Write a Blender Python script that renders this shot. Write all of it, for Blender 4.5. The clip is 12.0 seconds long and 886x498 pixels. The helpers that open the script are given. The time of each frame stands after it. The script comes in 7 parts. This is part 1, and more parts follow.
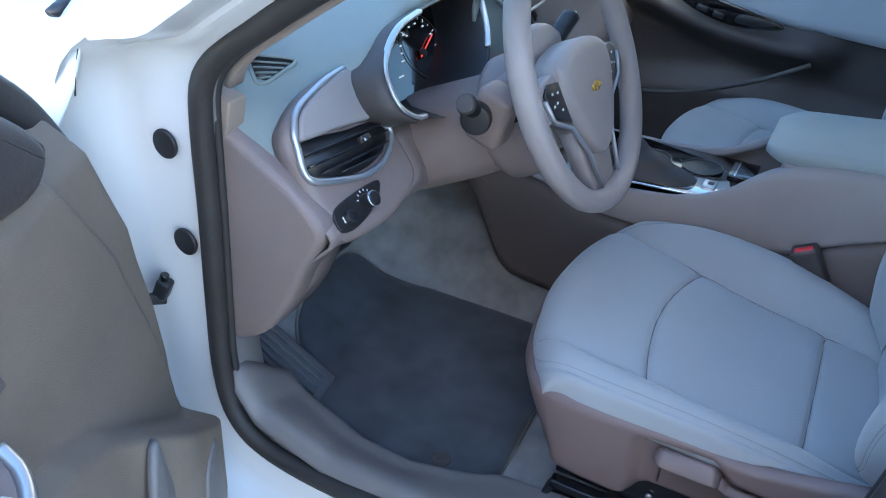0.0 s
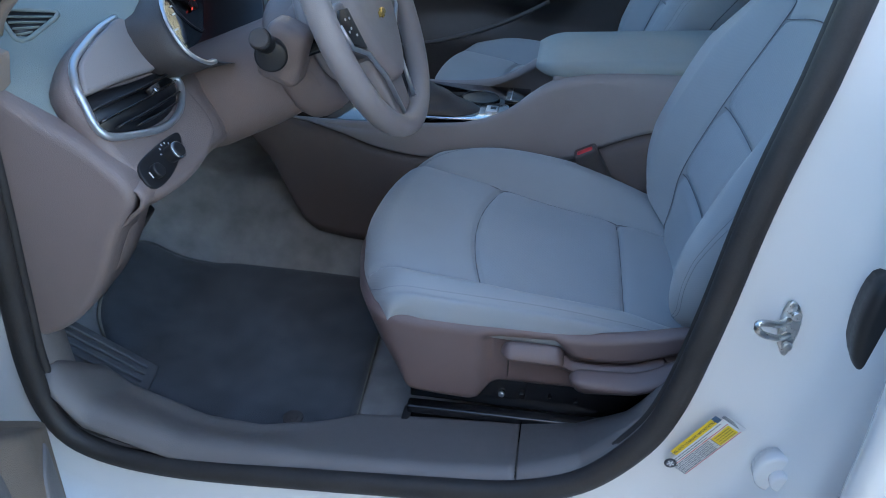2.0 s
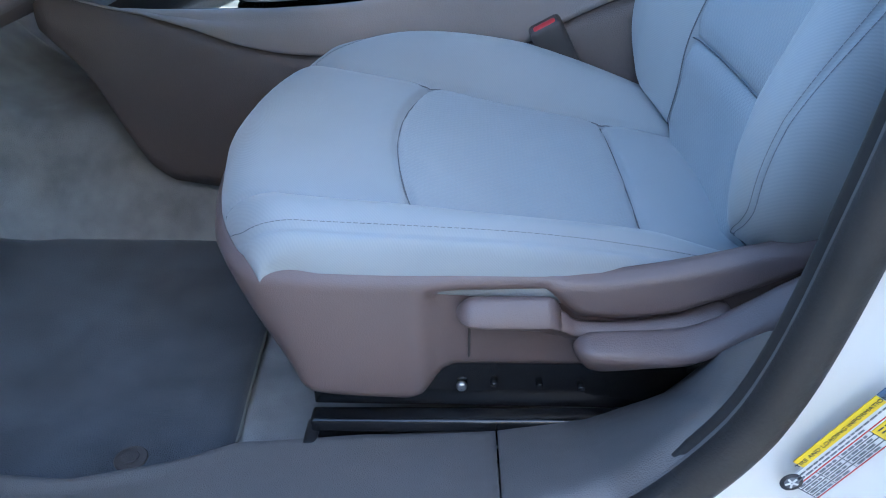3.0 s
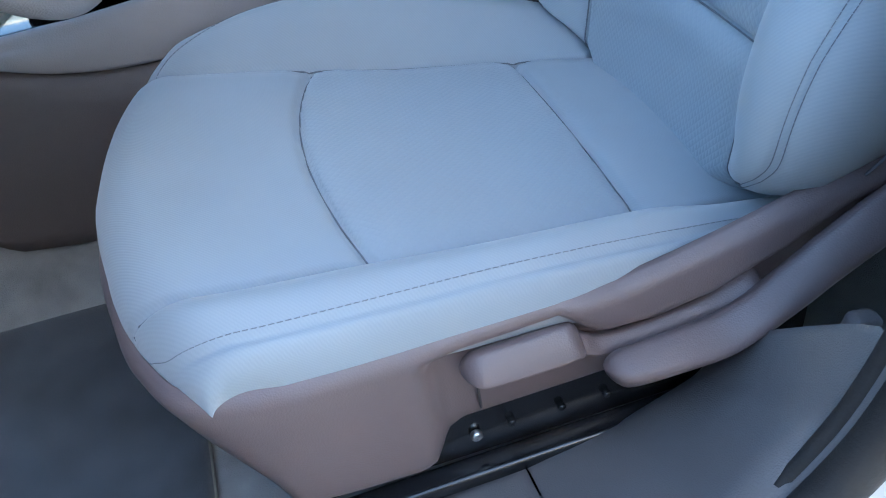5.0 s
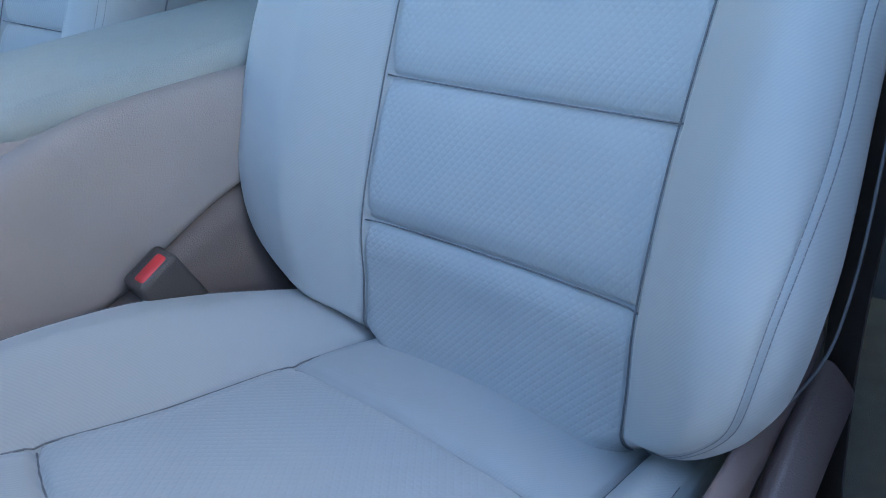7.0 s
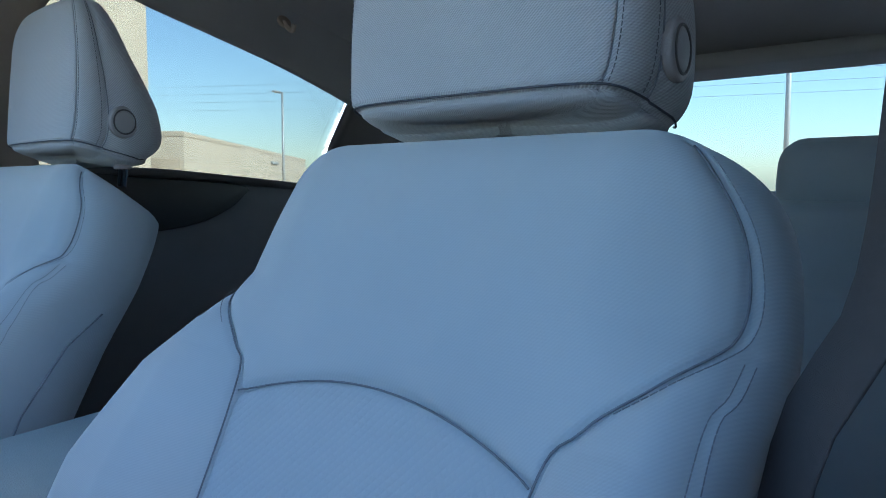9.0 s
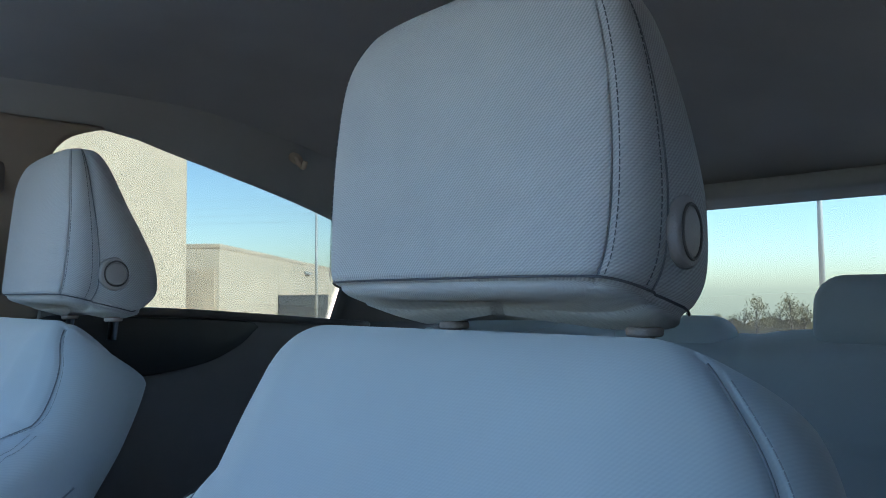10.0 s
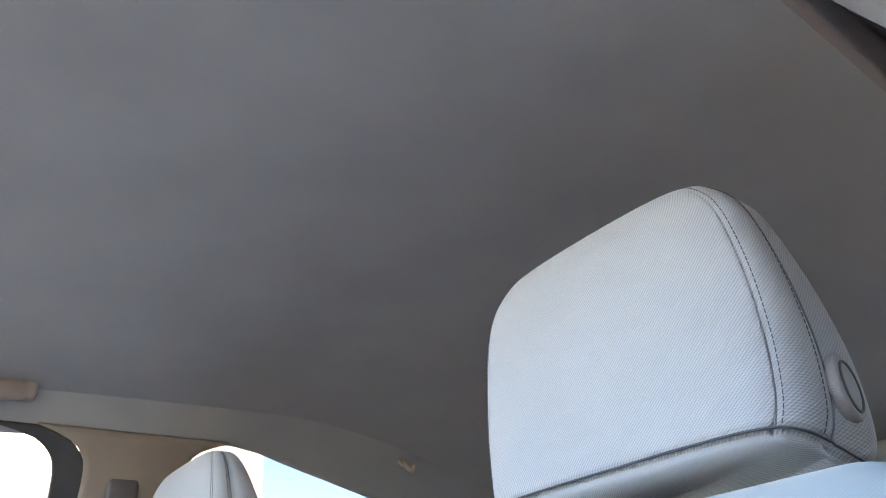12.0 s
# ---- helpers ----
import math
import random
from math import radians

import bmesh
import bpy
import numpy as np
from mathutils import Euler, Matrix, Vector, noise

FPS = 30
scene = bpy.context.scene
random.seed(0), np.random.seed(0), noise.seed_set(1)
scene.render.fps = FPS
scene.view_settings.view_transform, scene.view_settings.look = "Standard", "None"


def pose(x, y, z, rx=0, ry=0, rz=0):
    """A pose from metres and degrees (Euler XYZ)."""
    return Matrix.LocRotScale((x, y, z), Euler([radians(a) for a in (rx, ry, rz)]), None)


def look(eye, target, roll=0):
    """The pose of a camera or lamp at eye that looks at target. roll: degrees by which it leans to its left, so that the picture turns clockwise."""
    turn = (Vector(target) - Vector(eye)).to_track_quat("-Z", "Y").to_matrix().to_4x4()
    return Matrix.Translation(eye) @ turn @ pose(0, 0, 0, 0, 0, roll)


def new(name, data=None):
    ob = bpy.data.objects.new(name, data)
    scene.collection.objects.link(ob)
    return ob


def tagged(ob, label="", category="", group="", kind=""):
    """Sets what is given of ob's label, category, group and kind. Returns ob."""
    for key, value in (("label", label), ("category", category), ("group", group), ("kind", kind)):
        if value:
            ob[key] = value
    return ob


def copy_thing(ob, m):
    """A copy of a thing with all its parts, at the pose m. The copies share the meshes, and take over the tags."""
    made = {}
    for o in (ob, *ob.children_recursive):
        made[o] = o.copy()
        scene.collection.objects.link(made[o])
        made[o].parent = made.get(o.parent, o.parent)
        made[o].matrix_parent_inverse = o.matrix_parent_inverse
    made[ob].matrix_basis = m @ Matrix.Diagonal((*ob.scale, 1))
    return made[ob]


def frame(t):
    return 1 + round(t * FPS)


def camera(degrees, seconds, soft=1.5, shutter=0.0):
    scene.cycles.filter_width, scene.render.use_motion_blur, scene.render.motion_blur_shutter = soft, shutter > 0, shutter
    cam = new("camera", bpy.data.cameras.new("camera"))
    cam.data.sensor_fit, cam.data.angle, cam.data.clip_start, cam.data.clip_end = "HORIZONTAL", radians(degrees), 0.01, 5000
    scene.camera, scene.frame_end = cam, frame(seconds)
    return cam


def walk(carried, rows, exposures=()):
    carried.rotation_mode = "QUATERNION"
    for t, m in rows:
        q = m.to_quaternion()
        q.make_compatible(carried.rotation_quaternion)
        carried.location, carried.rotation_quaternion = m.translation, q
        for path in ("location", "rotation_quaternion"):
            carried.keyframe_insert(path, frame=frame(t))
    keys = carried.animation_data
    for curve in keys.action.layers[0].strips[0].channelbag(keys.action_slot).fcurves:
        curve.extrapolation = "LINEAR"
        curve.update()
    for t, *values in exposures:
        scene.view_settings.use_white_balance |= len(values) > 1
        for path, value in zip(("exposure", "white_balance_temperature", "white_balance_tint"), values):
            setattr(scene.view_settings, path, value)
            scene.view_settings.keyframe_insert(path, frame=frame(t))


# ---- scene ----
cam = camera(60.5, 12.0, soft=1.0)
PATH = [
    (0, (0.3256, -1.2987, 1.1886), (-0.0810, -0.5385, 0.6818), 2.08),
    (0.5, (0.3130, -1.4549, 1.2096), (0.0431, -0.6193, 0.7312), 2.66),
    (1, (0.2925, -1.5117, 1.2220), (0.0792, -0.6560, 0.7505), 2.33),
    (1.5, (0.2781, -1.5023, 1.2100), (0.1079, -0.6440, 0.7260), 1.85),
    (2, (0.2798, -1.3596, 1.1150), (0.1515, -0.5053, 0.6113), 1.30),
    (2.5, (0.2880, -1.1726, 0.9708), (0.2095, -0.3187, 0.4565), 0.69),
    (3, (0.2498, -1.0517, 0.8546), (0.2160, -0.1948, 0.3401), -0.60),
    (5, (0.1960, -0.8900, 0.8790), (0.4280, 0.6290, -0.4020), -10.6),
    (5.5, (0.1230, -0.8090, 0.8900), (0.6150, 0.6140, -0.4270), -12.6),
    (6, (0.0620, -0.7300, 0.8960), (0.8330, 0.6120, -0.3720), -12.2),
    (6.5, (0.0770, -0.6940, 0.8880), (1.1380, 0.5990, -0.2090), -7.9),
    (7, (0.1110, -0.6880, 0.8820), (1.4090, 0.5550, 0.0040), -3.5),
    (7.5, (0.1360, -0.6830, 0.8920), (1.5840, 0.5440, 0.2620), 0.4),
    (7.7, (0.1460, -0.6780, 0.8980), (1.6380, 0.5440, 0.3700), 1.6),
    (9.3, (0.3270, -0.7140, 1.0380), (1.7550, 0.6840, 0.9600), -0.2),
    (9.5, (0.3420, -0.7080, 1.0460), (1.7560, 0.7070, 1.0380), -0.3),
    (10, (0.3660, -0.6880, 1.0700), (1.7600, 0.7420, 1.1840), -0.5),
    (10.5, (0.3760, -0.6780, 1.0750), (1.7580, 0.7540, 1.2700), -0.9),
    (11, (0.3770, -0.6760, 1.0770), (1.7490, 0.7400, 1.4120), -2.6),
    (11.5, (0.3300, -0.6890, 1.0590), (1.6500, 0.6890, 1.6570), -5.9),
    (12, (0.2930, -0.6710, 0.9760), (1.4270, 0.6650, 1.9410), -5.0),
]
EXPOSURES = [(0.0, 2.86, 5680, 5), (1.0, 2.48, 5850, 7), (1.5, 2.44, 5800, 7), (2.0, 2.36, 5650, 4), (3.0, 3.18, 5580, 3), (5.5, 3.36, 5760, 1), (6.5, 3.22, 5830, 2), (7.0, 3.36, 6180, 5), (7.5, 3.52, 6300, 5), (9.5, 2.50, 5270, 5), (10.5, 2.88, 5950, 5), (11.0, 2.92, 6120, 7), (11.5, 2.94, 6250, 7), (12.0, 4.10, 6540, 15)]
walk(cam, [(t, look(eye, target, roll)) for t, eye, target, roll in PATH], EXPOSURES)

# ---- world, sun, exposure ----
world = bpy.data.worlds.new("sky")
scene.world = world
world.use_nodes = True
wn = world.node_tree.nodes
sky = wn.new("ShaderNodeTexSky")
sky.sky_type = "NISHITA"
sky.sun_disc = False
sky.sun_elevation = radians(38)
sky.sun_rotation = radians(165)
sky.altitude = 200
sky.dust_density = 0.8
wn["Background"].inputs["Strength"].default_value = 0.12
world.node_tree.links.new(sky.outputs["Color"], wn["Background"].inputs["Color"])

sun_data = bpy.data.lights.new("sun", "SUN")
sun_data.energy = 3.6
sun_data.angle = radians(0.53)
sun_data.color = (1.0, 0.93, 0.82)
sun = new("sun", sun_data)
sun.matrix_world = look((6.0, -30.0, 24.0), (0.0, 0.0, 0.0))

# ---- materials ----
def material(name, base, rough=0.6, metal=0.0, var=0.12, scale=8.0, grain=0.0, grain_scale=900.0,
             tint=None, spec=0.5, coat=0.0, sheen=0.0, kind="noise", detail_rough=0.1, weft=0.0):
    """A surface with broad variation of its colour, fine variation of its gloss and a fine relief."""
    m = bpy.data.materials.new(name)
    m.use_nodes = True
    nt = m.node_tree
    n, l = nt.nodes, nt.links
    b = n["Principled BSDF"]
    tc = n.new("ShaderNodeTexCoord")
    broad = n.new("ShaderNodeTexNoise")
    broad.inputs["Scale"].default_value = scale
    broad.inputs["Detail"].default_value = 6
    l.new(tc.outputs["Object"], broad.inputs["Vector"])
    ramp = n.new("ShaderNodeMapRange")
    ramp.inputs["From Min"].default_value, ramp.inputs["From Max"].default_value = 0.3, 0.7
    ramp.inputs["To Min"].default_value, ramp.inputs["To Max"].default_value = 0.0, 1.0
    l.new(broad.outputs["Fac"], ramp.inputs["Value"])
    mix = n.new("ShaderNodeMix")
    mix.data_type = "RGBA"
    dark = tuple(c * (1 - var) for c in base)
    light = tuple(min(1.0, c * (1 + var)) for c in (tint or base))
    mix.inputs["A"].default_value, mix.inputs["B"].default_value = (*dark, 1), (*light, 1)
    l.new(ramp.outputs["Result"], mix.inputs["Factor"])
    l.new(mix.outputs["Result"], b.inputs["Base Color"])
    fine = n.new("ShaderNodeTexNoise")
    fine.inputs["Scale"].default_value = scale * 14
    fine.inputs["Detail"].default_value = 4
    l.new(tc.outputs["Object"], fine.inputs["Vector"])
    rr = n.new("ShaderNodeMapRange")
    rr.inputs["To Min"].default_value = max(0.02, rough - detail_rough)
    rr.inputs["To Max"].default_value = min(1.0, rough + detail_rough)
    l.new(fine.outputs["Fac"], rr.inputs["Value"])
    l.new(rr.outputs["Result"], b.inputs["Roughness"])
    b.inputs["Metallic"].default_value = metal
    b.inputs["Specular IOR Level"].default_value = spec
    b.inputs["Coat Weight"].default_value = coat
    b.inputs["Coat Roughness"].default_value = 0.05
    b.inputs["Sheen Weight"].default_value = sheen
    b.inputs["Sheen Roughness"].default_value = 0.5
    if grain > 0:
        bump = n.new("ShaderNodeBump")
        bump.inputs["Strength"].default_value = grain
        bump.inputs["Distance"].default_value = 0.001
        if kind == "weave":
            # diagonal ribs that follow the cloth
            w = n.new("ShaderNodeTexWave")
            w.wave_type, w.bands_direction = "BANDS", "DIAGONAL"
            w.inputs["Scale"].default_value = grain_scale
            w.inputs["Distortion"].default_value = 1.2
            w.inputs["Detail"].default_value = 2
            w.inputs["Detail Scale"].default_value = 2
            l.new(tc.outputs["UV"], w.inputs["Vector"])
            cross = n.new("ShaderNodeTexWave")
            cross.wave_type, cross.bands_direction = "BANDS", "Y"
            cross.inputs["Scale"].default_value = grain_scale * 0.8
            cross.inputs["Distortion"].default_value = 1.0
            l.new(tc.outputs["UV"], cross.inputs["Vector"])
            both = n.new("ShaderNodeMath")
            both.operation = "MULTIPLY_ADD"
            l.new(cross.outputs["Fac"], both.inputs[0])
            both.inputs[1].default_value = 0.35
            l.new(w.outputs["Fac"], both.inputs[2])
            l.new(both.outputs["Value"], bump.inputs["Height"])
            # paler threads on a darker ground
            shade_ = n.new("ShaderNodeMapRange")
            shade_.inputs["From Max"].default_value = 1.35
            shade_.inputs["To Min"].default_value, shade_.inputs["To Max"].default_value = 1 - weft, 1 + weft
            l.new(both.outputs["Value"], shade_.inputs["Value"])
            thread = n.new("ShaderNodeVectorMath")
            thread.operation = "SCALE"
            l.new(mix.outputs["Result"], thread.inputs[0])
            l.new(shade_.outputs["Result"], thread.inputs["Scale"])
            l.new(thread.outputs["Vector"], b.inputs["Base Color"])
        elif kind == "twill":
            # diagonal ribs of a twill cloth
            w = n.new("ShaderNodeTexWave")
            w.wave_type, w.bands_direction = "BANDS", "DIAGONAL"
            w.inputs["Scale"].default_value = grain_scale
            w.inputs["Distortion"].default_value = 0.6
            w.inputs["Detail"].default_value = 1
            l.new(tc.outputs["Object"], w.inputs["Vector"])
            l.new(w.outputs["Fac"], bump.inputs["Height"])
        elif kind == "cells":
            v = n.new("ShaderNodeTexVoronoi")
            v.inputs["Scale"].default_value = grain_scale
            l.new(tc.outputs["Object"], v.inputs["Vector"])
            l.new(v.outputs["Distance"], bump.inputs["Height"])
        else:
            v = n.new("ShaderNodeTexNoise")
            v.inputs["Scale"].default_value = grain_scale
            v.inputs["Detail"].default_value = 5
            l.new(tc.outputs["Object"], v.inputs["Vector"])
            l.new(v.outputs["Fac"], bump.inputs["Height"])
        l.new(bump.outputs["Normal"], b.inputs["Normal"])
    return m


def knit_material(name, base):
    """Seat cloth with a knitted honeycomb relief."""
    m = material(name, base, rough=0.9, var=0.05, scale=5, sheen=0.25, spec=0.25)
    nt = m.node_tree
    n, l = nt.nodes, nt.links
    b = n["Principled BSDF"]
    tc = n["Texture Coordinate"]
    mp = n.new("ShaderNodeMapping")
    mp.inputs["Scale"].default_value = (1.0, 1.0, 1.0)
    l.new(tc.outputs["UV"], mp.inputs["Vector"])
    sep = n.new("ShaderNodeSeparateXYZ")
    l.new(mp.outputs["Vector"], sep.inputs["Vector"])

    def calc(op, a, b=None):
        q = n.new("ShaderNodeMath")
        q.operation = op
        for k, one in enumerate((a, b)):
            if isinstance(one, (int, float)):
                q.inputs[k].default_value = one
            elif one is not None:
                l.new(one, q.inputs[k])
        return q.outputs["Value"]

    # rows of small lozenges across the cloth and along it
    along = calc("MULTIPLY", sep.outputs["Y"], 430.0)
    across = calc("MULTIPLY", sep.outputs["X"], 480.0)
    lozenge = calc("MINIMUM", calc("ABSOLUTE", calc("SINE", calc("ADD", along, across))), calc("ABSOLUTE", calc("SINE", calc("SUBTRACT", along, across))))
    w = n.new("ShaderNodeTexNoise")
    w.inputs["Scale"].default_value = 1500
    l.new(tc.outputs["Object"], w.inputs["Vector"])
    add = n.new("ShaderNodeMath")
    add.operation = "MULTIPLY_ADD"
    l.new(w.outputs["Fac"], add.inputs[0])
    add.inputs[1].default_value = 0.25
    l.new(calc("MULTIPLY", lozenge, 0.7), add.inputs[2])
    bump = n.new("ShaderNodeBump")
    bump.inputs["Strength"].default_value = 0.4
    bump.inputs["Distance"].default_value = 0.001
    l.new(add.outputs["Value"], bump.inputs["Height"])
    l.new(bump.outputs["Normal"], b.inputs["Normal"])
    return m


def glass_material(name, tint, gloss=0.08):
    m = bpy.data.materials.new(name)
    m.use_nodes = True
    nt = m.node_tree
    n, l = nt.nodes, nt.links
    n.remove(n["Principled BSDF"])
    tr = n.new("ShaderNodeBsdfTransparent")
    tr.inputs["Color"].default_value = (*tint, 1)
    gl = n.new("ShaderNodeBsdfGlossy")
    gl.inputs["Roughness"].default_value = 0.02
    fr = n.new("ShaderNodeFresnel")
    fr.inputs["IOR"].default_value = 1.45
    mx = n.new("ShaderNodeMixShader")
    l.new(fr.outputs["Fac"], mx.inputs["Fac"])
    l.new(tr.outputs["BSDF"], mx.inputs[1])
    l.new(gl.outputs["BSDF"], mx.inputs[2])
    l.new(mx.outputs["Shader"], n["Material Output"].inputs["Surface"])
    return m


def glow_material(name, color, strength):
    m = bpy.data.materials.new(name)
    m.use_nodes = True
    b = m.node_tree.nodes["Principled BSDF"]
    b.inputs["Base Color"].default_value = (*[c * 0.3 for c in color], 1)
    b.inputs["Emission Color"].default_value = (*color, 1)
    b.inputs["Emission Strength"].default_value = strength
    return m


CLOTH = material("seat_cloth", (0.312, 0.340, 0.361), rough=0.9, var=0.05, scale=6, grain=0.07, grain_scale=250, kind="weave", sheen=0.3, spec=0.25, weft=0.03)
# bolder weave; the warmer light on the headrests is put into this base colour
HEADCLOTH = material("headrest_cloth", (0.350, 0.345, 0.358), rough=0.9, var=0.05, scale=6, grain=0.34, grain_scale=250, kind="weave", sheen=0.3, spec=0.25, weft=0.20)
KNIT = knit_material("seat_knit", (0.322, 0.353, 0.377))
THREAD_PALE = material("pale_thread", (0.17, 0.178, 0.20), rough=0.85, var=0.1, scale=200)
THREAD_DARK = material("dark_thread", (0.06, 0.062, 0.075), rough=0.85, var=0.1, scale=200)
THREAD = material("thread", (0.135, 0.142, 0.16), rough=0.85, var=0.15, scale=200)
VINYL = material("grey_vinyl", (0.278, 0.250, 0.247), rough=0.5, var=0.06, scale=9, grain=0.25, grain_scale=700, kind="cells")
PAD = material("dash_pad", (0.225, 0.26, 0.253), rough=0.68, var=0.06, scale=7, grain=0.3, grain_scale=750, kind="cells")
TAUPE = material("taupe_plastic", (0.212, 0.168, 0.156), rough=0.5, var=0.07, scale=9, grain=0.3, grain_scale=800, kind="cells")
SEATPLASTIC = material("seat_plastic", (0.156, 0.116, 0.111), rough=0.42, var=0.07, scale=9, grain=0.14, grain_scale=800, kind="cells")
SILLTRIM = material("sill_plastic", (0.165, 0.153, 0.15), rough=0.45, var=0.08, scale=10, grain=0.3, grain_scale=900, kind="cells")
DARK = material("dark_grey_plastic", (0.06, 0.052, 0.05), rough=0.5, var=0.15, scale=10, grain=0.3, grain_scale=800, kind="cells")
ARMPAD = material("armrest_pad", (0.29, 0.325, 0.32), rough=0.6, var=0.05, scale=8, grain=0.25, grain_scale=700, kind="cells")
PALE = material("pale_door_pad", (0.36, 0.39, 0.42), rough=0.7, var=0.05, scale=7, grain=0.3, grain_scale=700, kind="cells")
KICK = material("kick_plastic", (0.115, 0.093, 0.088), rough=0.55, var=0.08, scale=8, grain=0.3, grain_scale=800, kind="cells")
RESTRUBBER = material("foot_rest_rubber", (0.085, 0.09, 0.10), rough=0.6, var=0.12, scale=14, grain=0.3, grain_scale=700, kind="cells")
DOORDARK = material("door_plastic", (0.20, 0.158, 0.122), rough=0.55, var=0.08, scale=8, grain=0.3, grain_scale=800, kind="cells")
BLACK = material("black_plastic", (0.015, 0.015, 0.017), rough=0.4, var=0.3, scale=14)
GLOSSBLACK = material("gloss_black", (0.008, 0.008, 0.009), rough=0.08, var=0.2, scale=12, coat=0.6, detail_rough=0.05)
STEELBLACK = material("black_painted_steel", (0.01, 0.01, 0.011), rough=0.22, var=0.4, scale=22, coat=0.3)
RUBBER = material("door_seal_rubber", (0.028, 0.025, 0.024), rough=0.6, var=0.2, scale=18, grain=0.3, grain_scale=500)
PAINT = material("white_paint", (0.67, 0.665, 0.655), rough=0.22, var=0.015, scale=3, coat=0.7, detail_rough=0.04)
CHROME = material("chrome", (0.72, 0.74, 0.76), rough=0.12, metal=1.0, var=0.02, scale=6, detail_rough=0.05)
SATIN = material("satin_silver", (0.58, 0.6, 0.63), rough=0.34, metal=0.85, var=0.02, scale=6, detail_rough=0.03)
ZINC = material("zinc_steel", (0.62, 0.62, 0.6), rough=0.3, metal=1.0, var=0.15, scale=30)
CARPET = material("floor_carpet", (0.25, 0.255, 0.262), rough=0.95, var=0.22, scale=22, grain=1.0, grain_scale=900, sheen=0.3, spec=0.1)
MATFAB = material("mat_carpet", (0.055, 0.064, 0.078), rough=0.95, var=0.3, scale=16, grain=1.0, grain_scale=800, sheen=0.3, spec=0.1)
BINDING = material("mat_binding", (0.22, 0.22, 0.2), rough=0.9, var=0.1, scale=60, grain=0.6, grain_scale=900)
HEADLINER = material("headliner_cloth", (0.262, 0.257, 0.26), rough=0.95, var=0.07, scale=7, grain=0.5, grain_scale=1200, sheen=0.2, spec=0.1)
TRIM = material("pillar_trim", (0.29, 0.235, 0.195), rough=0.6, var=0.07, scale=8, grain=0.3, grain_scale=800, kind="cells")
BELT = material("belt_webbing", (0.06, 0.052, 0.055), rough=0.7, var=0.12, scale=40, grain=0.5, grain_scale=900, kind="twill")
RED = material("red_button", (0.55, 0.03, 0.035), rough=0.4, var=0.1, scale=60)
GOLD = material("gold_emblem", (0.75, 0.48, 0.12), rough=0.25, metal=0.7, var=0.1, scale=80)
YELLOW = material("yellow_label", (0.8, 0.58, 0.02), rough=0.5, var=0.04, scale=60)
LABELWHITE = material("label_white", (0.66, 0.67, 0.67), rough=0.45, var=0.04, scale=60)
GREYINK = material("label_grey_ink", (0.16, 0.17, 0.19), rough=0.5, var=0.2, scale=60)
BLUEMARK = material("label_blue", (0.08, 0.13, 0.22), rough=0.5, var=0.1, scale=60)
INK = material("label_ink", (0.03, 0.03, 0.035), rough=0.5, var=0.2, scale=60)
WHITEMARK = material("white_print", (0.75, 0.77, 0.78), rough=0.5, var=0.05, scale=60)
SCREEN = material("screen_glass", (0.22, 0.23, 0.17), rough=0.12, var=0.08, scale=10, coat=0.5)
GLASS_CLEAR = glass_material("clear_glass", (0.84, 0.88, 0.86))
GLASS_REAR = glass_material("rear_glass", (0.23, 0.265, 0.265))
GLASS_TINT = glass_material("tinted_glass", (0.40, 0.425, 0.415))
NEEDLE = glow_material("red_needle", (1.0, 0.06, 0.04), 0.30)
DIAL = glow_material("dial_print", (0.75, 0.85, 0.95), 0.10)
CONCRETE = material("concrete_ground", (0.52, 0.415, 0.31), rough=0.9, var=0.12, scale=0.8, grain=0.5, grain_scale=60)
STUCCO = material("cream_stucco", (0.54, 0.45, 0.34), rough=0.9, var=0.05, scale=1.2, grain=0.2, grain_scale=60)
STUCCO_TAN = material("tan_stucco", (0.50, 0.40, 0.29), rough=0.9, var=0.06, scale=1.0, grain=0.2, grain_scale=60)
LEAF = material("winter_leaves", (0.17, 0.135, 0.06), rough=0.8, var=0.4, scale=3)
BARK = material("bark", (0.12, 0.09, 0.07), rough=0.9, var=0.3, scale=10, grain=0.5, grain_scale=40)
POLE = material("galvanised_pole", (0.45, 0.45, 0.44), rough=0.5, metal=0.4, var=0.1, scale=4)

# ---- modelling tools ----
def part(name, bm, mat, parent=None, label="", smooth=True):
    """Links a bmesh as one mesh object under a thing or a part."""
    me = bpy.data.meshes.new(name)
    bm.to_mesh(me)
    bm.free()
    return link_mesh(name, me, mat, parent, label, smooth)


def link_mesh(name, me, mat, parent=None, label="", smooth=True):
    for one in (mat if isinstance(mat, (list, tuple)) else [mat]):
        me.materials.append(one)
    if smooth:
        me.shade_smooth()
    ob = new(name, me)
    if parent:
        ob.parent = parent
    if label:
        tagged(ob, label)
    return ob


def thing(name, label, category, group="", kind="", at=(0, 0, 0)):
    ob = new(name)
    ob.location = at
    ob.empty_display_size = 0.05
    return tagged(ob, label, category, group, kind)


def auto_smooth(ob, degrees=35):
    me = ob.data
    me.set_sharp_from_angle(angle=radians(degrees))
    return ob


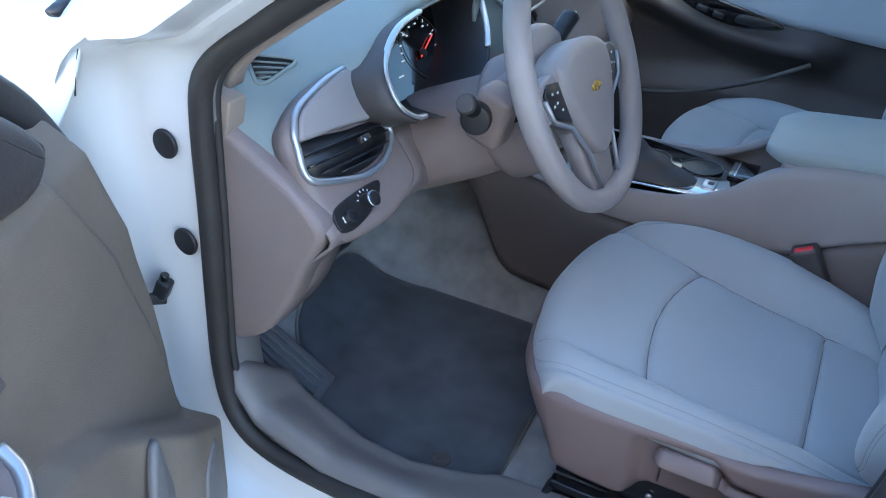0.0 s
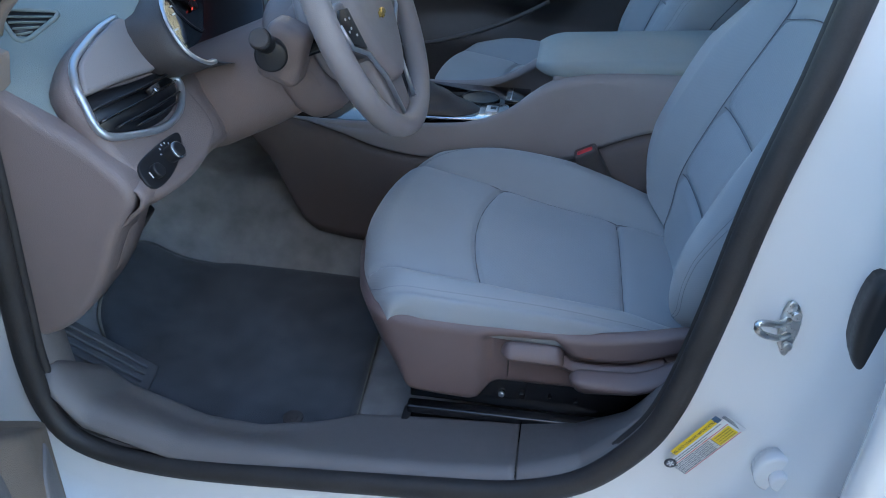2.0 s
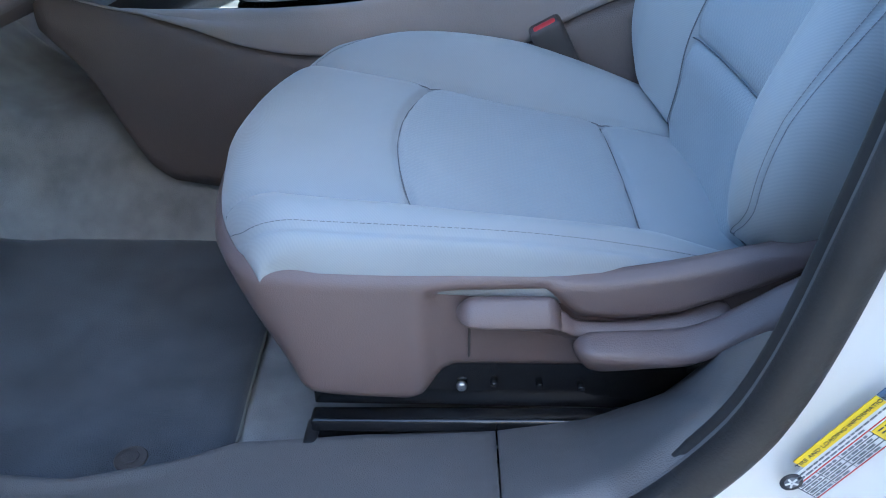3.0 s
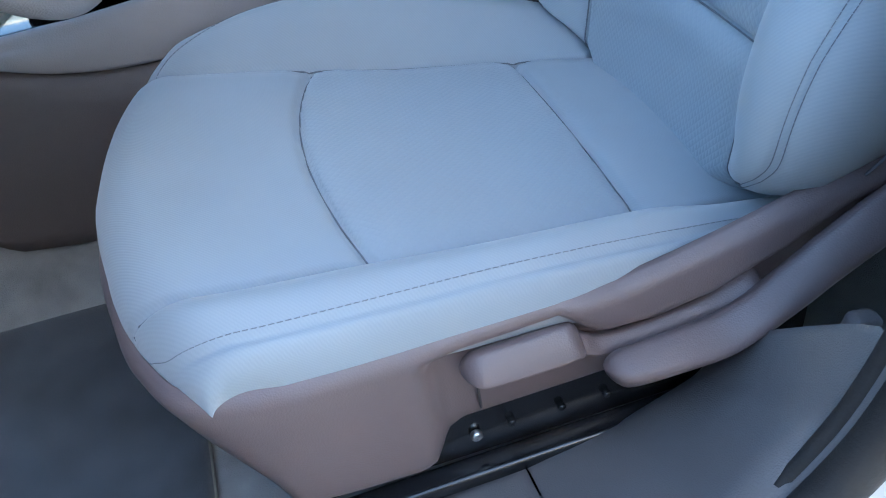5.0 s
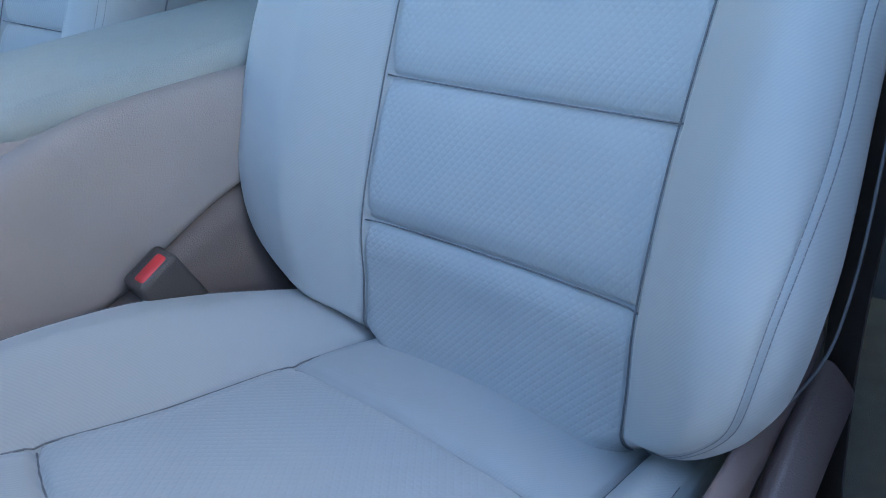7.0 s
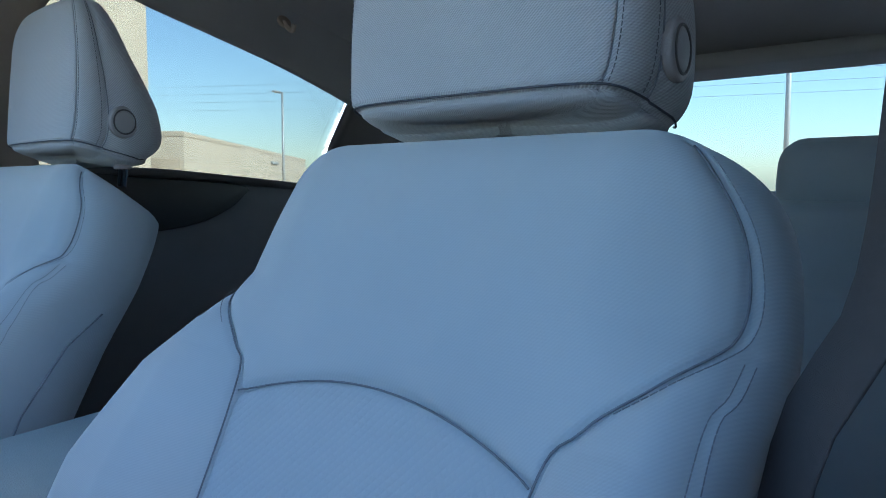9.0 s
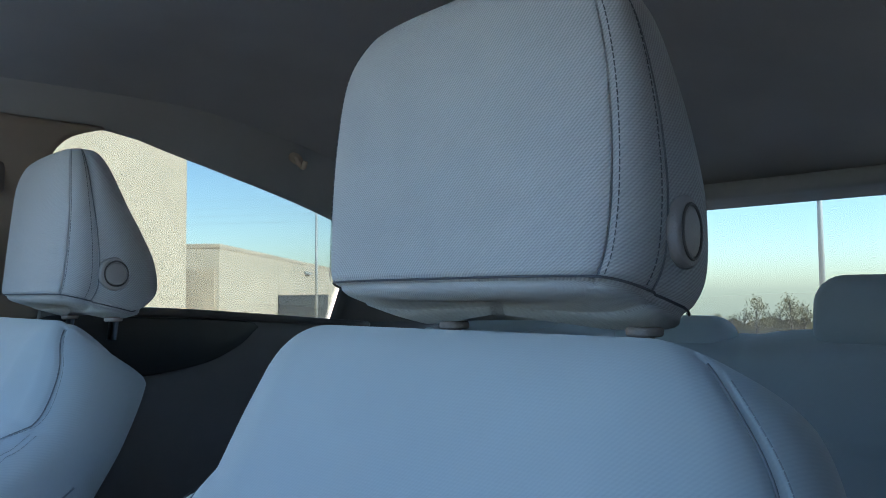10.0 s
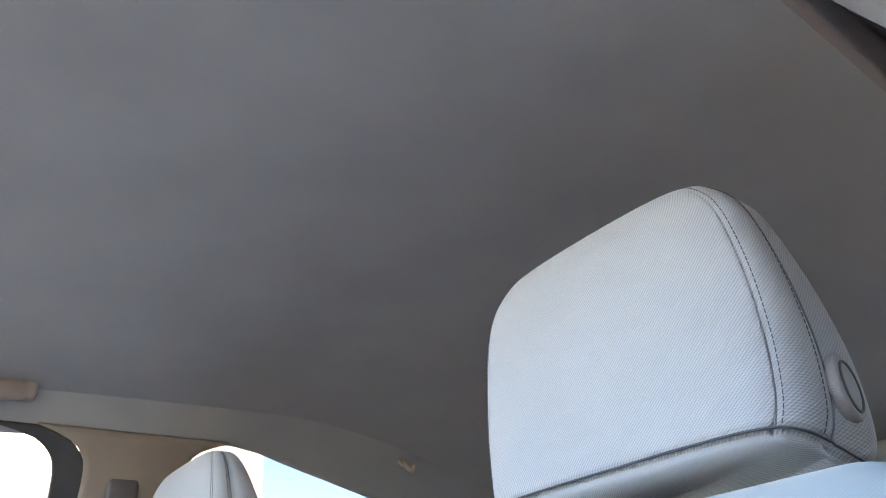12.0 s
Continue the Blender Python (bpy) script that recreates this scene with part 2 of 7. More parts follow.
def grid_mesh(name, P, close_u=False, close_v=False, flip=False):
    """A mesh from an array of points, rows u by columns v."""
    P = np.asarray(P, float)
    nu, nv = P.shape[:2]
    iu = np.arange(nu if close_u else nu - 1)
    iv = np.arange(nv if close_v else nv - 1)
    a, b = np.meshgrid(iu, iv, indexing="ij")
    a, b = a.ravel(), b.ravel()
    a2, b2 = (a + 1) % nu, (b + 1) % nv
    q = np.stack([a * nv + b, a2 * nv + b, a2 * nv + b2, a * nv + b2], 1)
    if flip:
        q = q[:, ::-1]
    me = bpy.data.meshes.new(name)
    me.from_pydata(P.reshape(-1, 3).tolist(), [], q.tolist())
    me.update()
    return me


def weave(me, uv):
    """Lays a cloth's own coordinates, in metres, on a mesh: one pair for each vertex."""
    uv = np.asarray(uv, float).reshape(-1, 2)
    idx = np.empty(len(me.loops), dtype=np.int32)
    me.loops.foreach_get("vertex_index", idx)
    layer = me.uv_layers.new(name="weave")
    layer.data.foreach_set("uv", uv[idx].ravel().astype(np.float32))
    return me


def curve_points(pts, n=80, closed=False):
    """A smooth curve (Catmull-Rom) through points, evenly sampled."""
    p = np.asarray(pts, float)
    k = len(p)
    if closed:
        ext = np.vstack([p[-1], p, p[0], p[1]])
        segs = k
    else:
        ext = np.vstack([2 * p[0] - p[1], p, 2 * p[-1] - p[-2]])
        segs = k - 1
    out = []
    for i in range(segs):
        p0, p1, p2, p3 = ext[i], ext[i + 1], ext[i + 2], ext[i + 3]
        t = np.linspace(0, 1, 24, endpoint=False)[:, None]
        out.append(0.5 * (2 * p1 + (p2 - p0) * t + (2 * p0 - 5 * p1 + 4 * p2 - p3) * t**2 + (3 * p1 - p0 - 3 * p2 + p3) * t**3))
    c = np.vstack(out + ([p[:1]] if closed else [p[-1:]]))
    d = np.r_[0, np.cumsum(np.linalg.norm(np.diff(c, axis=0), axis=1))]
    s = np.linspace(0, d[-1], n + 1 if closed else n)
    r = np.stack([np.interp(s, d, c[:, j]) for j in range(c.shape[1])], 1)
    return r[:-1] if closed else r


def sweep(name, path, section, closed=False, up=(0, 0, 1), scale=None, cap=True):
    """A section (list of 2D points: sideways, up) carried along a path."""
    path = np.asarray(path, float)
    section = np.asarray(section, float)
    n = len(path)
    tan = np.gradient(path, axis=0) if not closed else np.roll(path, -1, 0) - np.roll(path, 1, 0)
    tan /= np.linalg.norm(tan, axis=1)[:, None] + 1e-12
    up = np.asarray(up, float)
    ups = np.broadcast_to(up, path.shape) if up.ndim == 1 else up
    side = np.cross(tan, ups)
    side /= np.linalg.norm(side, axis=1)[:, None] + 1e-9
    vert = np.cross(side, tan)
    sc = np.ones(n) if scale is None else np.asarray(scale)
    P = path[:, None, :] + sc[:, None, None] * (section[None, :, :1] * side[:, None, :] + section[None, :, 1:] * vert[:, None, :])
    me = grid_mesh(name, P, close_u=closed, close_v=True)
    if cap and not closed:
        bm = bmesh.new()
        bm.from_mesh(me)
        bm.verts.ensure_lookup_table()
        k = len(section)
        bm.faces.new([bm.verts[i] for i in range(k)])
        bm.faces.new([bm.verts[(n - 1) * k + i] for i in reversed(range(k))])
        bmesh.ops.recalc_face_normals(bm, faces=bm.faces)
        bm.to_mesh(me)
        bm.free()
    return me


def ring(r, n=12, rx=None):
    a = np.linspace(0, 2 * np.pi, n, endpoint=False)
    return np.stack([(rx or r) * np.cos(a), r * np.sin(a)], 1)


def bar(w, h, r=0.3):
    """A rounded rectangular section."""
    out = []
    rr = min(w, h) * r
    for cx, cy, a0 in ((w / 2 - rr, h / 2 - rr, 0), (-w / 2 + rr, h / 2 - rr, 90), (-w / 2 + rr, -h / 2 + rr, 180), (w / 2 - rr, -h / 2 + rr, 270)):
        for a in (0, 30, 60, 90):
            out.append((cx + rr * math.cos(radians(a0 + a)), cy + rr * math.sin(radians(a0 + a))))
    return np.array(out)


def rbox(size, bevel=0.005, m=None, seg=3):
    """A bmesh box with rounded edges."""
    bm = bmesh.new()
    bmesh.ops.create_cube(bm, size=1.0)
    bmesh.ops.scale(bm, vec=size, verts=bm.verts)
    if bevel > 0:
        bmesh.ops.bevel(bm, geom=list(bm.edges), offset=min(bevel, min(size) * 0.48), segments=seg, affect="EDGES", profile=0.5)
    if m is not None:
        bmesh.ops.transform(bm, matrix=m, verts=bm.verts)
    return bm


def disc(r, h, bevel=0.002, n=32, m=None, r2=None):
    """A bmesh disc or cone along z with rounded rims."""
    bm = bmesh.new()
    bmesh.ops.create_cone(bm, cap_ends=True, segments=n, radius1=r, radius2=r if r2 is None else r2, depth=h)
    rims = [e for e in bm.edges if len(e.link_faces) == 2 and any(len(f.verts) > 4 for f in e.link_faces)]
    if bevel > 0:
        bmesh.ops.bevel(bm, geom=rims, offset=bevel, segments=3, affect="EDGES", profile=0.5)
    if m is not None:
        bmesh.ops.transform(bm, matrix=m, verts=bm.verts)
    return bm


def slab(outline, depth, m=None, bevel=0.004, seg=3):
    """A closed outline (2D) given a thickness along its own z, with rounded edges."""
    bm = bmesh.new()
    vs = [bm.verts.new((p[0], p[1], 0)) for p in outline]
    f = bm.faces.new(vs)
    bm.normal_update()
    if f.normal.z < 0:
        f.normal_flip()
    ext = bmesh.ops.extrude_face_region(bm, geom=[f])
    top = [v for v in ext["geom"] if isinstance(v, bmesh.types.BMVert)]
    bmesh.ops.translate(bm, verts=top, vec=(0, 0, depth))
    bmesh.ops.recalc_face_normals(bm, faces=bm.faces)
    if bevel > 0:
        bm.normal_update()
        tops = set(top)
        edges = [e for e in bm.edges if all(v in tops for v in e.verts)]
        bmesh.ops.bevel(bm, geom=edges, offset=bevel, segments=seg, affect="EDGES", profile=0.5)
    if m is not None:
        bmesh.ops.transform(bm, matrix=m, verts=bm.verts)
    return bm


def frame_of(origin, xdir, ydir):
    """A placement whose x and y axes follow the two directions."""
    x = Vector(xdir).normalized()
    z = x.cross(Vector(ydir)).normalized()
    y = z.cross(x)
    m = Matrix((x, y, z)).transposed().to_4x4()
    m.translation = Vector(origin)
    return m


def join(*bms):
    out = bmesh.new()
    for b in bms:
        me = bpy.data.meshes.new("tmp")
        b.to_mesh(me)
        b.free()
        out.from_mesh(me)
        bpy.data.meshes.remove(me)
    return out


def thick(me, depth):
    """Gives a sheet mesh a thickness against its normals."""
    bm = bmesh.new()
    bm.from_mesh(me)
    bmesh.ops.recalc_face_normals(bm, faces=bm.faces)
    bm.normal_update()
    twin = {v: bm.verts.new(v.co + v.normal * depth) for v in list(bm.verts)}
    rim = [e for e in bm.edges if len(e.link_faces) == 1]
    sides = []
    for e in rim:
        loop = e.link_loops[0]
        sides.append((loop.vert, loop.link_loop_next.vert))
    for f in list(bm.faces):
        bm.faces.new([twin[v] for v in reversed(f.verts)])
    for p, q in sides:
        bm.faces.new((q, p, twin[p], twin[q]))
    bmesh.ops.recalc_face_normals(bm, faces=bm.faces)
    bm.to_mesh(me)
    bm.free()
    return me


def smoothstep(a, b, x):
    t = np.clip((np.asarray(x, float) - a) / (b - a), 0, 1)
    return t * t * (3 - 2 * t)


def interp(x, xs, ys):
    return np.interp(x, xs, ys)


SPLINES = {}


def spline(x, xs, ys):
    """A smooth curve through the given values."""
    key = (tuple(xs), tuple(ys))
    if key not in SPLINES:
        SPLINES[key] = curve_points(list(zip(xs, ys)), 400)
    c = SPLINES[key]
    return np.interp(x, c[:, 0], c[:, 1])


def groove(d, depth=0.006, width=0.0028):
    """The dip of a sewn seam at the distance d from it, with the cloth swelling beside it."""
    return -depth * np.exp(-((d / width) ** 2)) - depth * 0.6 * np.exp(-((d / (width * 4.5)) ** 2))


def stitches(name, path, normal_up, length=0.0045, gap=0.0035, r=0.0006):
    """Single thread stitches along a path, as one mesh."""
    path = np.asarray(path, float)
    d = np.r_[0, np.cumsum(np.linalg.norm(np.diff(path, axis=0), axis=1))]
    verts, faces = [], []
    s = 0.0
    while s + length < d[-1]:
        a = np.array([np.interp(s, d, path[:, j]) for j in range(3)])
        b = np.array([np.interp(s + length, d, path[:, j]) for j in range(3)])
        t = (b - a) / (np.linalg.norm(b - a) + 1e-9)
        side = np.cross(t, normal_up)
        side /= np.linalg.norm(side) + 1e-9
        up = np.cross(side, t)
        k = len(verts)
        for q in (a, b):
            for cx, cy in ((r, 0), (0, r), (-r, 0), (0, -r)):
                verts.append(tuple(q + side * cx + up * cy))
        for i in range(4):
            j = (i + 1) % 4
            faces.append((k + i, k + j, k + 4 + j, k + 4 + i))
        faces.append((k + 3, k + 2, k + 1, k))
        faces.append((k + 4, k + 5, k + 6, k + 7))
        s += length + gap
    me = bpy.data.meshes.new(name)
    me.from_pydata(verts, [], faces)
    return me

# ---- front seats ----
SEAT_Y = -0.37          # middle of the driver's seat


def cushion_side_seam(x, y):
    """How far from the seat's middle the seam beside the insert runs: it flares towards the console in front."""
    inner = spline(x, [0.0, 0.045, 0.115, 0.206, 0.28, 0.397, 0.52], [0.215, 0.200, 0.172, 0.145, 0.134, 0.132, 0.128])
    outer = spline(x, [0.0, 0.05, 0.09, 0.135, 0.206, 0.28, 0.397, 0.52], [0.118, 0.134, 0.143, 0.148, 0.149, 0.147, 0.139, 0.130])
    return np.where(np.asarray(y) > 0, inner, outer)


def cushion_bolster_seam(x, y):
    inner = spline(x, [0.0, 0.053, 0.067, 0.097, 0.14, 0.20, 0.35, 0.54], [0.16, 0.185, 0.200, 0.210, 0.214, 0.216, 0.213, 0.208])
    outer = spline(x, [0.0, 0.046, 0.052, 0.062, 0.081, 0.119, 0.20, 0.35, 0.54], [0.10, 0.136, 0.150, 0.166, 0.182, 0.192, 0.195, 0.194, 0.192])
    return np.where(np.asarray(y) > 0, inner, outer)


CUSHION_IN, CUSHION_OUT = 0.232, 0.203          # half widths towards the console and the door


def cushion_front(y):
    return 0.014 + 0.010 * smoothstep(0.02, -0.08, y) + np.where(y > 0, 0.034 * (np.abs(y) / 0.215) ** 3.2, 0.066 * (np.abs(y) / 0.203) ** 2.6)


def cushion_arc(y):
    return 0.182 + 0.024 * (y / 0.146) ** 2


def cushion_top(x, y):
    """Height of the cushion's cloth over the plan (y from the seat's middle)."""
    x, y = np.broadcast_arrays(np.asarray(x, float), np.asarray(y, float))
    mid = spline(x, [0.0, 0.06, 0.13, 0.206, 0.30, 0.397, 0.47, 0.54], [0.580, 0.586, 0.583, 0.575, 0.556, 0.538, 0.523, 0.505])
    high = spline(x, [0.0, 0.06, 0.10, 0.195, 0.294, 0.361, 0.44, 0.54], [0.587, 0.594, 0.608, 0.619, 0.609, 0.590, 0.560, 0.518])
    flat_ = spline(x, [0.0, 0.06, 0.10, 0.195, 0.294, 0.361, 0.44, 0.54], [0.574, 0.579, 0.581, 0.579, 0.573, 0.563, 0.545, 0.515])
    a = np.abs(y)
    ys = cushion_side_seam(x, y)
    line = cushion_bolster_seam(x, y)
    k_in = smoothstep(0.0, 1.0, (a - ys + 0.012) / 0.065)
    k_out = smoothstep(0.0, 1.0, (a - ys + 0.004) / 0.045)
    dome = 0.006 * np.cos(np.clip(a / ys, 0, 1) * np.pi / 2)
    puff = 0.009 * np.sin(np.pi * np.clip((a - ys) / np.maximum(line - ys, 0.01), 0, 1)) * smoothstep(0.05, 0.10, x) * smoothstep(0.46, 0.38, x)
    z = mid + dome + np.where(y > 0, (high - mid) * k_in, (flat_ - mid) * k_out + puff)
    # seams
    z = z + groove(np.abs(a - ys), 0.0062) * smoothstep(0.035, 0.06, x)
    inside = 1 - smoothstep(-0.004, 0.002, a - ys)
    z = z + groove(np.abs(x - cushion_arc(y)), 0.0072) * inside
    z = z + groove(np.abs(x - 0.397), 0.0072) * inside
    # the sewn edge on both bolsters
    return z + groove(np.abs(a - line), 0.0020, 0.0022) * smoothstep(0.045, 0.060, x)


def cushion_skin(x, y):
    """Height of the cloth with the rounding towards its rim."""
    x, y = np.broadcast_arrays(np.asarray(x, float), np.asarray(y, float))
    dy = np.where(y > 0, CUSHION_IN, CUSHION_OUT) - np.abs(y)
    ry, fall = np.where(y > 0, 0.034, 0.014), np.where(y > 0, 0.030, 0.013)
    dx = x - cushion_front(y)
    fy = 1 - np.sqrt(np.clip(1 - np.clip(1 - dy / ry, 0, 1) ** 2, 0, 1))
    fx = 1 - np.sqrt(np.clip(1 - np.clip(1 - dx / 0.045, 0, 1) ** 2, 0, 1))
    return cushion_top(x, y) - fall * fy - 0.036 * fx


def cushion_taper(x, y):
    """The outer bolster draws in towards the backrest."""
    a = np.abs(y)
    w = spline(x, [0.0, 0.28, 0.34, 0.40, 0.45, 0.54], [0.203, 0.203, 0.201, 0.195, 0.186, 0.172])
    k = (w - 0.128) / (0.203 - 0.128)
    return np.where((y < 0) & (a > 0.128), -(0.128 + (a - 0.128) * k), y)


def cushion_mesh(name):
    xb = 0.535
    ns, nu = 250, 210
    s = np.linspace(-1.22, 1.22, ns)
    u = np.linspace(-0.20, 1.0, nu)
    U, Sx = np.meshgrid(u, s, indexing="ij")
    sc = np.clip(Sx, -1, 1)
    uc = np.clip(U, 0, 1)
    y = np.where(Sx > 0, CUSHION_IN, CUSHION_OUT) * sc
    xf = cushion_front(y)
    x = xf + (xb - xf) * uc
    z = cushion_skin(x, y)
    # skirts
    ks = np.clip(np.abs(Sx) - 1, 0, None) / 0.22
    ku = np.clip(-U, 0, None) / 0.20
    y = y + np.sign(Sx) * (np.where(Sx > 0, 0.012, 0.004) * smoothstep(0.08, 0.18, x) * np.sin(np.clip(ks, 0, 1) * np.pi * 0.6) - np.where(Sx > 0, 0.0, 0.022) * ks ** 3)
    x = x - 0.004 * np.sin(np.clip(ku, 0, 1) * np.pi * 0.8) + 0.02 * ku * ku
    z = z - np.minimum(0.055 * ks + 0.05 * ku, 0.040 - 0.022 * smoothstep(0.16, 0.06, x))
    # the front outer corner tucks in behind the shield
    tuck = smoothstep(-0.165, -0.200, y) * smoothstep(0.14, 0.09, x) * np.clip(ks + ku, 0, 1)
    x, y = x + 0.014 * tuck, y + 0.018 * tuck
    P = np.stack([x, cushion_taper(x, y), z], -1)
    return weave(grid_mesh(name, P), np.stack([y + np.sign(Sx) * 0.05 * ks, x - 0.05 * ku], -1))


def back_axis(h):
    """x and z of the backrest's front face in the middle, by the height along it."""
    return (spline(h, [-0.02, 0.05, 0.12, 0.22, 0.36, 0.46, 0.53, 0.56], [0.462, 0.474, 0.482, 0.520, 0.579, 0.626, 0.664, 0.688]),
            spline(h, [-0.02, 0.05, 0.12, 0.22, 0.36, 0.46, 0.53, 0.56], [0.505, 0.574, 0.640, 0.743, 0.872, 0.975, 1.048, 1.072]))


HALF_AT = [-0.02, 0.0, 0.02, 0.035, 0.06, 0.10, 0.16, 0.26, 0.36, 0.43, 0.48, 0.52, 0.545, 0.56]


def back_outer_width(h):
    return spline(h, HALF_AT, [0.122, 0.130, 0.156, 0.186, 0.208, 0.223, 0.229, 0.221, 0.212, 0.219, 0.214, 0.194, 0.162, 0.118])


def back_inner_width(h):
    return spline(h, HALF_AT, [0.122, 0.134, 0.166, 0.200, 0.232, 0.257, 0.270, 0.273, 0.245, 0.210, 0.199, 0.180, 0.152, 0.112])


def back_side_seam(h):
    """Half width of the middle panel: straight below, spreading to the shoulders and closing over the top."""
    return spline(h, [-0.02, 0.12, 0.22, 0.36, 0.39, 0.415, 0.445, 0.485, 0.52, 0.545, 0.56], [0.125, 0.125, 0.125, 0.131, 0.150, 0.180, 0.203, 0.196, 0.170, 0.140, 0.10])


def bolster_line(h, y):
    outer = spline(h, [-0.02, 0.02, 0.035, 0.06, 0.1, 0.2, 0.3, 0.40, 0.43, 0.56], [0.120, 0.142, 0.166, 0.190, 0.206, 0.216, 0.210, 0.204, 0.208, 0.205])
    inner = back_inner_width(h) - 0.010
    return np.where(np.asarray(y) > 0, np.where(h < 0.40, inner, np.minimum(inner, 0.205)), outer)


def back_out(h, y):
    """How far the cloth stands out from the backrest's axis plane."""
    h, y = np.broadcast_arrays(np.asarray(h, float), np.asarray(y, float))
    a = np.abs(y)
    w = np.where(y > 0, back_inner_width(h), back_outer_width(h))
    ys = back_side_seam(h)
    start = np.minimum(ys, 0.14)
    lift = interp(h, [-0.02, 0.05, 0.14, 0.28, 0.36, 0.40, 0.44, 0.50, 0.56], [0.020, 0.034, 0.046, 0.046, 0.030, 0.010, -0.014, -0.016, -0.008])
    out = lift * smoothstep(0, 1, (a - start + 0.015) / 0.075) - 0.008 * (1 - np.clip(a / 0.13, 0, 1) ** 2) * smoothstep(0.42, 0.36, h)
    e = np.clip(1 - (w - a) / 0.038, 0, 1)
    et = np.clip((h - 0.50) / 0.06, 0, 1)
    return out - 0.045 * (1 - np.sqrt(np.clip(1 - e * e, 0, 1))) - 0.055 * (1 - np.sqrt(np.clip(1 - et * et, 0, 1)))


def back_frame(h):
    x, z = back_axis(h)
    x2, z2 = back_axis(np.asarray(h) + 1e-3)
    tx, tz = x2 - x, z2 - z
    ln = np.hypot(tx, tz)
    return x, z, -tz / ln, tx / ln


def on_back(h, y, lift=0.0):
    """Points on the backrest's cloth at the height h along it and y across."""
    h, y = np.broadcast_arrays(np.asarray(h, float), np.asarray(y, float))
    x, z, nx, nz = back_frame(h)
    d = back_out(h, y) + lift
    return np.stack([x + nx * d, y, z + nz * d], -1)


def backrest_mesh(name):
    nh, nf, nb = 250, 210, 34
    h = np.linspace(-0.02, 0.56, nh)
    f = np.linspace(-1, 1, nf)
    H, F = np.meshgrid(h, f, indexing="ij")
    ww = np.where(F > 0, back_inner_width(H), back_outer_width(H))
    y = ww * (0.25 * np.sin(F * np.pi / 2) + 0.75 * F)
    a = np.abs(y)
    out = back_out(H, y)
    edge = out[:, 0], out[:, -1]
    ys = back_side_seam(H)
    out = out + groove(np.abs(a - ys), 0.0042, 0.0024) * (H < 0.535)
    ins = 1 - smoothstep(-0.003, 0.003, a - ys)
    out = out + groove(np.abs(H - 0.113), 0.0048, 0.0026) * ins + groove(np.abs(H - 0.222), 0.0048, 0.0026) * ins
    out = out + groove(np.abs(H - 0.385 + 0.025 * (a / 0.13) ** 2), 0.0042, 0.0024) * ins * (a < 0.14)
    out = out + groove(np.abs(a - bolster_line(H, y)), 0.0022, 0.0022) * (H < 0.44)
    # soft hollows where the cloth is drawn in along the cross seams
    for hh in (0.113, 0.222):
        out = out - 0.004 * np.exp(-(((H - hh) / 0.016) ** 2)) * ins
    x, z, nx, nz = back_frame(h)
    front = np.stack([x[:, None] + nx[:, None] * out, y, z[:, None] + nz[:, None] * out], -1)
    b = np.linspace(1, -1, nb + 2)[1:-1]
    D = interp(h, [-0.02, 0.1, 0.4, 0.52, 0.56], [0.10, 0.13, 0.148, 0.15, 0.13])
    e0 = np.where(b[None] > 0, -edge[1][:, None], -edge[0][:, None])
    deep = e0 + (np.maximum(D[:, None], e0 + 0.004) - e0) * np.sqrt(np.clip(1 - np.abs(b[None]) ** 5, 0, 1))
    yb = np.where(b[None] > 0, back_inner_width(h)[:, None], back_outer_width(h)[:, None]) * b[None]
    back = np.stack([x[:, None] - nx[:, None] * deep, yb, z[:, None] - nz[:, None] * deep], -1)
    P = np.concatenate([front, back], 1)
    me = grid_mesh(name, P, close_v=True)
    bm = bmesh.new()
    bm.from_mesh(me)
    bm.verts.ensure_lookup_table()
    k = P.shape[1]
    bm.faces.new([bm.verts[(nh - 1) * k + j] for j in range(k)])
    bm.faces.new([bm.verts[j] for j in reversed(range(k))])
    bmesh.ops.recalc_face_normals(bm, faces=bm.faces)
    bm.to_mesh(me)
    bm.free()
    uv = np.stack([np.concatenate([y, yb * 0 + np.sign(yb) * 0.3 + yb], 1), np.repeat(h[:, None], P.shape[1], 1)], -1)
    return weave(me, uv)


def insert_faces(me, test):
    """Gives the second material to the faces whose middle passes the test."""
    co = np.empty(len(me.vertices) * 3)
    me.vertices.foreach_get("co", co)
    co = co.reshape(-1, 3)
    quads = [p.index for p in me.polygons if len(p.vertices) == 4]
    ends = np.array([(me.polygons[i].vertices[0], me.polygons[i].vertices[2]) for i in quads])
    mid = co[ends].mean(1)
    index = np.zeros(len(me.polygons), dtype=np.int32)
    index[quads] = test(mid)
    me.polygons.foreach_set("material_index", index)


HEAD_HIGH = 0.191
HEAD_AT = (0.0, 0.020, 1.076)          # foot of the head restraint's front face


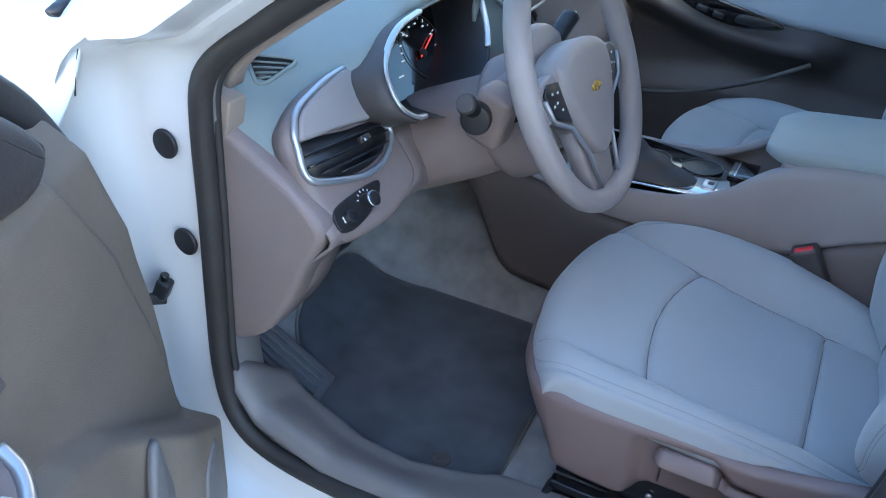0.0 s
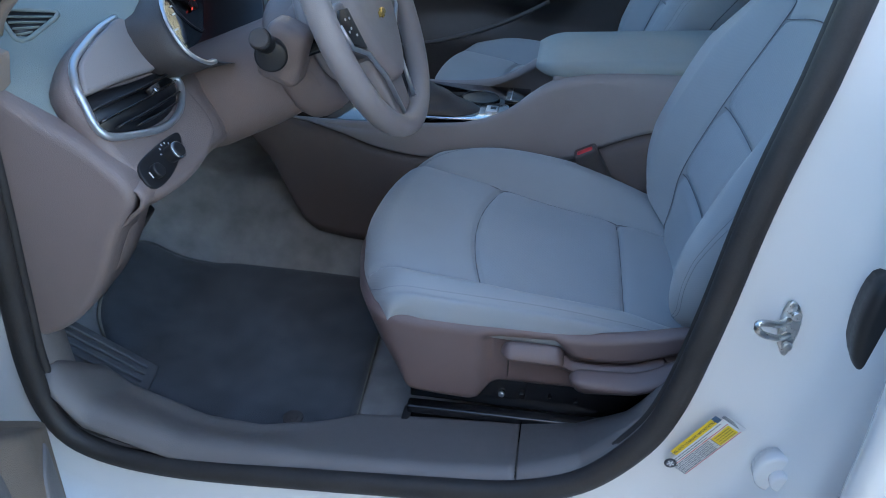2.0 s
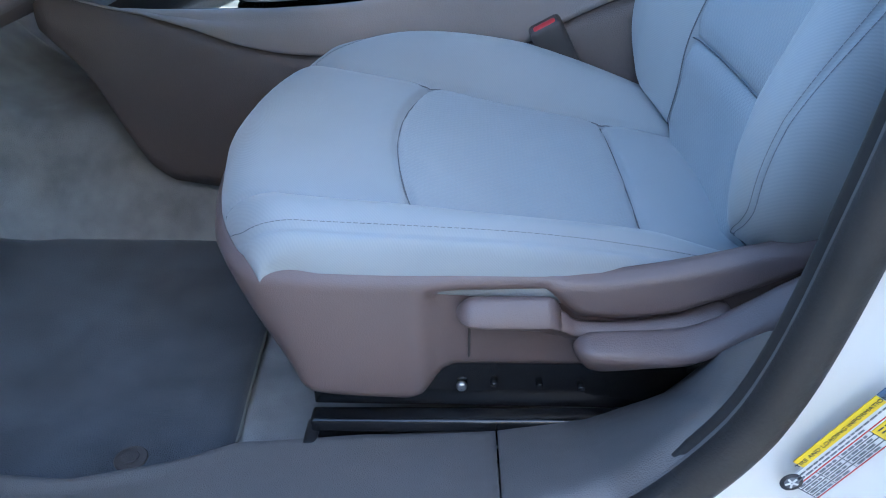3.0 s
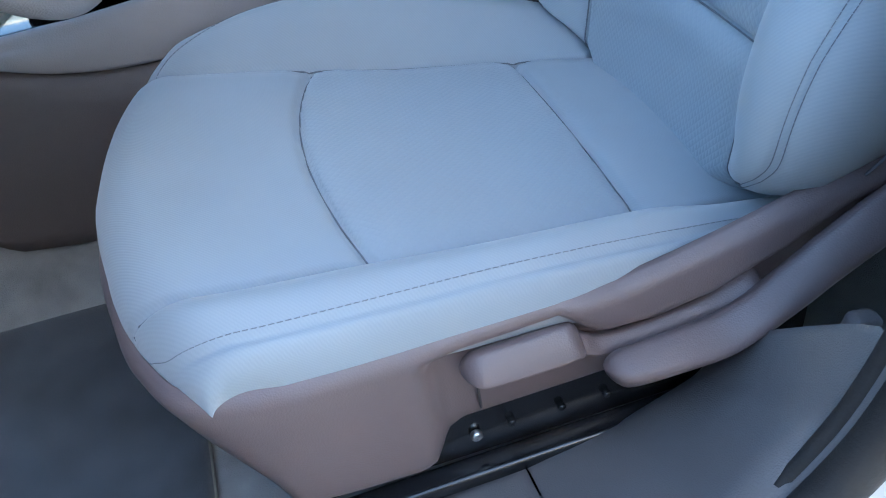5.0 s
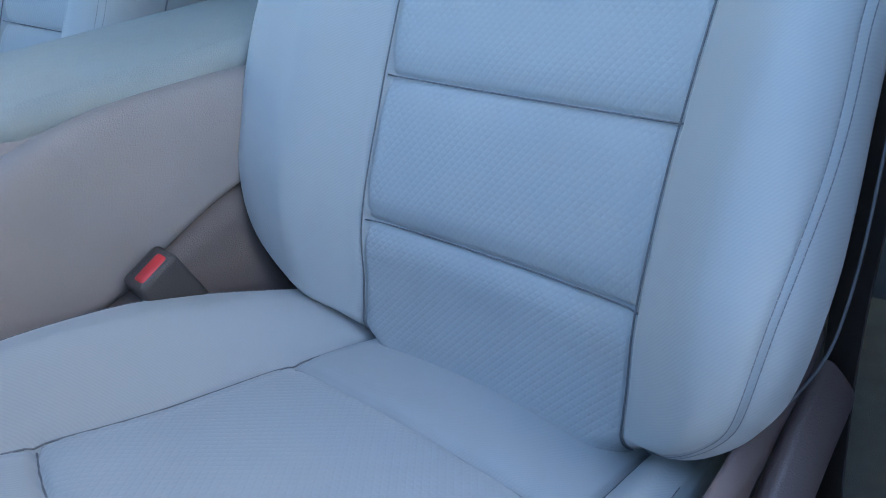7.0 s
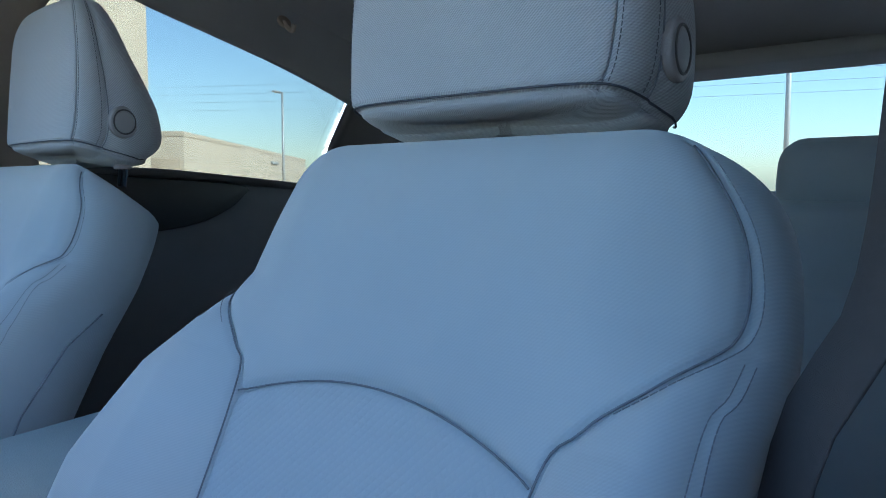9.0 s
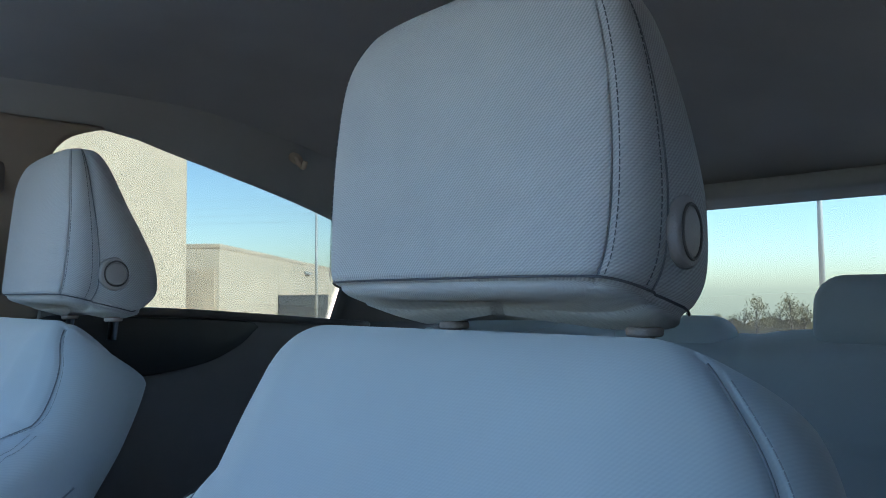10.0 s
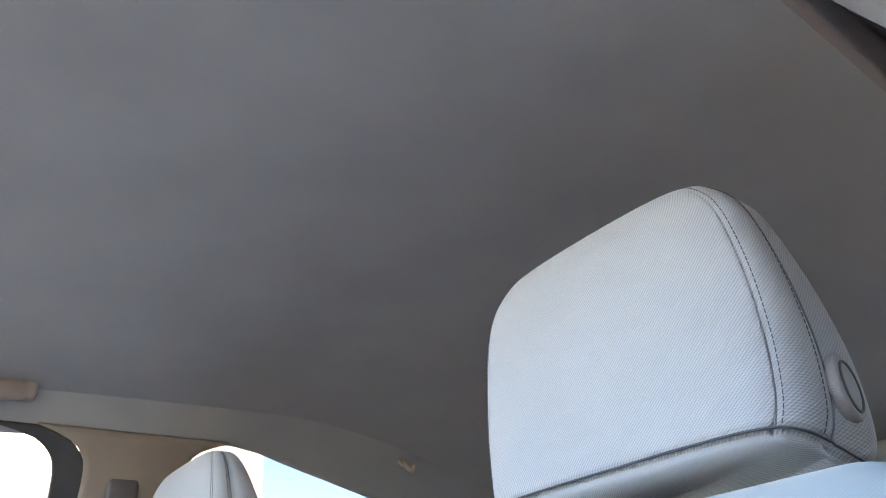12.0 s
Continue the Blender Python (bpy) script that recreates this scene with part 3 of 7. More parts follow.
def headrest_profile(k):
    """Half width at the front, swell of the sides, front x and rear x at the height share k."""
    hw = spline(k, [0, 0.03, 0.12, 0.3, 0.55, 0.77, 0.89, 0.96, 1.0], [0.122, 0.128, 0.132, 0.134, 0.131, 0.122, 0.107, 0.085, 0.036])
    swell = interp(k, [0, 0.3, 0.77, 0.95, 1.0], [0.003, 0.003, 0.002, 0.0, 0.0])
    xf = interp(k, [0, 0.012, 0.03], [0.006, 0.001, 0.0]) + spline(k, [0, 0.2, 0.55, 0.77, 0.89, 0.96, 1.0], [0.682, 0.687, 0.694, 0.698, 0.703, 0.711, 0.728])
    xr = spline(k, [0, 0.08, 0.2, 0.4, 0.6, 0.8, 0.9, 0.97, 1.0], [0.813, 0.833, 0.831, 0.812, 0.790, 0.772, 0.764, 0.756, 0.746])
    return hw, swell, xf, xr


def headrest_point(k, a):
    """A point of the head restraint's skin: height share k, angle a (0 at the front)."""
    hw, swell, xf, xr = headrest_profile(k)
    cx, dx = (xf + xr) / 2, (xr - xf) / 2
    ca, sa = np.cos(a), np.sin(a)
    p = np.where(ca > 0, 6.5, 3.4)
    x = cx - dx * np.sign(ca) * np.abs(ca) ** (2 / p)
    u = np.clip((x - xf) / (xr - xf), 0, 1)
    y = (hw + swell * smoothstep(0.0, 0.55, u)) * (1 - 0.14 * smoothstep(0.5, 1.0, u)) * np.sign(sa) * np.abs(sa) ** (2 / p)
    x = x + 0.004 * (y / hw) ** 2 * (ca > 0) * (u < 0.3)
    # the lower edge falls away towards the rear
    z = HEAD_HIGH * k - np.interp(u, [0, 0.06, 0.33, 0.7, 1.0], [0, 0.001, 0.011, 0.024, 0.020]) * np.clip(1 - k / 0.25, 0, 1)
    return np.stack([x, y, z], -1)


def headrest_mesh(name):
    """A padded head restraint, upright, its front face towards -x, the front of its lower edge at z = 0."""
    na = 240
    a = np.linspace(0, 2 * np.pi, na, endpoint=False)
    ks = np.r_[np.linspace(0, 0.12, 30, endpoint=False), np.linspace(0.12, 0.75, 42, endpoint=False), np.linspace(0.75, 1.0, 44)]
    rows = []
    w = np.minimum(np.abs(a), np.abs(2 * np.pi - a))
    foot = headrest_point(0.0, a)
    mid = np.array([0.745, 0.0, -0.016])
    for share, drop in ((0.05, 0.012), (0.3, 0.012), (0.6, 0.0115), (0.8, 0.0095), (0.9, 0.007), (0.96, 0.0045), (0.985, 0.002)):
        q = mid + (foot - mid) * share
        q[:, 2] = foot[:, 2] * (0.35 + 0.65 * share) - drop
        rows.append(q)
    for k in ks:
        q = headrest_point(k, a)
        c = np.array([(q[:, 0].min() + q[:, 0].max()) / 2, 0.0, HEAD_HIGH * k])
        n = q - c
        n /= np.linalg.norm(n, axis=1)[:, None]
        keep = 1 - 0.7 * smoothstep(0.93, 1.0, k)
        dip = (groove(np.abs(w - HEAD_SEAMS[0]) * 0.12, 0.0020, 0.0022) + groove(np.abs(w - HEAD_SEAMS[1]) * 0.07, 0.0020, 0.0022)) * keep
        dip = dip + groove(np.abs(np.full(na, k) - 0.012) * HEAD_HIGH, 0.0018, 0.0018)
        rows.append(q + n * dip[:, None])
    P = np.array(rows)
    me = grid_mesh(name, P, close_v=True)
    bm = bmesh.new()
    bm.from_mesh(me)
    bm.verts.ensure_lookup_table()
    bm.faces.new([bm.verts[(len(rows) - 1) * na + j] for j in range(na)])
    bm.faces.new([bm.verts[j] for j in reversed(range(na))])
    bmesh.ops.recalc_face_normals(bm, faces=bm.faces)
    bm.to_mesh(me)
    bm.free()
    level = P[len(rows) // 2]
    arc = np.cumsum(np.r_[0, np.linalg.norm(np.diff(level, axis=0), axis=1)])
    arc = np.where(a > np.pi, arc - arc[-1] - np.linalg.norm(level[0] - level[-1]), arc)
    up = np.r_[-0.06 + 0.055 * np.linspace(0, 1, len(rows) - len(ks)), ks * HEAD_HIGH]
    uv = np.stack(np.meshgrid(arc, up, indexing="xy"), -1)
    return weave(me, uv)


HEAD_SEAMS = (0.84, 1.53)


def front_seat(name, label):
    seat = thing(name, label, "car seat")
    cm = cushion_mesh("seat_cushion")
    insert_faces(cm, lambda c: (cushion_arc(c[:, 1]) + 0.001 < c[:, 0]) & (c[:, 0] < 0.395) & (np.abs(c[:, 1]) < cushion_side_seam(c[:, 0], c[:, 1]) - 0.001))
    cushion = link_mesh("seat_cushion", cm, [CLOTH, KNIT], seat)

    def on_cushion(x, y, lift=0.0012):
        x, y = np.broadcast_arrays(np.asarray(x, float), np.asarray(y, float))
        return np.stack([x, cushion_taper(x, y), cushion_skin(x, y) + lift], 1)

    xs = np.linspace(0.050, 0.46, 130)
    for sgn in (-1, 1):
        pth = on_cushion(xs, sgn * (cushion_bolster_seam(xs, sgn) - 0.004), 0.0004)
        link_mesh("stitching", stitches("stitching", pth, np.array([0, 0.3 * sgn, 1.0]), 0.0036, 0.0014, 0.00038), THREAD_PALE, cushion, smooth=False)
    lines = []
    for sgn in (-1, 1):
        xs_ = np.linspace(0.055, 0.50, 120)
        lines.append(on_cushion(xs_, sgn * cushion_side_seam(xs_, sgn)))
    ys_ = np.linspace(-0.148, 0.144, 70)
    lines.append(on_cushion(cushion_arc(ys_), ys_))
    ys_ = np.linspace(-0.137, 0.131, 50)
    lines.append(on_cushion(0.397, ys_))
    for ln in lines:
        link_mesh("seam", sweep("seam", ln, ring(0.0007, 6)), THREAD, cushion)
    bmesh_back = backrest_mesh("backrest")

    def knit(c):
        h = np.interp(c[:, 2], [0.505, 0.574, 0.642, 0.743, 0.869, 0.955], [-0.02, 0.05, 0.12, 0.22, 0.36, 0.46])
        xa, _ = back_axis(h)
        return (h > 0) & (h < 0.385 - 0.025 * (c[:, 1] / 0.13) ** 2) & (np.abs(c[:, 1]) < back_side_seam(h) - 0.001) & (c[:, 0] < xa + 0.03)

    insert_faces(bmesh_back, knit)
    back = link_mesh("backrest", bmesh_back, [CLOTH, KNIT], seat)
    blines = []
    for sgn in (-1, 1):
        h_ = np.linspace(0.0, 0.53, 130)
        blines.append(on_back(h_, sgn * back_side_seam(h_), -0.0030))
    for hh in (0.113, 0.222):
        y_ = np.linspace(-float(back_side_seam(hh)), float(back_side_seam(hh)), 50)
        blines.append(on_back(hh, y_, -0.0068))
    y_ = np.linspace(-0.128, 0.128, 50)
    blines.append(on_back(0.385 - 0.025 * (y_ / 0.13) ** 2, y_, -0.0030))
    for ln in blines:
        link_mesh("seam", sweep("seam", ln, ring(0.0007, 6), up=(0.3, 1, 0.2)), THREAD, back)
    # the sewn edges: along the crest of each bolster and round the shoulders
    for sgn in (-1, 1):
        for off in (0.0005, 0.0040):
            h_ = np.linspace(0.022, 0.435, 120)
            link_mesh("stitching", stitches("stitching", on_back(h_, sgn * (bolster_line(h_, sgn) + off), 0.0002), np.array([-0.7, sgn * 0.6, 0.3]), 0.0040, 0.0006, 0.00032), THREAD_PALE, back, smooth=False)
        h_ = np.linspace(0.40, 0.525, 60)
        link_mesh("stitching", stitches("stitching", on_back(h_, sgn * (back_side_seam(h_) + 0.0055), 0.0002), np.array([-0.7, sgn * 0.6, 0.3]), 0.0040, 0.0006, 0.00032), THREAD_PALE, back, smooth=False)
    # the seam along the outer flank, behind the crest
    for sgn in (-1, 1):
        h_ = np.linspace(0.04, 0.40, 90)
        x_, z_, nx_, nz_ = back_frame(h_)
        w_ = (back_inner_width if sgn > 0 else back_outer_width)(h_)
        d_ = back_out(h_, sgn * w_) - interp(h_, [0.03, 0.12, 0.40], [0.020, 0.040, 0.050])
        flank = np.stack([x_ + nx_ * d_, sgn * (w_ + 0.0004), z_ + nz_ * d_], -1)
        link_mesh("seam", sweep("seam", flank, ring(0.0010, 6), up=(0.3, 1, 0.2)), THREAD, back)
    # head restraint on two posts
    hm = pose(*HEAD_AT)
    hme = headrest_mesh("headrest")
    hme.transform(hm)
    head = link_mesh("headrest", hme, HEADCLOTH, seat)
    lift_ = np.array(HEAD_AT)
    for side in (-1, 1):
        for w, off in ((HEAD_SEAMS[0], 0.055), (HEAD_SEAMS[1], -0.085)):
            pth = np.array([headrest_point(k, np.array(side * (w + off))) for k in np.linspace(0.02, 0.985, 110)])
            nrm = np.array([-0.6, side * 0.8, 0.0])
            link_mesh("stitching", stitches("stitching", pth + lift_ + nrm * 0.0002, nrm, 0.0030, 0.0011, 0.00036), THREAD_DARK, head, smooth=False)
        for w in HEAD_SEAMS:
            pth = np.array([headrest_point(k, np.array(side * w)) for k in np.linspace(0.015, 0.97, 110)])
            nrm = np.array([-0.6, side * 0.8, 0.0])
            link_mesh("seam", sweep("seam", pth + lift_ - nrm * 0.0028, ring(0.0006, 6), up=(1, 0.3, 0)), THREAD, head)
        py_ = 0.079 * side
        post = sweep("headrest_post", [(0.770, py_, 1.085), (0.762, py_, 1.02)], ring(0.0062, 16), up=(1, 0, 0))
        link_mesh("headrest_post", post, CHROME, head, "chrome post")
        part("post_sleeve", disc(0.011, 0.006, 0.002, 24, pose(0.764, py_, 1.046)), TAUPE, back)
    pth = np.array([headrest_point(0.012, np.array(a)) for a in np.linspace(-1.9, 1.9, 160)]) + lift_
    pth[:, 0] += 0.0010
    link_mesh("seam", sweep("seam", pth, ring(0.0008, 6), up=(0, 0, 1)), THREAD_DARK, head)
    bx_, by_, bz_ = 0.752, HEAD_AT[1] - 0.1325, 1.102
    gap_ = pose(bx_, by_, bz_, 90, 0, 9)
    link_mesh("button_gap", sweep("button_gap", np.array([gap_ @ Vector((0.0152 * math.cos(t), 0.0152 * math.sin(t), 0.0042)) for t in np.linspace(0, 2 * np.pi, 48, endpoint=False)]), ring(0.0010, 6), closed=True, up=(0, 1, 0)), DARK, head)
    btn = part("release_button", disc(0.0205, 0.008, 0.003, 48, gap_), VINYL, head)
    part("button_face", disc(0.0138, 0.006, 0.002, 48, gap_ @ pose(0, 0, 0.0018)), VINYL, btn)
    seat_base(seat)
    return seat


def seat_base(seat):
    """Plastic shield with levers on the outer side, front valance, and black steel rails on the floor."""
    # path round the cushion's foot: from the inner front corner to the outer rear
    plan = curve_points([(0.055, 0.222), (0.022, 0.16), (0.010, 0.0), (0.030, -0.11), (0.049, -0.160), (0.075, -0.193), (0.13, -0.2065), (0.21, -0.208), (0.30, -0.208), (0.40, -0.207), (0.50, -0.207), (0.60, -0.206)], 190)
    rows = []
    t = np.gradient(plan, axis=0)
    nrm = np.stack([t[:, 1], -t[:, 0]], 1)
    nrm /= np.linalg.norm(nrm, axis=1)[:, None]
    if nrm[75, 1] > 0:
        nrm = -nrm
    x = plan[:, 0]
    onside = smoothstep(-0.155, -0.195, plan[:, 1])
    top = np.interp(x, [0.06, 0.10, 0.16, 0.35, 0.39, 0.42, 0.46, 0.50, 0.60], [0.545, 0.545, 0.545, 0.545, 0.552, 0.5585, 0.569, 0.579, 0.595])
    top = 0.546 * (1 - onside) + top * onside
    low = np.interp(x, [0.05, 0.075, 0.10, 0.12, 0.20, 0.212, 0.224, 0.238, 0.35, 0.42, 0.50, 0.60], [0.45, 0.440, 0.432, 0.428, 0.425, 0.429, 0.440, 0.449, 0.450, 0.462, 0.48, 0.50])
    low = 0.45 * (1 - onside) + low * onside
    # the panel steps inward behind the front block, below the strip that carries the levers
    step = 0.017 * smoothstep(0.208, 0.228, x) * onside
    edge_z = np.interp(x, [0.20, 0.24, 0.31, 0.335, 0.37, 0.41, 0.43, 0.46, 0.50, 0.60], [0.530, 0.536, 0.538, 0.515, 0.513, 0.519, 0.527, 0.539, 0.559, 0.588])
    for k in np.linspace(0, 1, 56):
        z = low + (top - low) * k
        sh = step * (1 - smoothstep(-0.012, 0.006, z - edge_z))
        roll = 0.010 * np.clip((k - 0.90) / 0.10, 0, 1) ** 2 + 0.006 * np.clip((0.10 - k) / 0.10, 0, 1) ** 2
        belly = -0.003 * np.sin(np.pi * k)
        taper = 0.040 * (1 - k) * smoothstep(0.13, 0.06, x)
        q = plan - nrm * (sh + roll + belly)[:, None]
        rows.append(np.stack([q[:, 0] + taper, q[:, 1], z], 1))
    shield = link_mesh("side_shield", thick(grid_mesh("side_shield", np.array(rows)), 0.003), SEATPLASTIC, seat, "taupe plastic side shield")

    # height and recliner levers: thick bars with a broad sloping face, a rounded rim and a tucked-in underside
    def lever(name, stations, lip, parent, label, ends=(0.013, 0.004)):
        xs, yi, zi, yo, zo, yb, zb = np.array(stations).T
        x0, x1 = xs[0], xs[-1]
        at = np.r_[x0 + ends[0] * (1 - np.cos(np.linspace(0.02, np.pi / 2, 12))), np.linspace(x0 + ends[0], x1 - ends[1], 60)[1:-1], x1 - ends[1] * (1 - np.cos(np.linspace(np.pi / 2, 0.02, 8)))]
        rows = []
        for x in at:
            a, b, c = [np.array([float(spline(x, xs, p)), float(spline(x, xs, q))]) for p, q in ((yi, zi), (yo, zo), (yb, zb))]
            poly = np.array([a, (a + b) / 2 + np.array([-0.0012, 0.0012]), b, b + np.array([0.001, -lip]), c, (c + a) / 2 + np.array([0.012, 0.0])])
            for _ in range(3):
                nxt = np.roll(poly, -1, axis=0)
                poly = np.stack([poly * 0.75 + nxt * 0.25, poly * 0.25 + nxt * 0.75], 1).reshape(-1, 2)
            d0, d1 = np.clip((x - x0) / ends[0], 0, 1), np.clip((x1 - x) / ends[1], 0, 1)
            k = math.sqrt(1 - (1 - d0) ** 2) * math.sqrt(1 - (1 - d1) ** 2)
            mid = (a + b) / 2 * 0.6 + c * 0.4 + np.array([0.004, 0.0])
            poly = mid + (poly - mid) * max(k, 0.02)
            rows.append(np.column_stack([np.full(len(poly), x), poly]))
        me = grid_mesh(name, np.array(rows), close_v=True)
        bm = bmesh.new()
        bm.from_mesh(me)
        bm.verts.ensure_lookup_table()
        n = len(rows[0])
        bm.faces.new([bm.verts[q] for q in range(n)])
        bm.faces.new([bm.verts[len(rows) * n - 1 - q] for q in range(n)])
        bmesh.ops.recalc_face_normals(bm, faces=bm.faces)
        bm.to_mesh(me)
        bm.free()
        return link_mesh(name, me, SEATPLASTIC, parent, label)

    high_l = lever("height_lever", [(0.2405, -0.2065, 0.5265, -0.2235, 0.514, -0.197, 0.497), (0.26, -0.2065, 0.5300, -0.2245, 0.5125, -0.197, 0.4955), (0.30, -0.2065, 0.5315, -0.2245, 0.5125, -0.197, 0.488), (0.3135, -0.2055, 0.5300, -0.2235, 0.5125, -0.197, 0.485), (0.324, -0.197, 0.5175, -0.2195, 0.506, -0.196, 0.481)], 0.004, seat, "moulded plastic lever", (0.013, 0.009))
    lever("lever_neck", [(0.300, -0.203, 0.520, -0.214, 0.506, -0.195, 0.485), (0.322, -0.203, 0.515, -0.215, 0.503, -0.195, 0.481), (0.335, -0.203, 0.506, -0.214, 0.497, -0.195, 0.478), (0.37, -0.203, 0.5055, -0.214, 0.496, -0.195, 0.480), (0.41, -0.203, 0.5115, -0.215, 0.501, -0.195, 0.487), (0.43, -0.197, 0.519, -0.217, 0.507, -0.195, 0.495), (0.450, -0.199, 0.527, -0.219, 0.514, -0.197, 0.502)], 0.003, high_l, "", (0.01, 0.014))
    lever("recline_lever", [(0.3295, -0.221, 0.5070, -0.2415, 0.503, -0.224, 0.482), (0.345, -0.221, 0.5100, -0.2435, 0.501, -0.224, 0.4690), (0.366, -0.221, 0.5115, -0.2445, 0.5, -0.224, 0.4700), (0.406, -0.221, 0.5140, -0.2445, 0.5, -0.224, 0.4800), (0.43, -0.221, 0.5230, -0.2435, 0.508, -0.223, 0.489), (0.4445, -0.2205, 0.5325, -0.243, 0.5155, -0.222, 0.497), (0.462, -0.220, 0.5445, -0.242, 0.525, -0.221, 0.506), (0.48, -0.219, 0.5565, -0.241, 0.536, -0.220, 0.516), (0.52, -0.217, 0.578, -0.239, 0.556, -0.218, 0.536), (0.575, -0.214, 0.594, -0.236, 0.572, -0.215, 0.552)], 0.009, seat, "moulded plastic lever", (0.014, 0.006))
    part("slit", rbox((0.0020, 0.002, 0.030), 0.0008, pose(0.251, -0.1985, 0.478)), DARK, shield)
    # the moulded word on the strip
    word = bpy.data.curves.new("moulded_word", "FONT")
    word.body = "AIRBAG"
    word.size, word.extrude = 0.0068, 0.0005
    word.align_x = word.align_y = "CENTER"
    wob = new("moulded_word", word)
    me = bpy.data.meshes.new_from_object(wob)
    bpy.data.objects.remove(wob)
    me.transform(frame_of((0.362, -0.2108, 0.5275), (1, 0, 0.03), (0, 0, 1)))
    link_mesh("moulded_word", me, SEATPLASTIC, shield, smooth=False)
    # rails and cross members
    for sy in (-0.205, 0.185):
        rail = part("rail", rbox((0.40, 0.030, 0.018), 0.004, pose(0.312, sy, 0.376, 0, -1, 0)), STEELBLACK, seat, "black steel seat rail")
        part("rail_top", rbox((0.392, 0.020, 0.014), 0.004, pose(0.312, sy + 0.006, 0.396, 0, -1, 0)), STEELBLACK, rail)
        part("rail_cap", rbox((0.012, 0.033, 0.020), 0.004, pose(0.116, sy, 0.3755)), BLACK, rail)
        part("side_member", rbox((0.39, 0.006, 0.060), 0.002, pose(0.313, sy + 0.018, 0.432)), STEELBLACK, seat)
        for bx in (0.245, 0.272, 0.31, 0.345):
            part("bolt", disc(0.0032 if bx > 0.25 else 0.0045, 0.006, 0.002, 16, pose(bx, sy + 0.012, 0.425 + 0.004 * ((bx * 100) % 2), 90, 0, 0)), ZINC if bx < 0.25 else STEELBLACK, seat)
    link_mesh("adjuster_bar", sweep("adjuster_bar", curve_points([(0.285, -0.176, 0.452), (0.30, -0.180, 0.450), (0.34, -0.182, 0.440), (0.37, -0.180, 0.432)], 20), ring(0.0018, 8)), ZINC, seat)
    part("seat_pan", rbox((0.42, 0.35, 0.05), 0.01, pose(0.29, 0.0, 0.485)), BLACK, seat)



# ---- car body ----
def side_y(z):
    """Half width of the body at the door openings, by height."""
    return interp(z, [0.0, 0.92, 1.00, 1.10, 1.30, 1.40], [0.725, 0.72, 0.712, 0.685, 0.59, 0.53])


OPENING = [(-0.125, 1.041), (-0.207, 0.989), (-0.262, 0.952), (-0.293, 0.915), (-0.303, 0.86), (-0.310, 0.742), (-0.320, 0.606),
           (-0.325, 0.506), (-0.312, 0.430), (-0.265, 0.388), (-0.158, 0.374), (0.02, 0.386), (0.188, 0.402), (0.275, 0.414),
           (0.349, 0.445), (0.404, 0.507), (0.431, 0.57), (0.451, 0.679), (0.469, 0.812), (0.492, 0.928), (0.510, 1.022),
           (0.527, 1.095), (0.545, 1.20), (0.535, 1.27), (0.46, 1.305), (0.33, 1.285), (0.15, 1.20), (0.0, 1.118)]
LOOP = curve_points(OPENING, 220, closed=True)


def loop_out():
    t = np.roll(LOOP, -1, 0) - np.roll(LOOP, 1, 0)
    n = np.stack([t[:, 1], -t[:, 0]], 1)
    n /= np.linalg.norm(n, axis=1)[:, None]
    c = LOOP.mean(0)
    if ((LOOP - c) * n).sum() < 0:
        n = -n
    for _ in range(30):
        n = (n + np.roll(n, 1, 0) + np.roll(n, -1, 0)) / 3
    return n / np.linalg.norm(n, axis=1)[:, None]


OUTN = loop_out()


def loop_ring(off, dy, side=-1):
    """The opening's outline, moved outward by off and sideways by dy (both may vary round it)."""
    p = LOOP + OUTN * np.asarray(off)[..., None] * np.ones((len(LOOP), 1))
    return np.stack([p[:, 0], side * (side_y(p[:, 1]) + dy), p[:, 1]], 1)


car_body = thing("sedan", "white painted four-door sedan with its driver door open", "car")

# width of the painted frame round the opening: wide on the pillars, narrow on the sill
wide = np.where(LOOP[:, 1] < 0.45, 0.62, 1.0)
for _ in range(12):
    wide = (wide + np.roll(wide, 1) + np.roll(wide, -1)) / 3
over = smoothstep(0.25, 0.75, OUTN[:, 1]) * (LOOP[:, 1] > 0.85)
SIDE_STEPS = ((-0.002, -0.012), (0.0, -0.004), (0.03, 0.0), (0.085, 0.006), (0.10, 0.012), (0.108, 0.022), (0.114, 0.036), (0.122, 0.055), (0.14, 0.075), (0.20, 0.085), (0.26, 0.088))
TOP_STEPS = ((-0.002, -0.012), (0.0, -0.004), (0.010, 0.006), (0.016, 0.026), (0.021, 0.034), (0.027, 0.036), (0.030, 0.048), (0.033, 0.066), (0.037, 0.078), (0.064, 0.068), (0.118, 0.004))
short = np.where((LOOP[:, 0] < -0.15) & (LOOP[:, 1] > 0.50), 0.62, 1.0)
for _ in range(12):
    short = (short + np.roll(short, 1) + np.roll(short, -1)) / 3
rings = [loop_ring(wide * a * (1 - over) * (short if a > 0.15 else 1.0) + c * over, b * (1 - over) + d * over) for (a, b), (c, d) in zip(SIDE_STEPS, TOP_STEPS)]
frame_mesh = grid_mesh("side_frame", np.array(rings), close_v=True)
auto_smooth(link_mesh("side_frame", frame_mesh, PAINT, car_body), 42)
seal_path = loop_ring(np.zeros(len(LOOP)), -0.004)
out3 = np.stack([OUTN[:, 0], 0 * OUTN[:, 0], OUTN[:, 1]], 1)
seal = thing("door_seal", "black rubber weatherstrip pressed round the front door opening", "door seal")
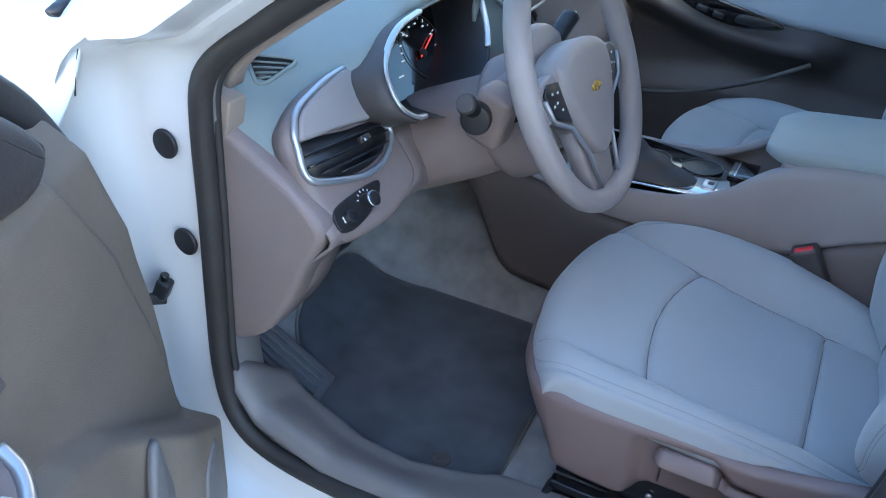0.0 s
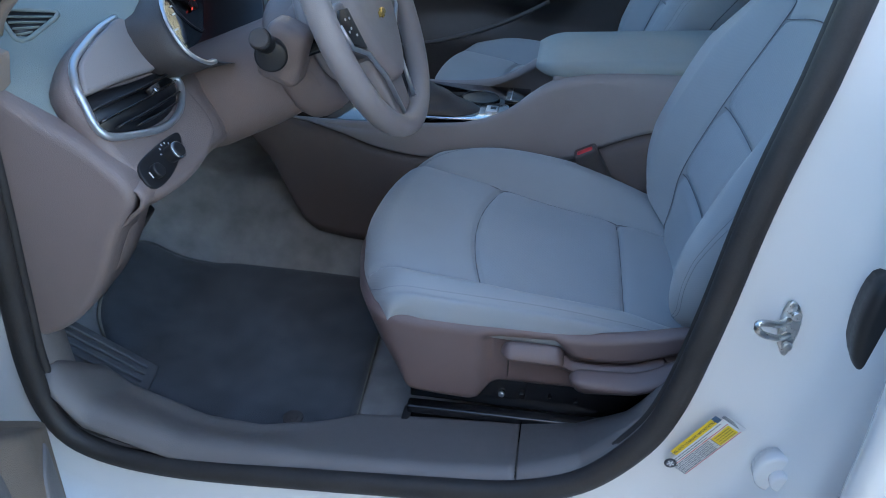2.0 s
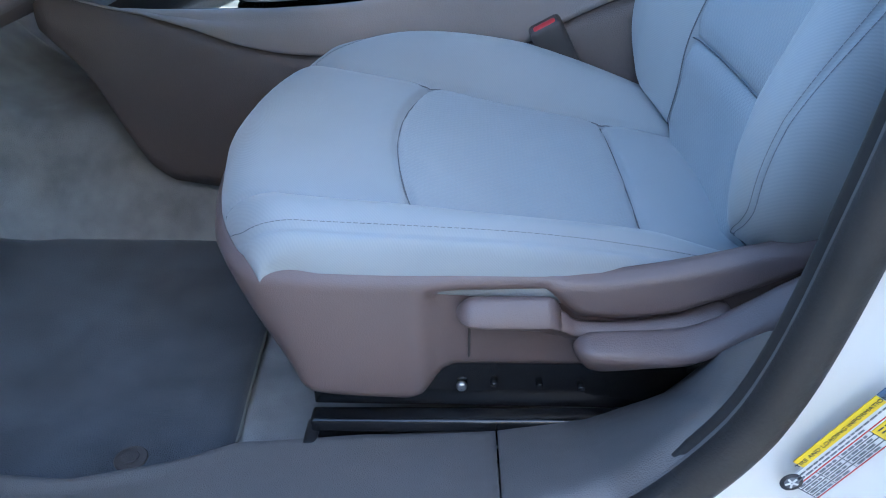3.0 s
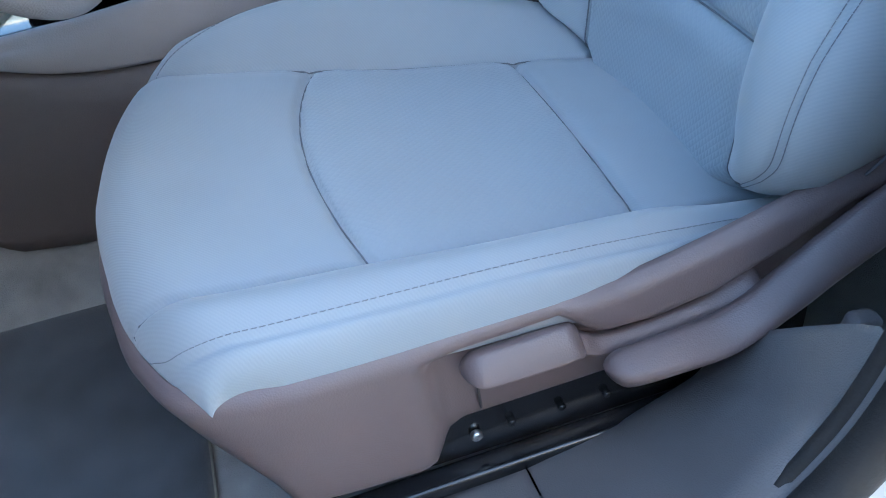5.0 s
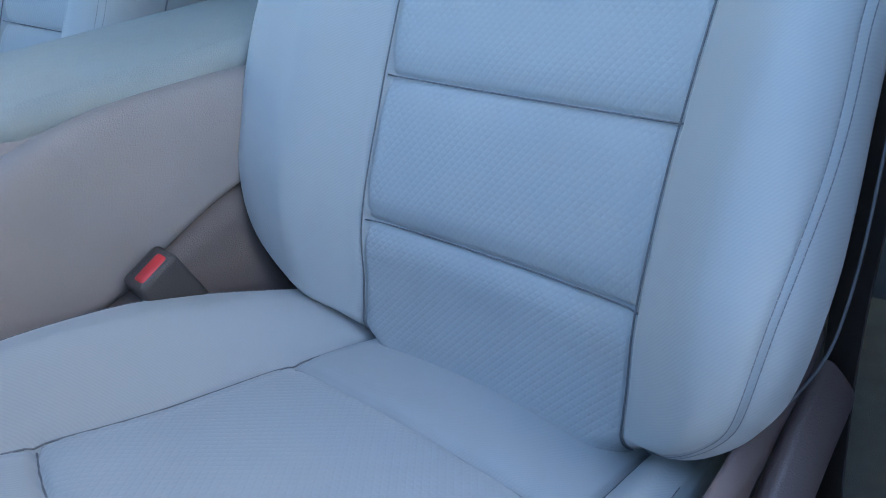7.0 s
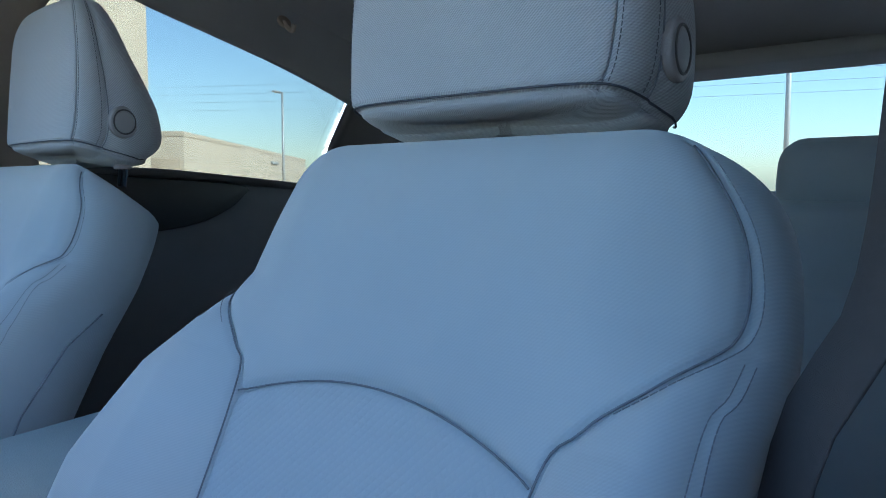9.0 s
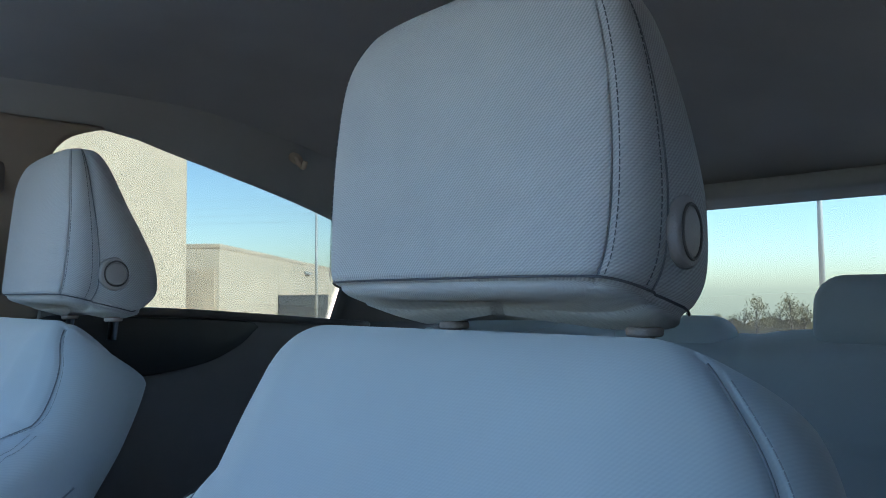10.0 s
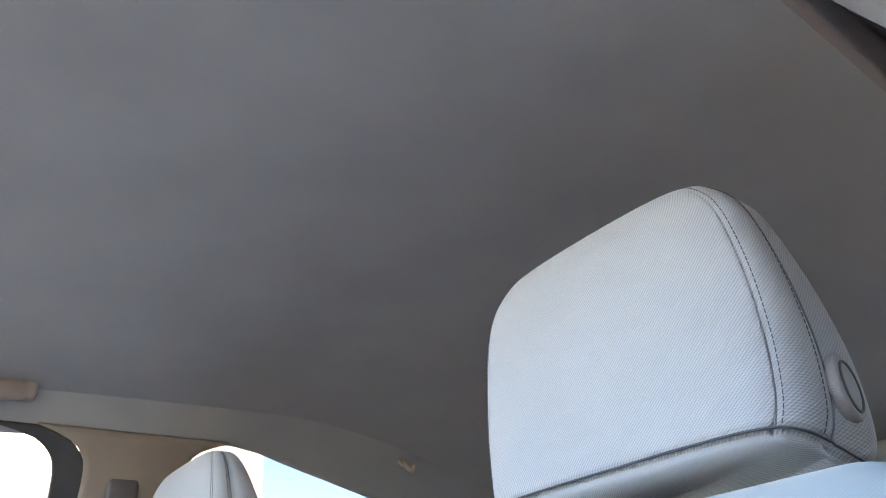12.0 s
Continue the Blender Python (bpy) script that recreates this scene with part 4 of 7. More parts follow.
link_mesh("seal_bulb", sweep("seal_bulb", seal_path, [(0.0 + 0.013 * math.cos(a), 0.014 * math.sin(a)) for a in np.linspace(0, 2 * np.pi, 14, endpoint=False)], closed=True, up=out3), RUBBER, seal)
link_mesh("seal_lip", sweep("seal_lip", loop_ring(np.full(len(LOOP), -0.005), -0.022), [(0.006 * math.cos(a), 0.007 * math.sin(a)) for a in np.linspace(0, 2 * np.pi, 12, endpoint=False)], closed=True, up=out3), RUBBER, seal)

deep = np.clip((LOOP[:, 0] < -0.285) * (LOOP[:, 1] < 0.84), 0, 1) * 1.0
for _ in range(10):
    deep = (deep + np.roll(deep, 1) + np.roll(deep, -1)) / 3
deep = 0.20 + 0.80 * deep
jamb = [loop_ring(np.full(len(LOOP), o), dy * deep - 0.012 * (1 - deep)) for o, dy in ((-0.004, -0.012), (-0.010, -0.030), (-0.008, -0.050), (0.0, -0.080), (0.03, -0.11))]
link_mesh("jamb_lining", grid_mesh("jamb_lining", np.array(jamb), close_v=True), SILLTRIM, seal, "grey lining inside the opening")

# rubber plugs and bolts on the hinge pillar
for cx, cz in ((-0.353, 0.834), (-0.344, 0.705)):
    part("access_plug", disc(0.0185, 0.006, 0.0025, 40, pose(cx, -float(side_y(cz)) - 0.008, cz, 90, 0, 0)), BLACK, car_body, "black rubber plug")
chk = thing("door_check_strap", "black door check arm bolted to the hinge pillar", "door check")
part("bracket", rbox((0.020, 0.020, 0.030), 0.005, pose(-0.386, -0.742, 0.628, 0, 25, 20)), BLACK, chk)
part("arm", rbox((0.060, 0.010, 0.016), 0.003, pose(-0.400, -0.765, 0.618, 0, 12, 58)), BLACK, chk)
part("bolt", disc(0.006, 0.024, 0.002, 12, pose(-0.384, -0.742, 0.640, 0, 25, 20)), STEELBLACK, chk)

# front wing, bonnet, cowl
def wing_mesh():
    xs = np.linspace(-0.392, -1.35, 40)
    rows = []
    for x in xs:
        k = (-0.375 - x) / 0.975
        top = 1.005 - 0.10 * k - 0.05 * k * k
        pr = curve_points([(-0.83, 0.45), (-0.865, 0.62), (-0.868, 0.78), (-0.840, 0.86), (-0.800, 0.915 - 0.05 * k), (-0.778, top - 0.045), (-0.740, top - 0.014), (-0.705, top - 0.010), (-0.688, top - 0.022)], 36)
        rows.append(np.stack([x - 0.05 * smoothstep(0.90, 0.60, pr[:, 1]) * (1 - k) - 0.05 * smoothstep(-0.76, -0.66, pr[:, 0]) * (1 - k), pr[:, 0], pr[:, 1]], 1))
    return grid_mesh("front_wing", np.array(rows))


link_mesh("front_wing", thick(wing_mesh(), 0.004), PAINT, car_body)


def bonnet_mesh():
    ys = np.linspace(-0.66, 0.66, 40)
    rows = []
    for y in ys:
        e = abs(y) / 0.61
        xb = -0.68 + 0.12 * e**2
        xs = np.linspace(xb, -1.45, 30)
        k = (xs + 0.6) / -0.85
        rows.append(np.stack([xs, np.full(30, y), 1.035 - 0.035 * e**2 - 0.10 * np.clip(k, 0, 2) - 0.05 * k**2], 1))
    return grid_mesh("bonnet", np.array(rows), flip=True)


link_mesh("bonnet", thick(bonnet_mesh(), 0.006), PAINT, car_body)


def windscreen_point(y, k, inset=0.0):
    """k: 0 at the base, 1 at the roof."""
    e = abs(y) / 0.66
    base = np.array([-0.56 + 0.20 * e**2, y, 0.975])
    top = np.array([0.22 + 0.05 * e**2, y * 0.82, 1.425 - 0.07 * e**2])
    p = base * (1 - k) + top * k
    p[0] -= 0.03 * math.sin(math.pi * k)
    return p


wsm = grid_mesh("windscreen", np.array([[windscreen_point(y, k) for k in np.linspace(0, 1, 16)] for y in np.linspace(-0.66, 0.66, 30)]))
link_mesh("windscreen", wsm, GLASS_CLEAR, car_body, "clear laminated windscreen")
cowl = link_mesh("cowl_panel", grid_mesh("cowl_panel", np.array([[(xb, y, z) for xb, z in ((-0.72 + 0.14 * (abs(y) / 0.66) ** 2, 0.985), (-0.64 + 0.16 * (abs(y) / 0.66) ** 2, 0.955), (-0.54 + 0.20 * (abs(y) / 0.66) ** 2, 0.965))] for y in np.linspace(-0.70, 0.70, 24)])), DARK, car_body, "grey plastic cowl")

# roof skin and headliner
def roof_mesh(name, lift, x0, x1, half):
    rows = []
    for x in np.linspace(x0, x1, 40):
        row = []
        for s in np.linspace(-1, 1, 40):
            k = (x - 0.2) / 1.6
            zc = 1.415 + 0.025 * math.sin(math.pi * min(1, max(0, k * 0.8 + 0.12))) - 0.28 * max(0.0, k - 0.45) ** 1.4
            hw = half - 0.06 * max(0.0, k - 0.5)
            row.append((x, s * hw, zc + lift - 0.085 * abs(s) ** 3.2))
        rows.append(row)
    return grid_mesh(name, np.array(rows))


link_mesh("roof_panel", roof_mesh("roof_panel", 0.065, 0.18, 2.0, 0.62), PAINT, car_body)
headliner = link_mesh("ceiling", roof_mesh("ceiling", 0.0, 0.15, 1.95, 0.60), HEADLINER)
tagged(headliner, "warm grey cloth headliner under the roof", "headliner", kind="structure")

# floor, tunnel, toe board: one carpet
def floor_mesh():
    rows = []
    for y in np.linspace(-0.66, 0.66, 90):
        row = []
        tun = 0.17 * (1 - smoothstep(0.10, 0.19, abs(y)))
        for x in np.linspace(-0.75, 1.30, 90):
            z = 0.322 + 0.30 * float(smoothstep(-0.33, -0.70, x)) + tun + 0.02 * float(smoothstep(0.05, 0.3, x))
            z += 0.045 * float(smoothstep(0.60, 0.66, abs(y)))
            row.append((x, y, z))
        rows.append(row)
    return grid_mesh("floor", np.array(rows), flip=True)


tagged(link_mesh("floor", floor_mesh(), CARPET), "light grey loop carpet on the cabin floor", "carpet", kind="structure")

# sill trim inside the opening
def sill_mesh(x0, x1, name):
    rows = []
    for x in np.linspace(x0, x1, 60):
        zs = float(np.interp(x, [-0.33, -0.28, -0.16, 0.02, 0.188, 0.275, 0.35, 0.41, 0.45], [0.50, 0.425, 0.388, 0.390, 0.402, 0.414, 0.445, 0.507, 0.60]))
        lift = max(0.0, zs - 0.40)
        inner = float(np.interp(x, [-0.33, -0.20, -0.08, 0.0, 0.05, 0.46], [0.585, 0.612, 0.620, 0.60, 0.578, 0.565]))
        pr = curve_points([(-0.716, zs - 0.004), (-0.700, zs + 0.014), (-0.68, zs + 0.010), (-inner - 0.03, zs - 0.012 - 0.42 * lift), (-inner - 0.006, zs - 0.018 - 0.62 * lift), (-inner, zs - 0.035 - 0.72 * lift), (-inner + 0.004, 0.325)], 26)
        rows.append(np.stack([np.full(26, x), pr[:, 0], pr[:, 1]], 1))
    return thick(grid_mesh(name, np.array(rows)), 0.003)


sill = thing("sill_trim", "grey plastic scuff plate along the door sill, in two pieces", "sill trim")
link_mesh("front_plate", sill_mesh(-0.318, 0.274, "front_plate"), SILLTRIM, sill)
link_mesh("rear_plate", sill_mesh(0.276, 0.435, "rear_plate"), SILLTRIM, sill)

# passenger side: inner wall with window openings, doors' panels
def wall_strip(name, bottom, top, y_of, mat, parent, n=40, t=0.02, label=""):
    """An upright strip between two lines given as (x, z) points, y by height."""
    b, c = curve_points(bottom, n), curve_points(top, n)
    rows = []
    for k in np.linspace(0, 1, 14):
        p = b * (1 - k) + c * k
        rows.append(np.stack([p[:, 0], y_of(p[:, 1]), p[:, 1]], 1))
    return link_mesh(name, thick(grid_mesh(name, np.array(rows)), t), mat, parent, label)


far = thing("far_side_body", "passenger side of the cabin with pillar trims and glass", "car body")
BELT_Z = 1.042
wall_strip("front_glass", [(-0.30, BELT_Z), (0.53, BELT_Z)], [(-0.12, 1.16), (0.22, 1.345), (0.53, 1.365)], lambda z: side_y(z), GLASS_CLEAR, far, t=0.004, label="clear side glass")
wall_strip("rear_glass", [(0.74, BELT_Z), (1.36, 0.985)], [(0.74, 1.37), (1.10, 1.345), (1.42, 1.295)], lambda z: side_y(z), GLASS_TINT, far, t=0.004, label="tinted side glass")
wall_strip("pillar_trim", [(0.44, 0.40), (0.74, 0.40)], [(0.46, BELT_Z), (0.75, BELT_Z)], lambda z: side_y(z) - 0.03, DARK, far)
def flared(name, zs, left, right, y_of, mat, t=0.012, label=""):
    """An upright strip whose front and rear edges are curves of the height."""
    rows = []
    for z in np.linspace(zs[0], zs[-1], 40):
        x = np.linspace(float(spline(z, zs, left)), float(spline(z, zs, right)), 14)
        rows.append(np.stack([x, np.full(14, y_of(z)), np.full(14, z)], 1))
    return link_mesh(name, thick(grid_mesh(name, np.array(rows)), t), mat, far, label)


PZ = [1.03, 1.15, 1.24, 1.28, 1.30, 1.318, 1.332]
flared("upper_pillar_trim", PZ, [0.600, 0.600, 0.600, 0.597, 0.588, 0.565, 0.52], [0.765, 0.752, 0.744, 0.744, 0.752, 0.772, 0.815], lambda z: float(side_y(z)) - 0.034, DOORDARK, label="tan plastic pillar trim")
flared("window_seal", PZ, [0.560, 0.560, 0.560, 0.555, 0.543, 0.515, 0.45], [0.602, 0.602, 0.602, 0.599, 0.590, 0.567, 0.522], lambda z: float(side_y(z)) - 0.028, RUBBER)
wall_strip("roof_side_trim", [(-0.1, 1.13), (0.30, 1.295), (0.50, 1.322), (0.80, 1.334), (0.95, 1.308), (1.06, 1.284), (1.18, 1.256), (1.29, 1.226), (1.42, 1.185), (1.7, 1.08)], [(-0.12, 1.20), (0.28, 1.39), (0.50, 1.42), (0.74, 1.42), (1.05, 1.40), (1.3, 1.37), (1.5, 1.34), (1.8, 1.26)], lambda z: side_y(z) - 0.02, HEADLINER, far)
wall_strip("quarter_lining", [(1.40, 0.50), (2.1, 0.50)], [(1.40, 1.005), (2.1, 0.99)], lambda z: side_y(z) - 0.035, DARK, far)
wall_strip("quarter_trim", [(1.36, 0.985), (2.0, 0.97)], [(1.42, 1.28), (2.0, 1.30)], lambda z: side_y(z) - 0.03, DARK, far)
wall_strip("front_pillar_trim", [(-0.45, 0.95), (-0.30, 1.0)], [(0.22, 1.40), (0.30, 1.34)], lambda z: side_y(z) - 0.02, TRIM, far)
wall_strip("outer_panel", [(-0.5, 0.25), (2.2, 0.25)], [(-0.5, 0.98), (2.2, 0.96)], lambda z: side_y(z) + 0.09, PAINT, far)
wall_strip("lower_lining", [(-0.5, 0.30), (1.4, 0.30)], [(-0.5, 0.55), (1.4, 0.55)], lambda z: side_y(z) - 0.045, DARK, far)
near = thing("near_side_trim", "driver side roof rail and pillar trims inside the cabin", "pillar trim")
wall_strip("roof_rail_trim", [(-0.10, 1.08), (0.15, 1.21), (0.33, 1.30), (0.50, 1.32), (0.80, 1.305), (1.2, 1.24), (1.7, 1.10)], [(-0.10, 1.16), (0.15, 1.30), (0.33, 1.345), (0.5, 1.362), (0.75, 1.354), (0.85, 1.342), (0.95, 1.325), (1.2, 1.275), (1.8, 1.15)], lambda z: -0.552 + 0.0 * np.asarray(z), KICK, near)
link_mesh("rail_seal", sweep("rail_seal", curve_points([(0.60, -0.585, 1.315), (0.80, -0.58, 1.335), (1.0, -0.585, 1.325), (1.25, -0.60, 1.28), (1.5, -0.63, 1.18)], 40), ring(0.016, 12)), KICK, near)
wall_strip("pillar_trim", [(0.49, 0.42), (0.68, 0.42)], [(0.53, 1.0), (0.68, 1.0)], lambda z: -side_y(z) + 0.04, DARK, near)
wall_strip("upper_pillar_trim", [(0.545, 1.0), (0.68, 1.0)], [(0.59, 1.31), (0.68, 1.32)], lambda z: -side_y(z) + 0.006, DOORDARK, near)
wall_strip("quarter_trim", [(1.36, 0.98), (2.0, 0.98)], [(1.42, 1.25), (2.0, 1.30)], lambda z: -side_y(z) + 0.03, DARK, near)
wall_strip("rear_outer_panel", [(1.45, 0.25), (2.3, 0.25)], [(1.45, 1.02), (2.3, 1.02)], lambda z: -side_y(z) - 0.09, PAINT, near)
# body closed off in front and behind
part("firewall", rbox((0.03, 1.36, 0.66), 0.005, pose(-0.72, 0, 0.63)), DARK, car_body)
part("underbody", rbox((3.2, 1.36, 0.03), 0.005, pose(0.6, 0, 0.27)), DARK, car_body)
part("parcel_shelf", rbox((0.55, 1.30, 0.03), 0.01, pose(1.93, 0, 0.93)), DARK, car_body, "dark parcel shelf")
part("boot_lid", rbox((0.75, 1.35, 0.10), 0.04, pose(2.60, 0, 0.845)), PAINT, car_body)
rg = grid_mesh("rear_glass", np.array([[(1.90 + 0.42 * k - 0.05 * (y / 0.6) ** 2, y * (1 - 0.06 * (1 - k)), 1.258 - 0.31 * k - 0.035 * (y / 0.6) ** 2 * (1 - k)) for k in np.linspace(0, 1, 12)] for y in np.linspace(-0.60, 0.60, 24)]))
link_mesh("rear_glass", rg, GLASS_REAR, car_body, "tinted rear window")
part("rear_header", rbox((0.10, 1.10, 0.035), 0.012, pose(1.86, 0, 1.262, 0, 8, 0)), HEADLINER, car_body)

# driver side front pillar trim, a pale strip along the inside of the seal
sel = [i for i in range(len(LOOP)) if LOOP[i, 1] > 0.90 and OUTN[i, 1] > 0.2 and LOOP[i, 0] < 0.40]
strip = loop_ring(np.full(len(LOOP), -0.010), -0.045)[sel]
strip = strip[np.argsort(strip[:, 0])]
link_mesh("front_pillar_trim", sweep("front_pillar_trim", strip, bar(0.010, 0.03, 0.4), up=(0, 1, 0.3)), TRIM, near, "pale beige pillar trim")

# dark joint between the front wing and the pillar's foot
link_mesh("panel_joint", sweep("panel_joint", curve_points([(-0.393, -0.802, 0.905), (-0.393, -0.797, 0.925), (-0.395, -0.780, 0.962), (-0.402, -0.757, 0.984), (-0.412, -0.730, 0.996)], 24), ring(0.0011, 8), up=(1, 0, 0)), RUBBER, car_body, "dark panel joint")

# ---- surroundings ----
def ground_z(r):
    """The lot falls away gently round the car, and less steeply beyond, down to the horizon."""
    r = np.asarray(r, float)
    return -0.052 * np.clip(r - 7.0, 0, 118) - 0.036 * np.clip(r - 125.0, 0, None)


rr = np.r_[0.01, np.linspace(1, 30, 30), np.linspace(34, 130, 25), 160, 220, 400, 800, 1500]
aa = np.linspace(0, 2 * np.pi, 73)[:-1]
gp = np.stack([rr[:, None] * np.cos(aa), rr[:, None] * np.sin(aa), np.repeat(ground_z(rr)[:, None], len(aa), 1)], -1)
tagged(link_mesh("ground", grid_mesh("ground", gp, close_v=True), CONCRETE), "pale concrete car park falling away to the horizon", "ground", kind="structure")
# unseen block added between sun and car, sized so its shadow covers the cabin
shade = thing("shade_block", "unseen tan stucco block added to shade the car", "building")
part("wall", rbox((6.2, 12, 9.9), 0.05, pose(2.9, -15.5, 3.55)), STUCCO_TAN, shade)
part("block_top", rbox((6.4, 12.4, 0.4), 0.05, pose(2.9, -15.5, 8.6)), STUCCO, shade)


def block(name, label, a, b, deep, high, mat):
    """A flat-roofed building whose front runs on the ground from a to b."""
    t = thing(name, label, "building")
    a, b = Vector((*a, 0)), Vector((*b, 0))
    u = (b - a).normalized()
    n = Vector((-u.y, u.x, 0))
    if n.y < 0:
        n = -n
    m = frame_of((a + b) / 2 + n * deep / 2 + Vector((0, 0, high / 2)), u, n)
    foot = 6.5
    part("wall", rbox(((b - a).length, deep, high + foot), 0.03, m @ pose(0, 0, -foot / 2)), mat, t)
    part("roof_edge", rbox(((b - a).length + 0.06, deep + 0.06, 0.30), 0.02, m @ pose(0, 0, high / 2 - 0.14)), mat, t)
    return t, m, (b - a).length


tall, tm_, tl_ = block("tall_building", "tall cream stucco building in the sun", (-10.0, 20.0), (9.6, 18.6), 14, 12, STUCCO)
low_b, lm_, ll_ = block("low_building", "low cream building with a dark roller door", (22.5, 41.2), (58.0, 77.5), 20, 4.1, STUCCO)
part("roller_door", rbox((26.0, 0.12, 4.0), 0.02, lm_ @ pose(-ll_ / 2 + 29.0, -10.02, -3.10)), DARK, low_b, "dark roller door")
# small grey sign high on the front wall
part("wall_sign", rbox((3.2, 0.2, 0.30), 0.03, lm_ @ pose(-ll_ / 2 + 29.0, -10.1, 1.0)), POLE, low_b)
part("side_door", rbox((0.16, 2.6, 5.2), 0.03, lm_ @ pose(-ll_ / 2 - 0.02, -8.45, -2.05)), STUCCO_TAN, low_b, "tan panelled side door")

# street lamp pole and overhead wires
ph = radians(19.2)
pl = thing("utility_pole", "slender pale utility pole with overhead wires", "pole")
pc = Vector((0.38 + 57 * math.cos(ph), -0.65 + 57 * math.sin(ph), 0))
part("mast", disc(0.20, 19, 0.0, 16, pose(pc.x, pc.y, 6.5), r2=0.15), POLE, pl)
for i in range(4):
    z = 9.6 - i * 0.75
    side_ = Vector((math.sin(ph), -math.cos(ph), 0))
    link_mesh("wire", sweep("wire", curve_points([pc + side_ * s + Vector((0, 0, z - 0.6 * (1 - (s / 45) ** 2) + 0.4)) for s in (-60, -30, 0, 30, 60)], 40), ring(0.010, 6)), BARK, pl)
pl2 = thing("street_lamp", "distant pale street lamp post", "street lamp")
h2 = radians(55.2)
p2 = Vector((0.38 + 60 * math.cos(h2), -0.65 + 60 * math.sin(h2), 0))
part("mast", disc(0.14, 11.0, 0.0, 12, pose(p2.x, p2.y, 2.5), r2=0.08), POLE, pl2)
part("lamp_head", rbox((1.2, 0.3, 0.15), 0.04, pose(p2.x - 0.5, p2.y, 8.0, 0, 0, 30)), POLE, pl2)


def tree(name, at, high, seed):
    """A broad winter tree: tapered trunk, forked limbs and many small clumps of dry leaves with gaps."""
    rnd = random.Random(seed)
    t = thing(name, "brownish green tree standing far behind the car", "tree", "far trees", at=at)
    link_mesh("trunk", sweep("trunk", [(0, 0, 0), (0.05, 0, high * 0.4), (0, 0.05, high * 0.8)], ring(0.16, 8), scale=[1, 0.6, 0.15], up=(1, 0, 0)), BARK, t)
    lobes = []
    for i in range(9):
        a, k = rnd.random() * 6.283, rnd.uniform(0.25, 0.85)
        r = high * 0.30 * math.sin(math.pi * min(1.0, k * 0.9 + 0.12)) * rnd.uniform(0.3, 1.0)
        top = Vector((r * math.cos(a), r * math.sin(a), high * k))
        lobes.append((top, high * rnd.uniform(0.13, 0.22)))
        link_mesh("limb", sweep("limb", [(0, 0, high * k * 0.55), tuple(top * 0.6 + Vector((0, 0, high * k * 0.3))), tuple(top + Vector((0, 0, high * 0.12)))], ring(0.05, 5), scale=[1, 0.7, 0.2], up=(1, 0.2, 0)), BARK, t)
    verts, faces = [], []
    for i in range(900):
        c0, rad = rnd.choice(lobes)
        d = Vector((rnd.gauss(0, 1), rnd.gauss(0, 1), rnd.gauss(0, 1.0))).normalized() * rad * rnd.random() ** 0.4
        c = c0 + d
        s = rnd.uniform(0.05, 0.13) * high / 5
        n0 = len(verts)
        for _ in range(3):
            verts.append(tuple(c + Vector((rnd.uniform(-s, s), rnd.uniform(-s, s), rnd.uniform(-s, s) * 1.3))))
        verts.append(tuple(c + Vector((0, 0, s))))
        faces += [(n0, n0 + 1, n0 + 2), (n0, n0 + 1, n0 + 3), (n0 + 1, n0 + 2, n0 + 3), (n0, n0 + 2, n0 + 3)]
    me = bpy.data.meshes.new("crown")
    me.from_pydata(verts, [], faces)
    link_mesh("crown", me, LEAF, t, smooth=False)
    return t


rt = random.Random(5)
for i, (deg, dist, high) in enumerate(((28.0, 120, 3.2), (26.9, 118, 3.0), (25.9, 121, 3.6), (25.0, 118, 3.4), (24.2, 119, 4.6), (23.4, 116, 6.1), (22.6, 122, 4.0), (21.9, 119, 4.4), (21.2, 116, 6.4), (20.4, 118, 5.6), (19.5, 121, 4.0), (18.4, 118, 4.4), (16.8, 120, 4.8), (14.6, 119, 4.2))):
    a = radians(deg)
    tree("tree", (0.38 + dist * math.cos(a), -0.65 + dist * math.sin(a), float(ground_z(dist))), high, i)
hedge_rows = []
for k in range(80):
    a = radians(8 + k * 0.35)
    hedge_rows.append([(0.4 + 118 * math.cos(a), -0.6 + 118 * math.sin(a), float(ground_z(118)) - 0.2 + z * (0.7 + 0.6 * rt.random())) for z in (0.0, 1.0, 1.8, 2.6)])
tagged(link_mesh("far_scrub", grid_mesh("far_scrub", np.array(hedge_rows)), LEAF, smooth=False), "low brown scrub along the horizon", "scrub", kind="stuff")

# ---- dashboard ----
dash = thing("dashboard", "two-tone grey soft dashboard with silver edged pods and round vents", "dashboard")


def dash_section(y):
    """Profile of the dashboard (x, z) at y, from the windscreen over the brow down to the knees."""
    e = abs(y) / 0.66
    brow = spline(y, [-0.70, -0.62, -0.55, -0.47, -0.37, -0.25, -0.1, 0.1, 0.7], [0.862, 0.876, 0.898, 0.919, 0.943, 0.947, 0.94, 0.93, 0.90])
    bx = spline(y, [-0.70, -0.62, -0.50, -0.37, -0.2, 0.0, 0.3, 0.7], [-0.225, -0.224, -0.222, -0.220, -0.224, -0.23, -0.235, -0.26])
    fx = -0.50 + 0.16 * e**2
    low = 0.675 + 0.01 * e
    return [(fx, 0.962 - 0.05 * e**2), ((fx + bx) / 2 - 0.03, 0.957 - 0.035 * e**2 + (brow - 0.93) * 0.4), (bx - 0.05, brow + 0.003), (bx - 0.008, brow - 0.004),
            (bx + 0.002, brow - 0.020), (bx + 0.006, brow - 0.05), (bx + 0.022, 0.80), (bx + 0.050, 0.745), (bx + 0.050, 0.715), (bx + 0.022, low + 0.012), (bx - 0.03, low - 0.02), (bx - 0.10, low - 0.06), (bx - 0.20, low - 0.085)]


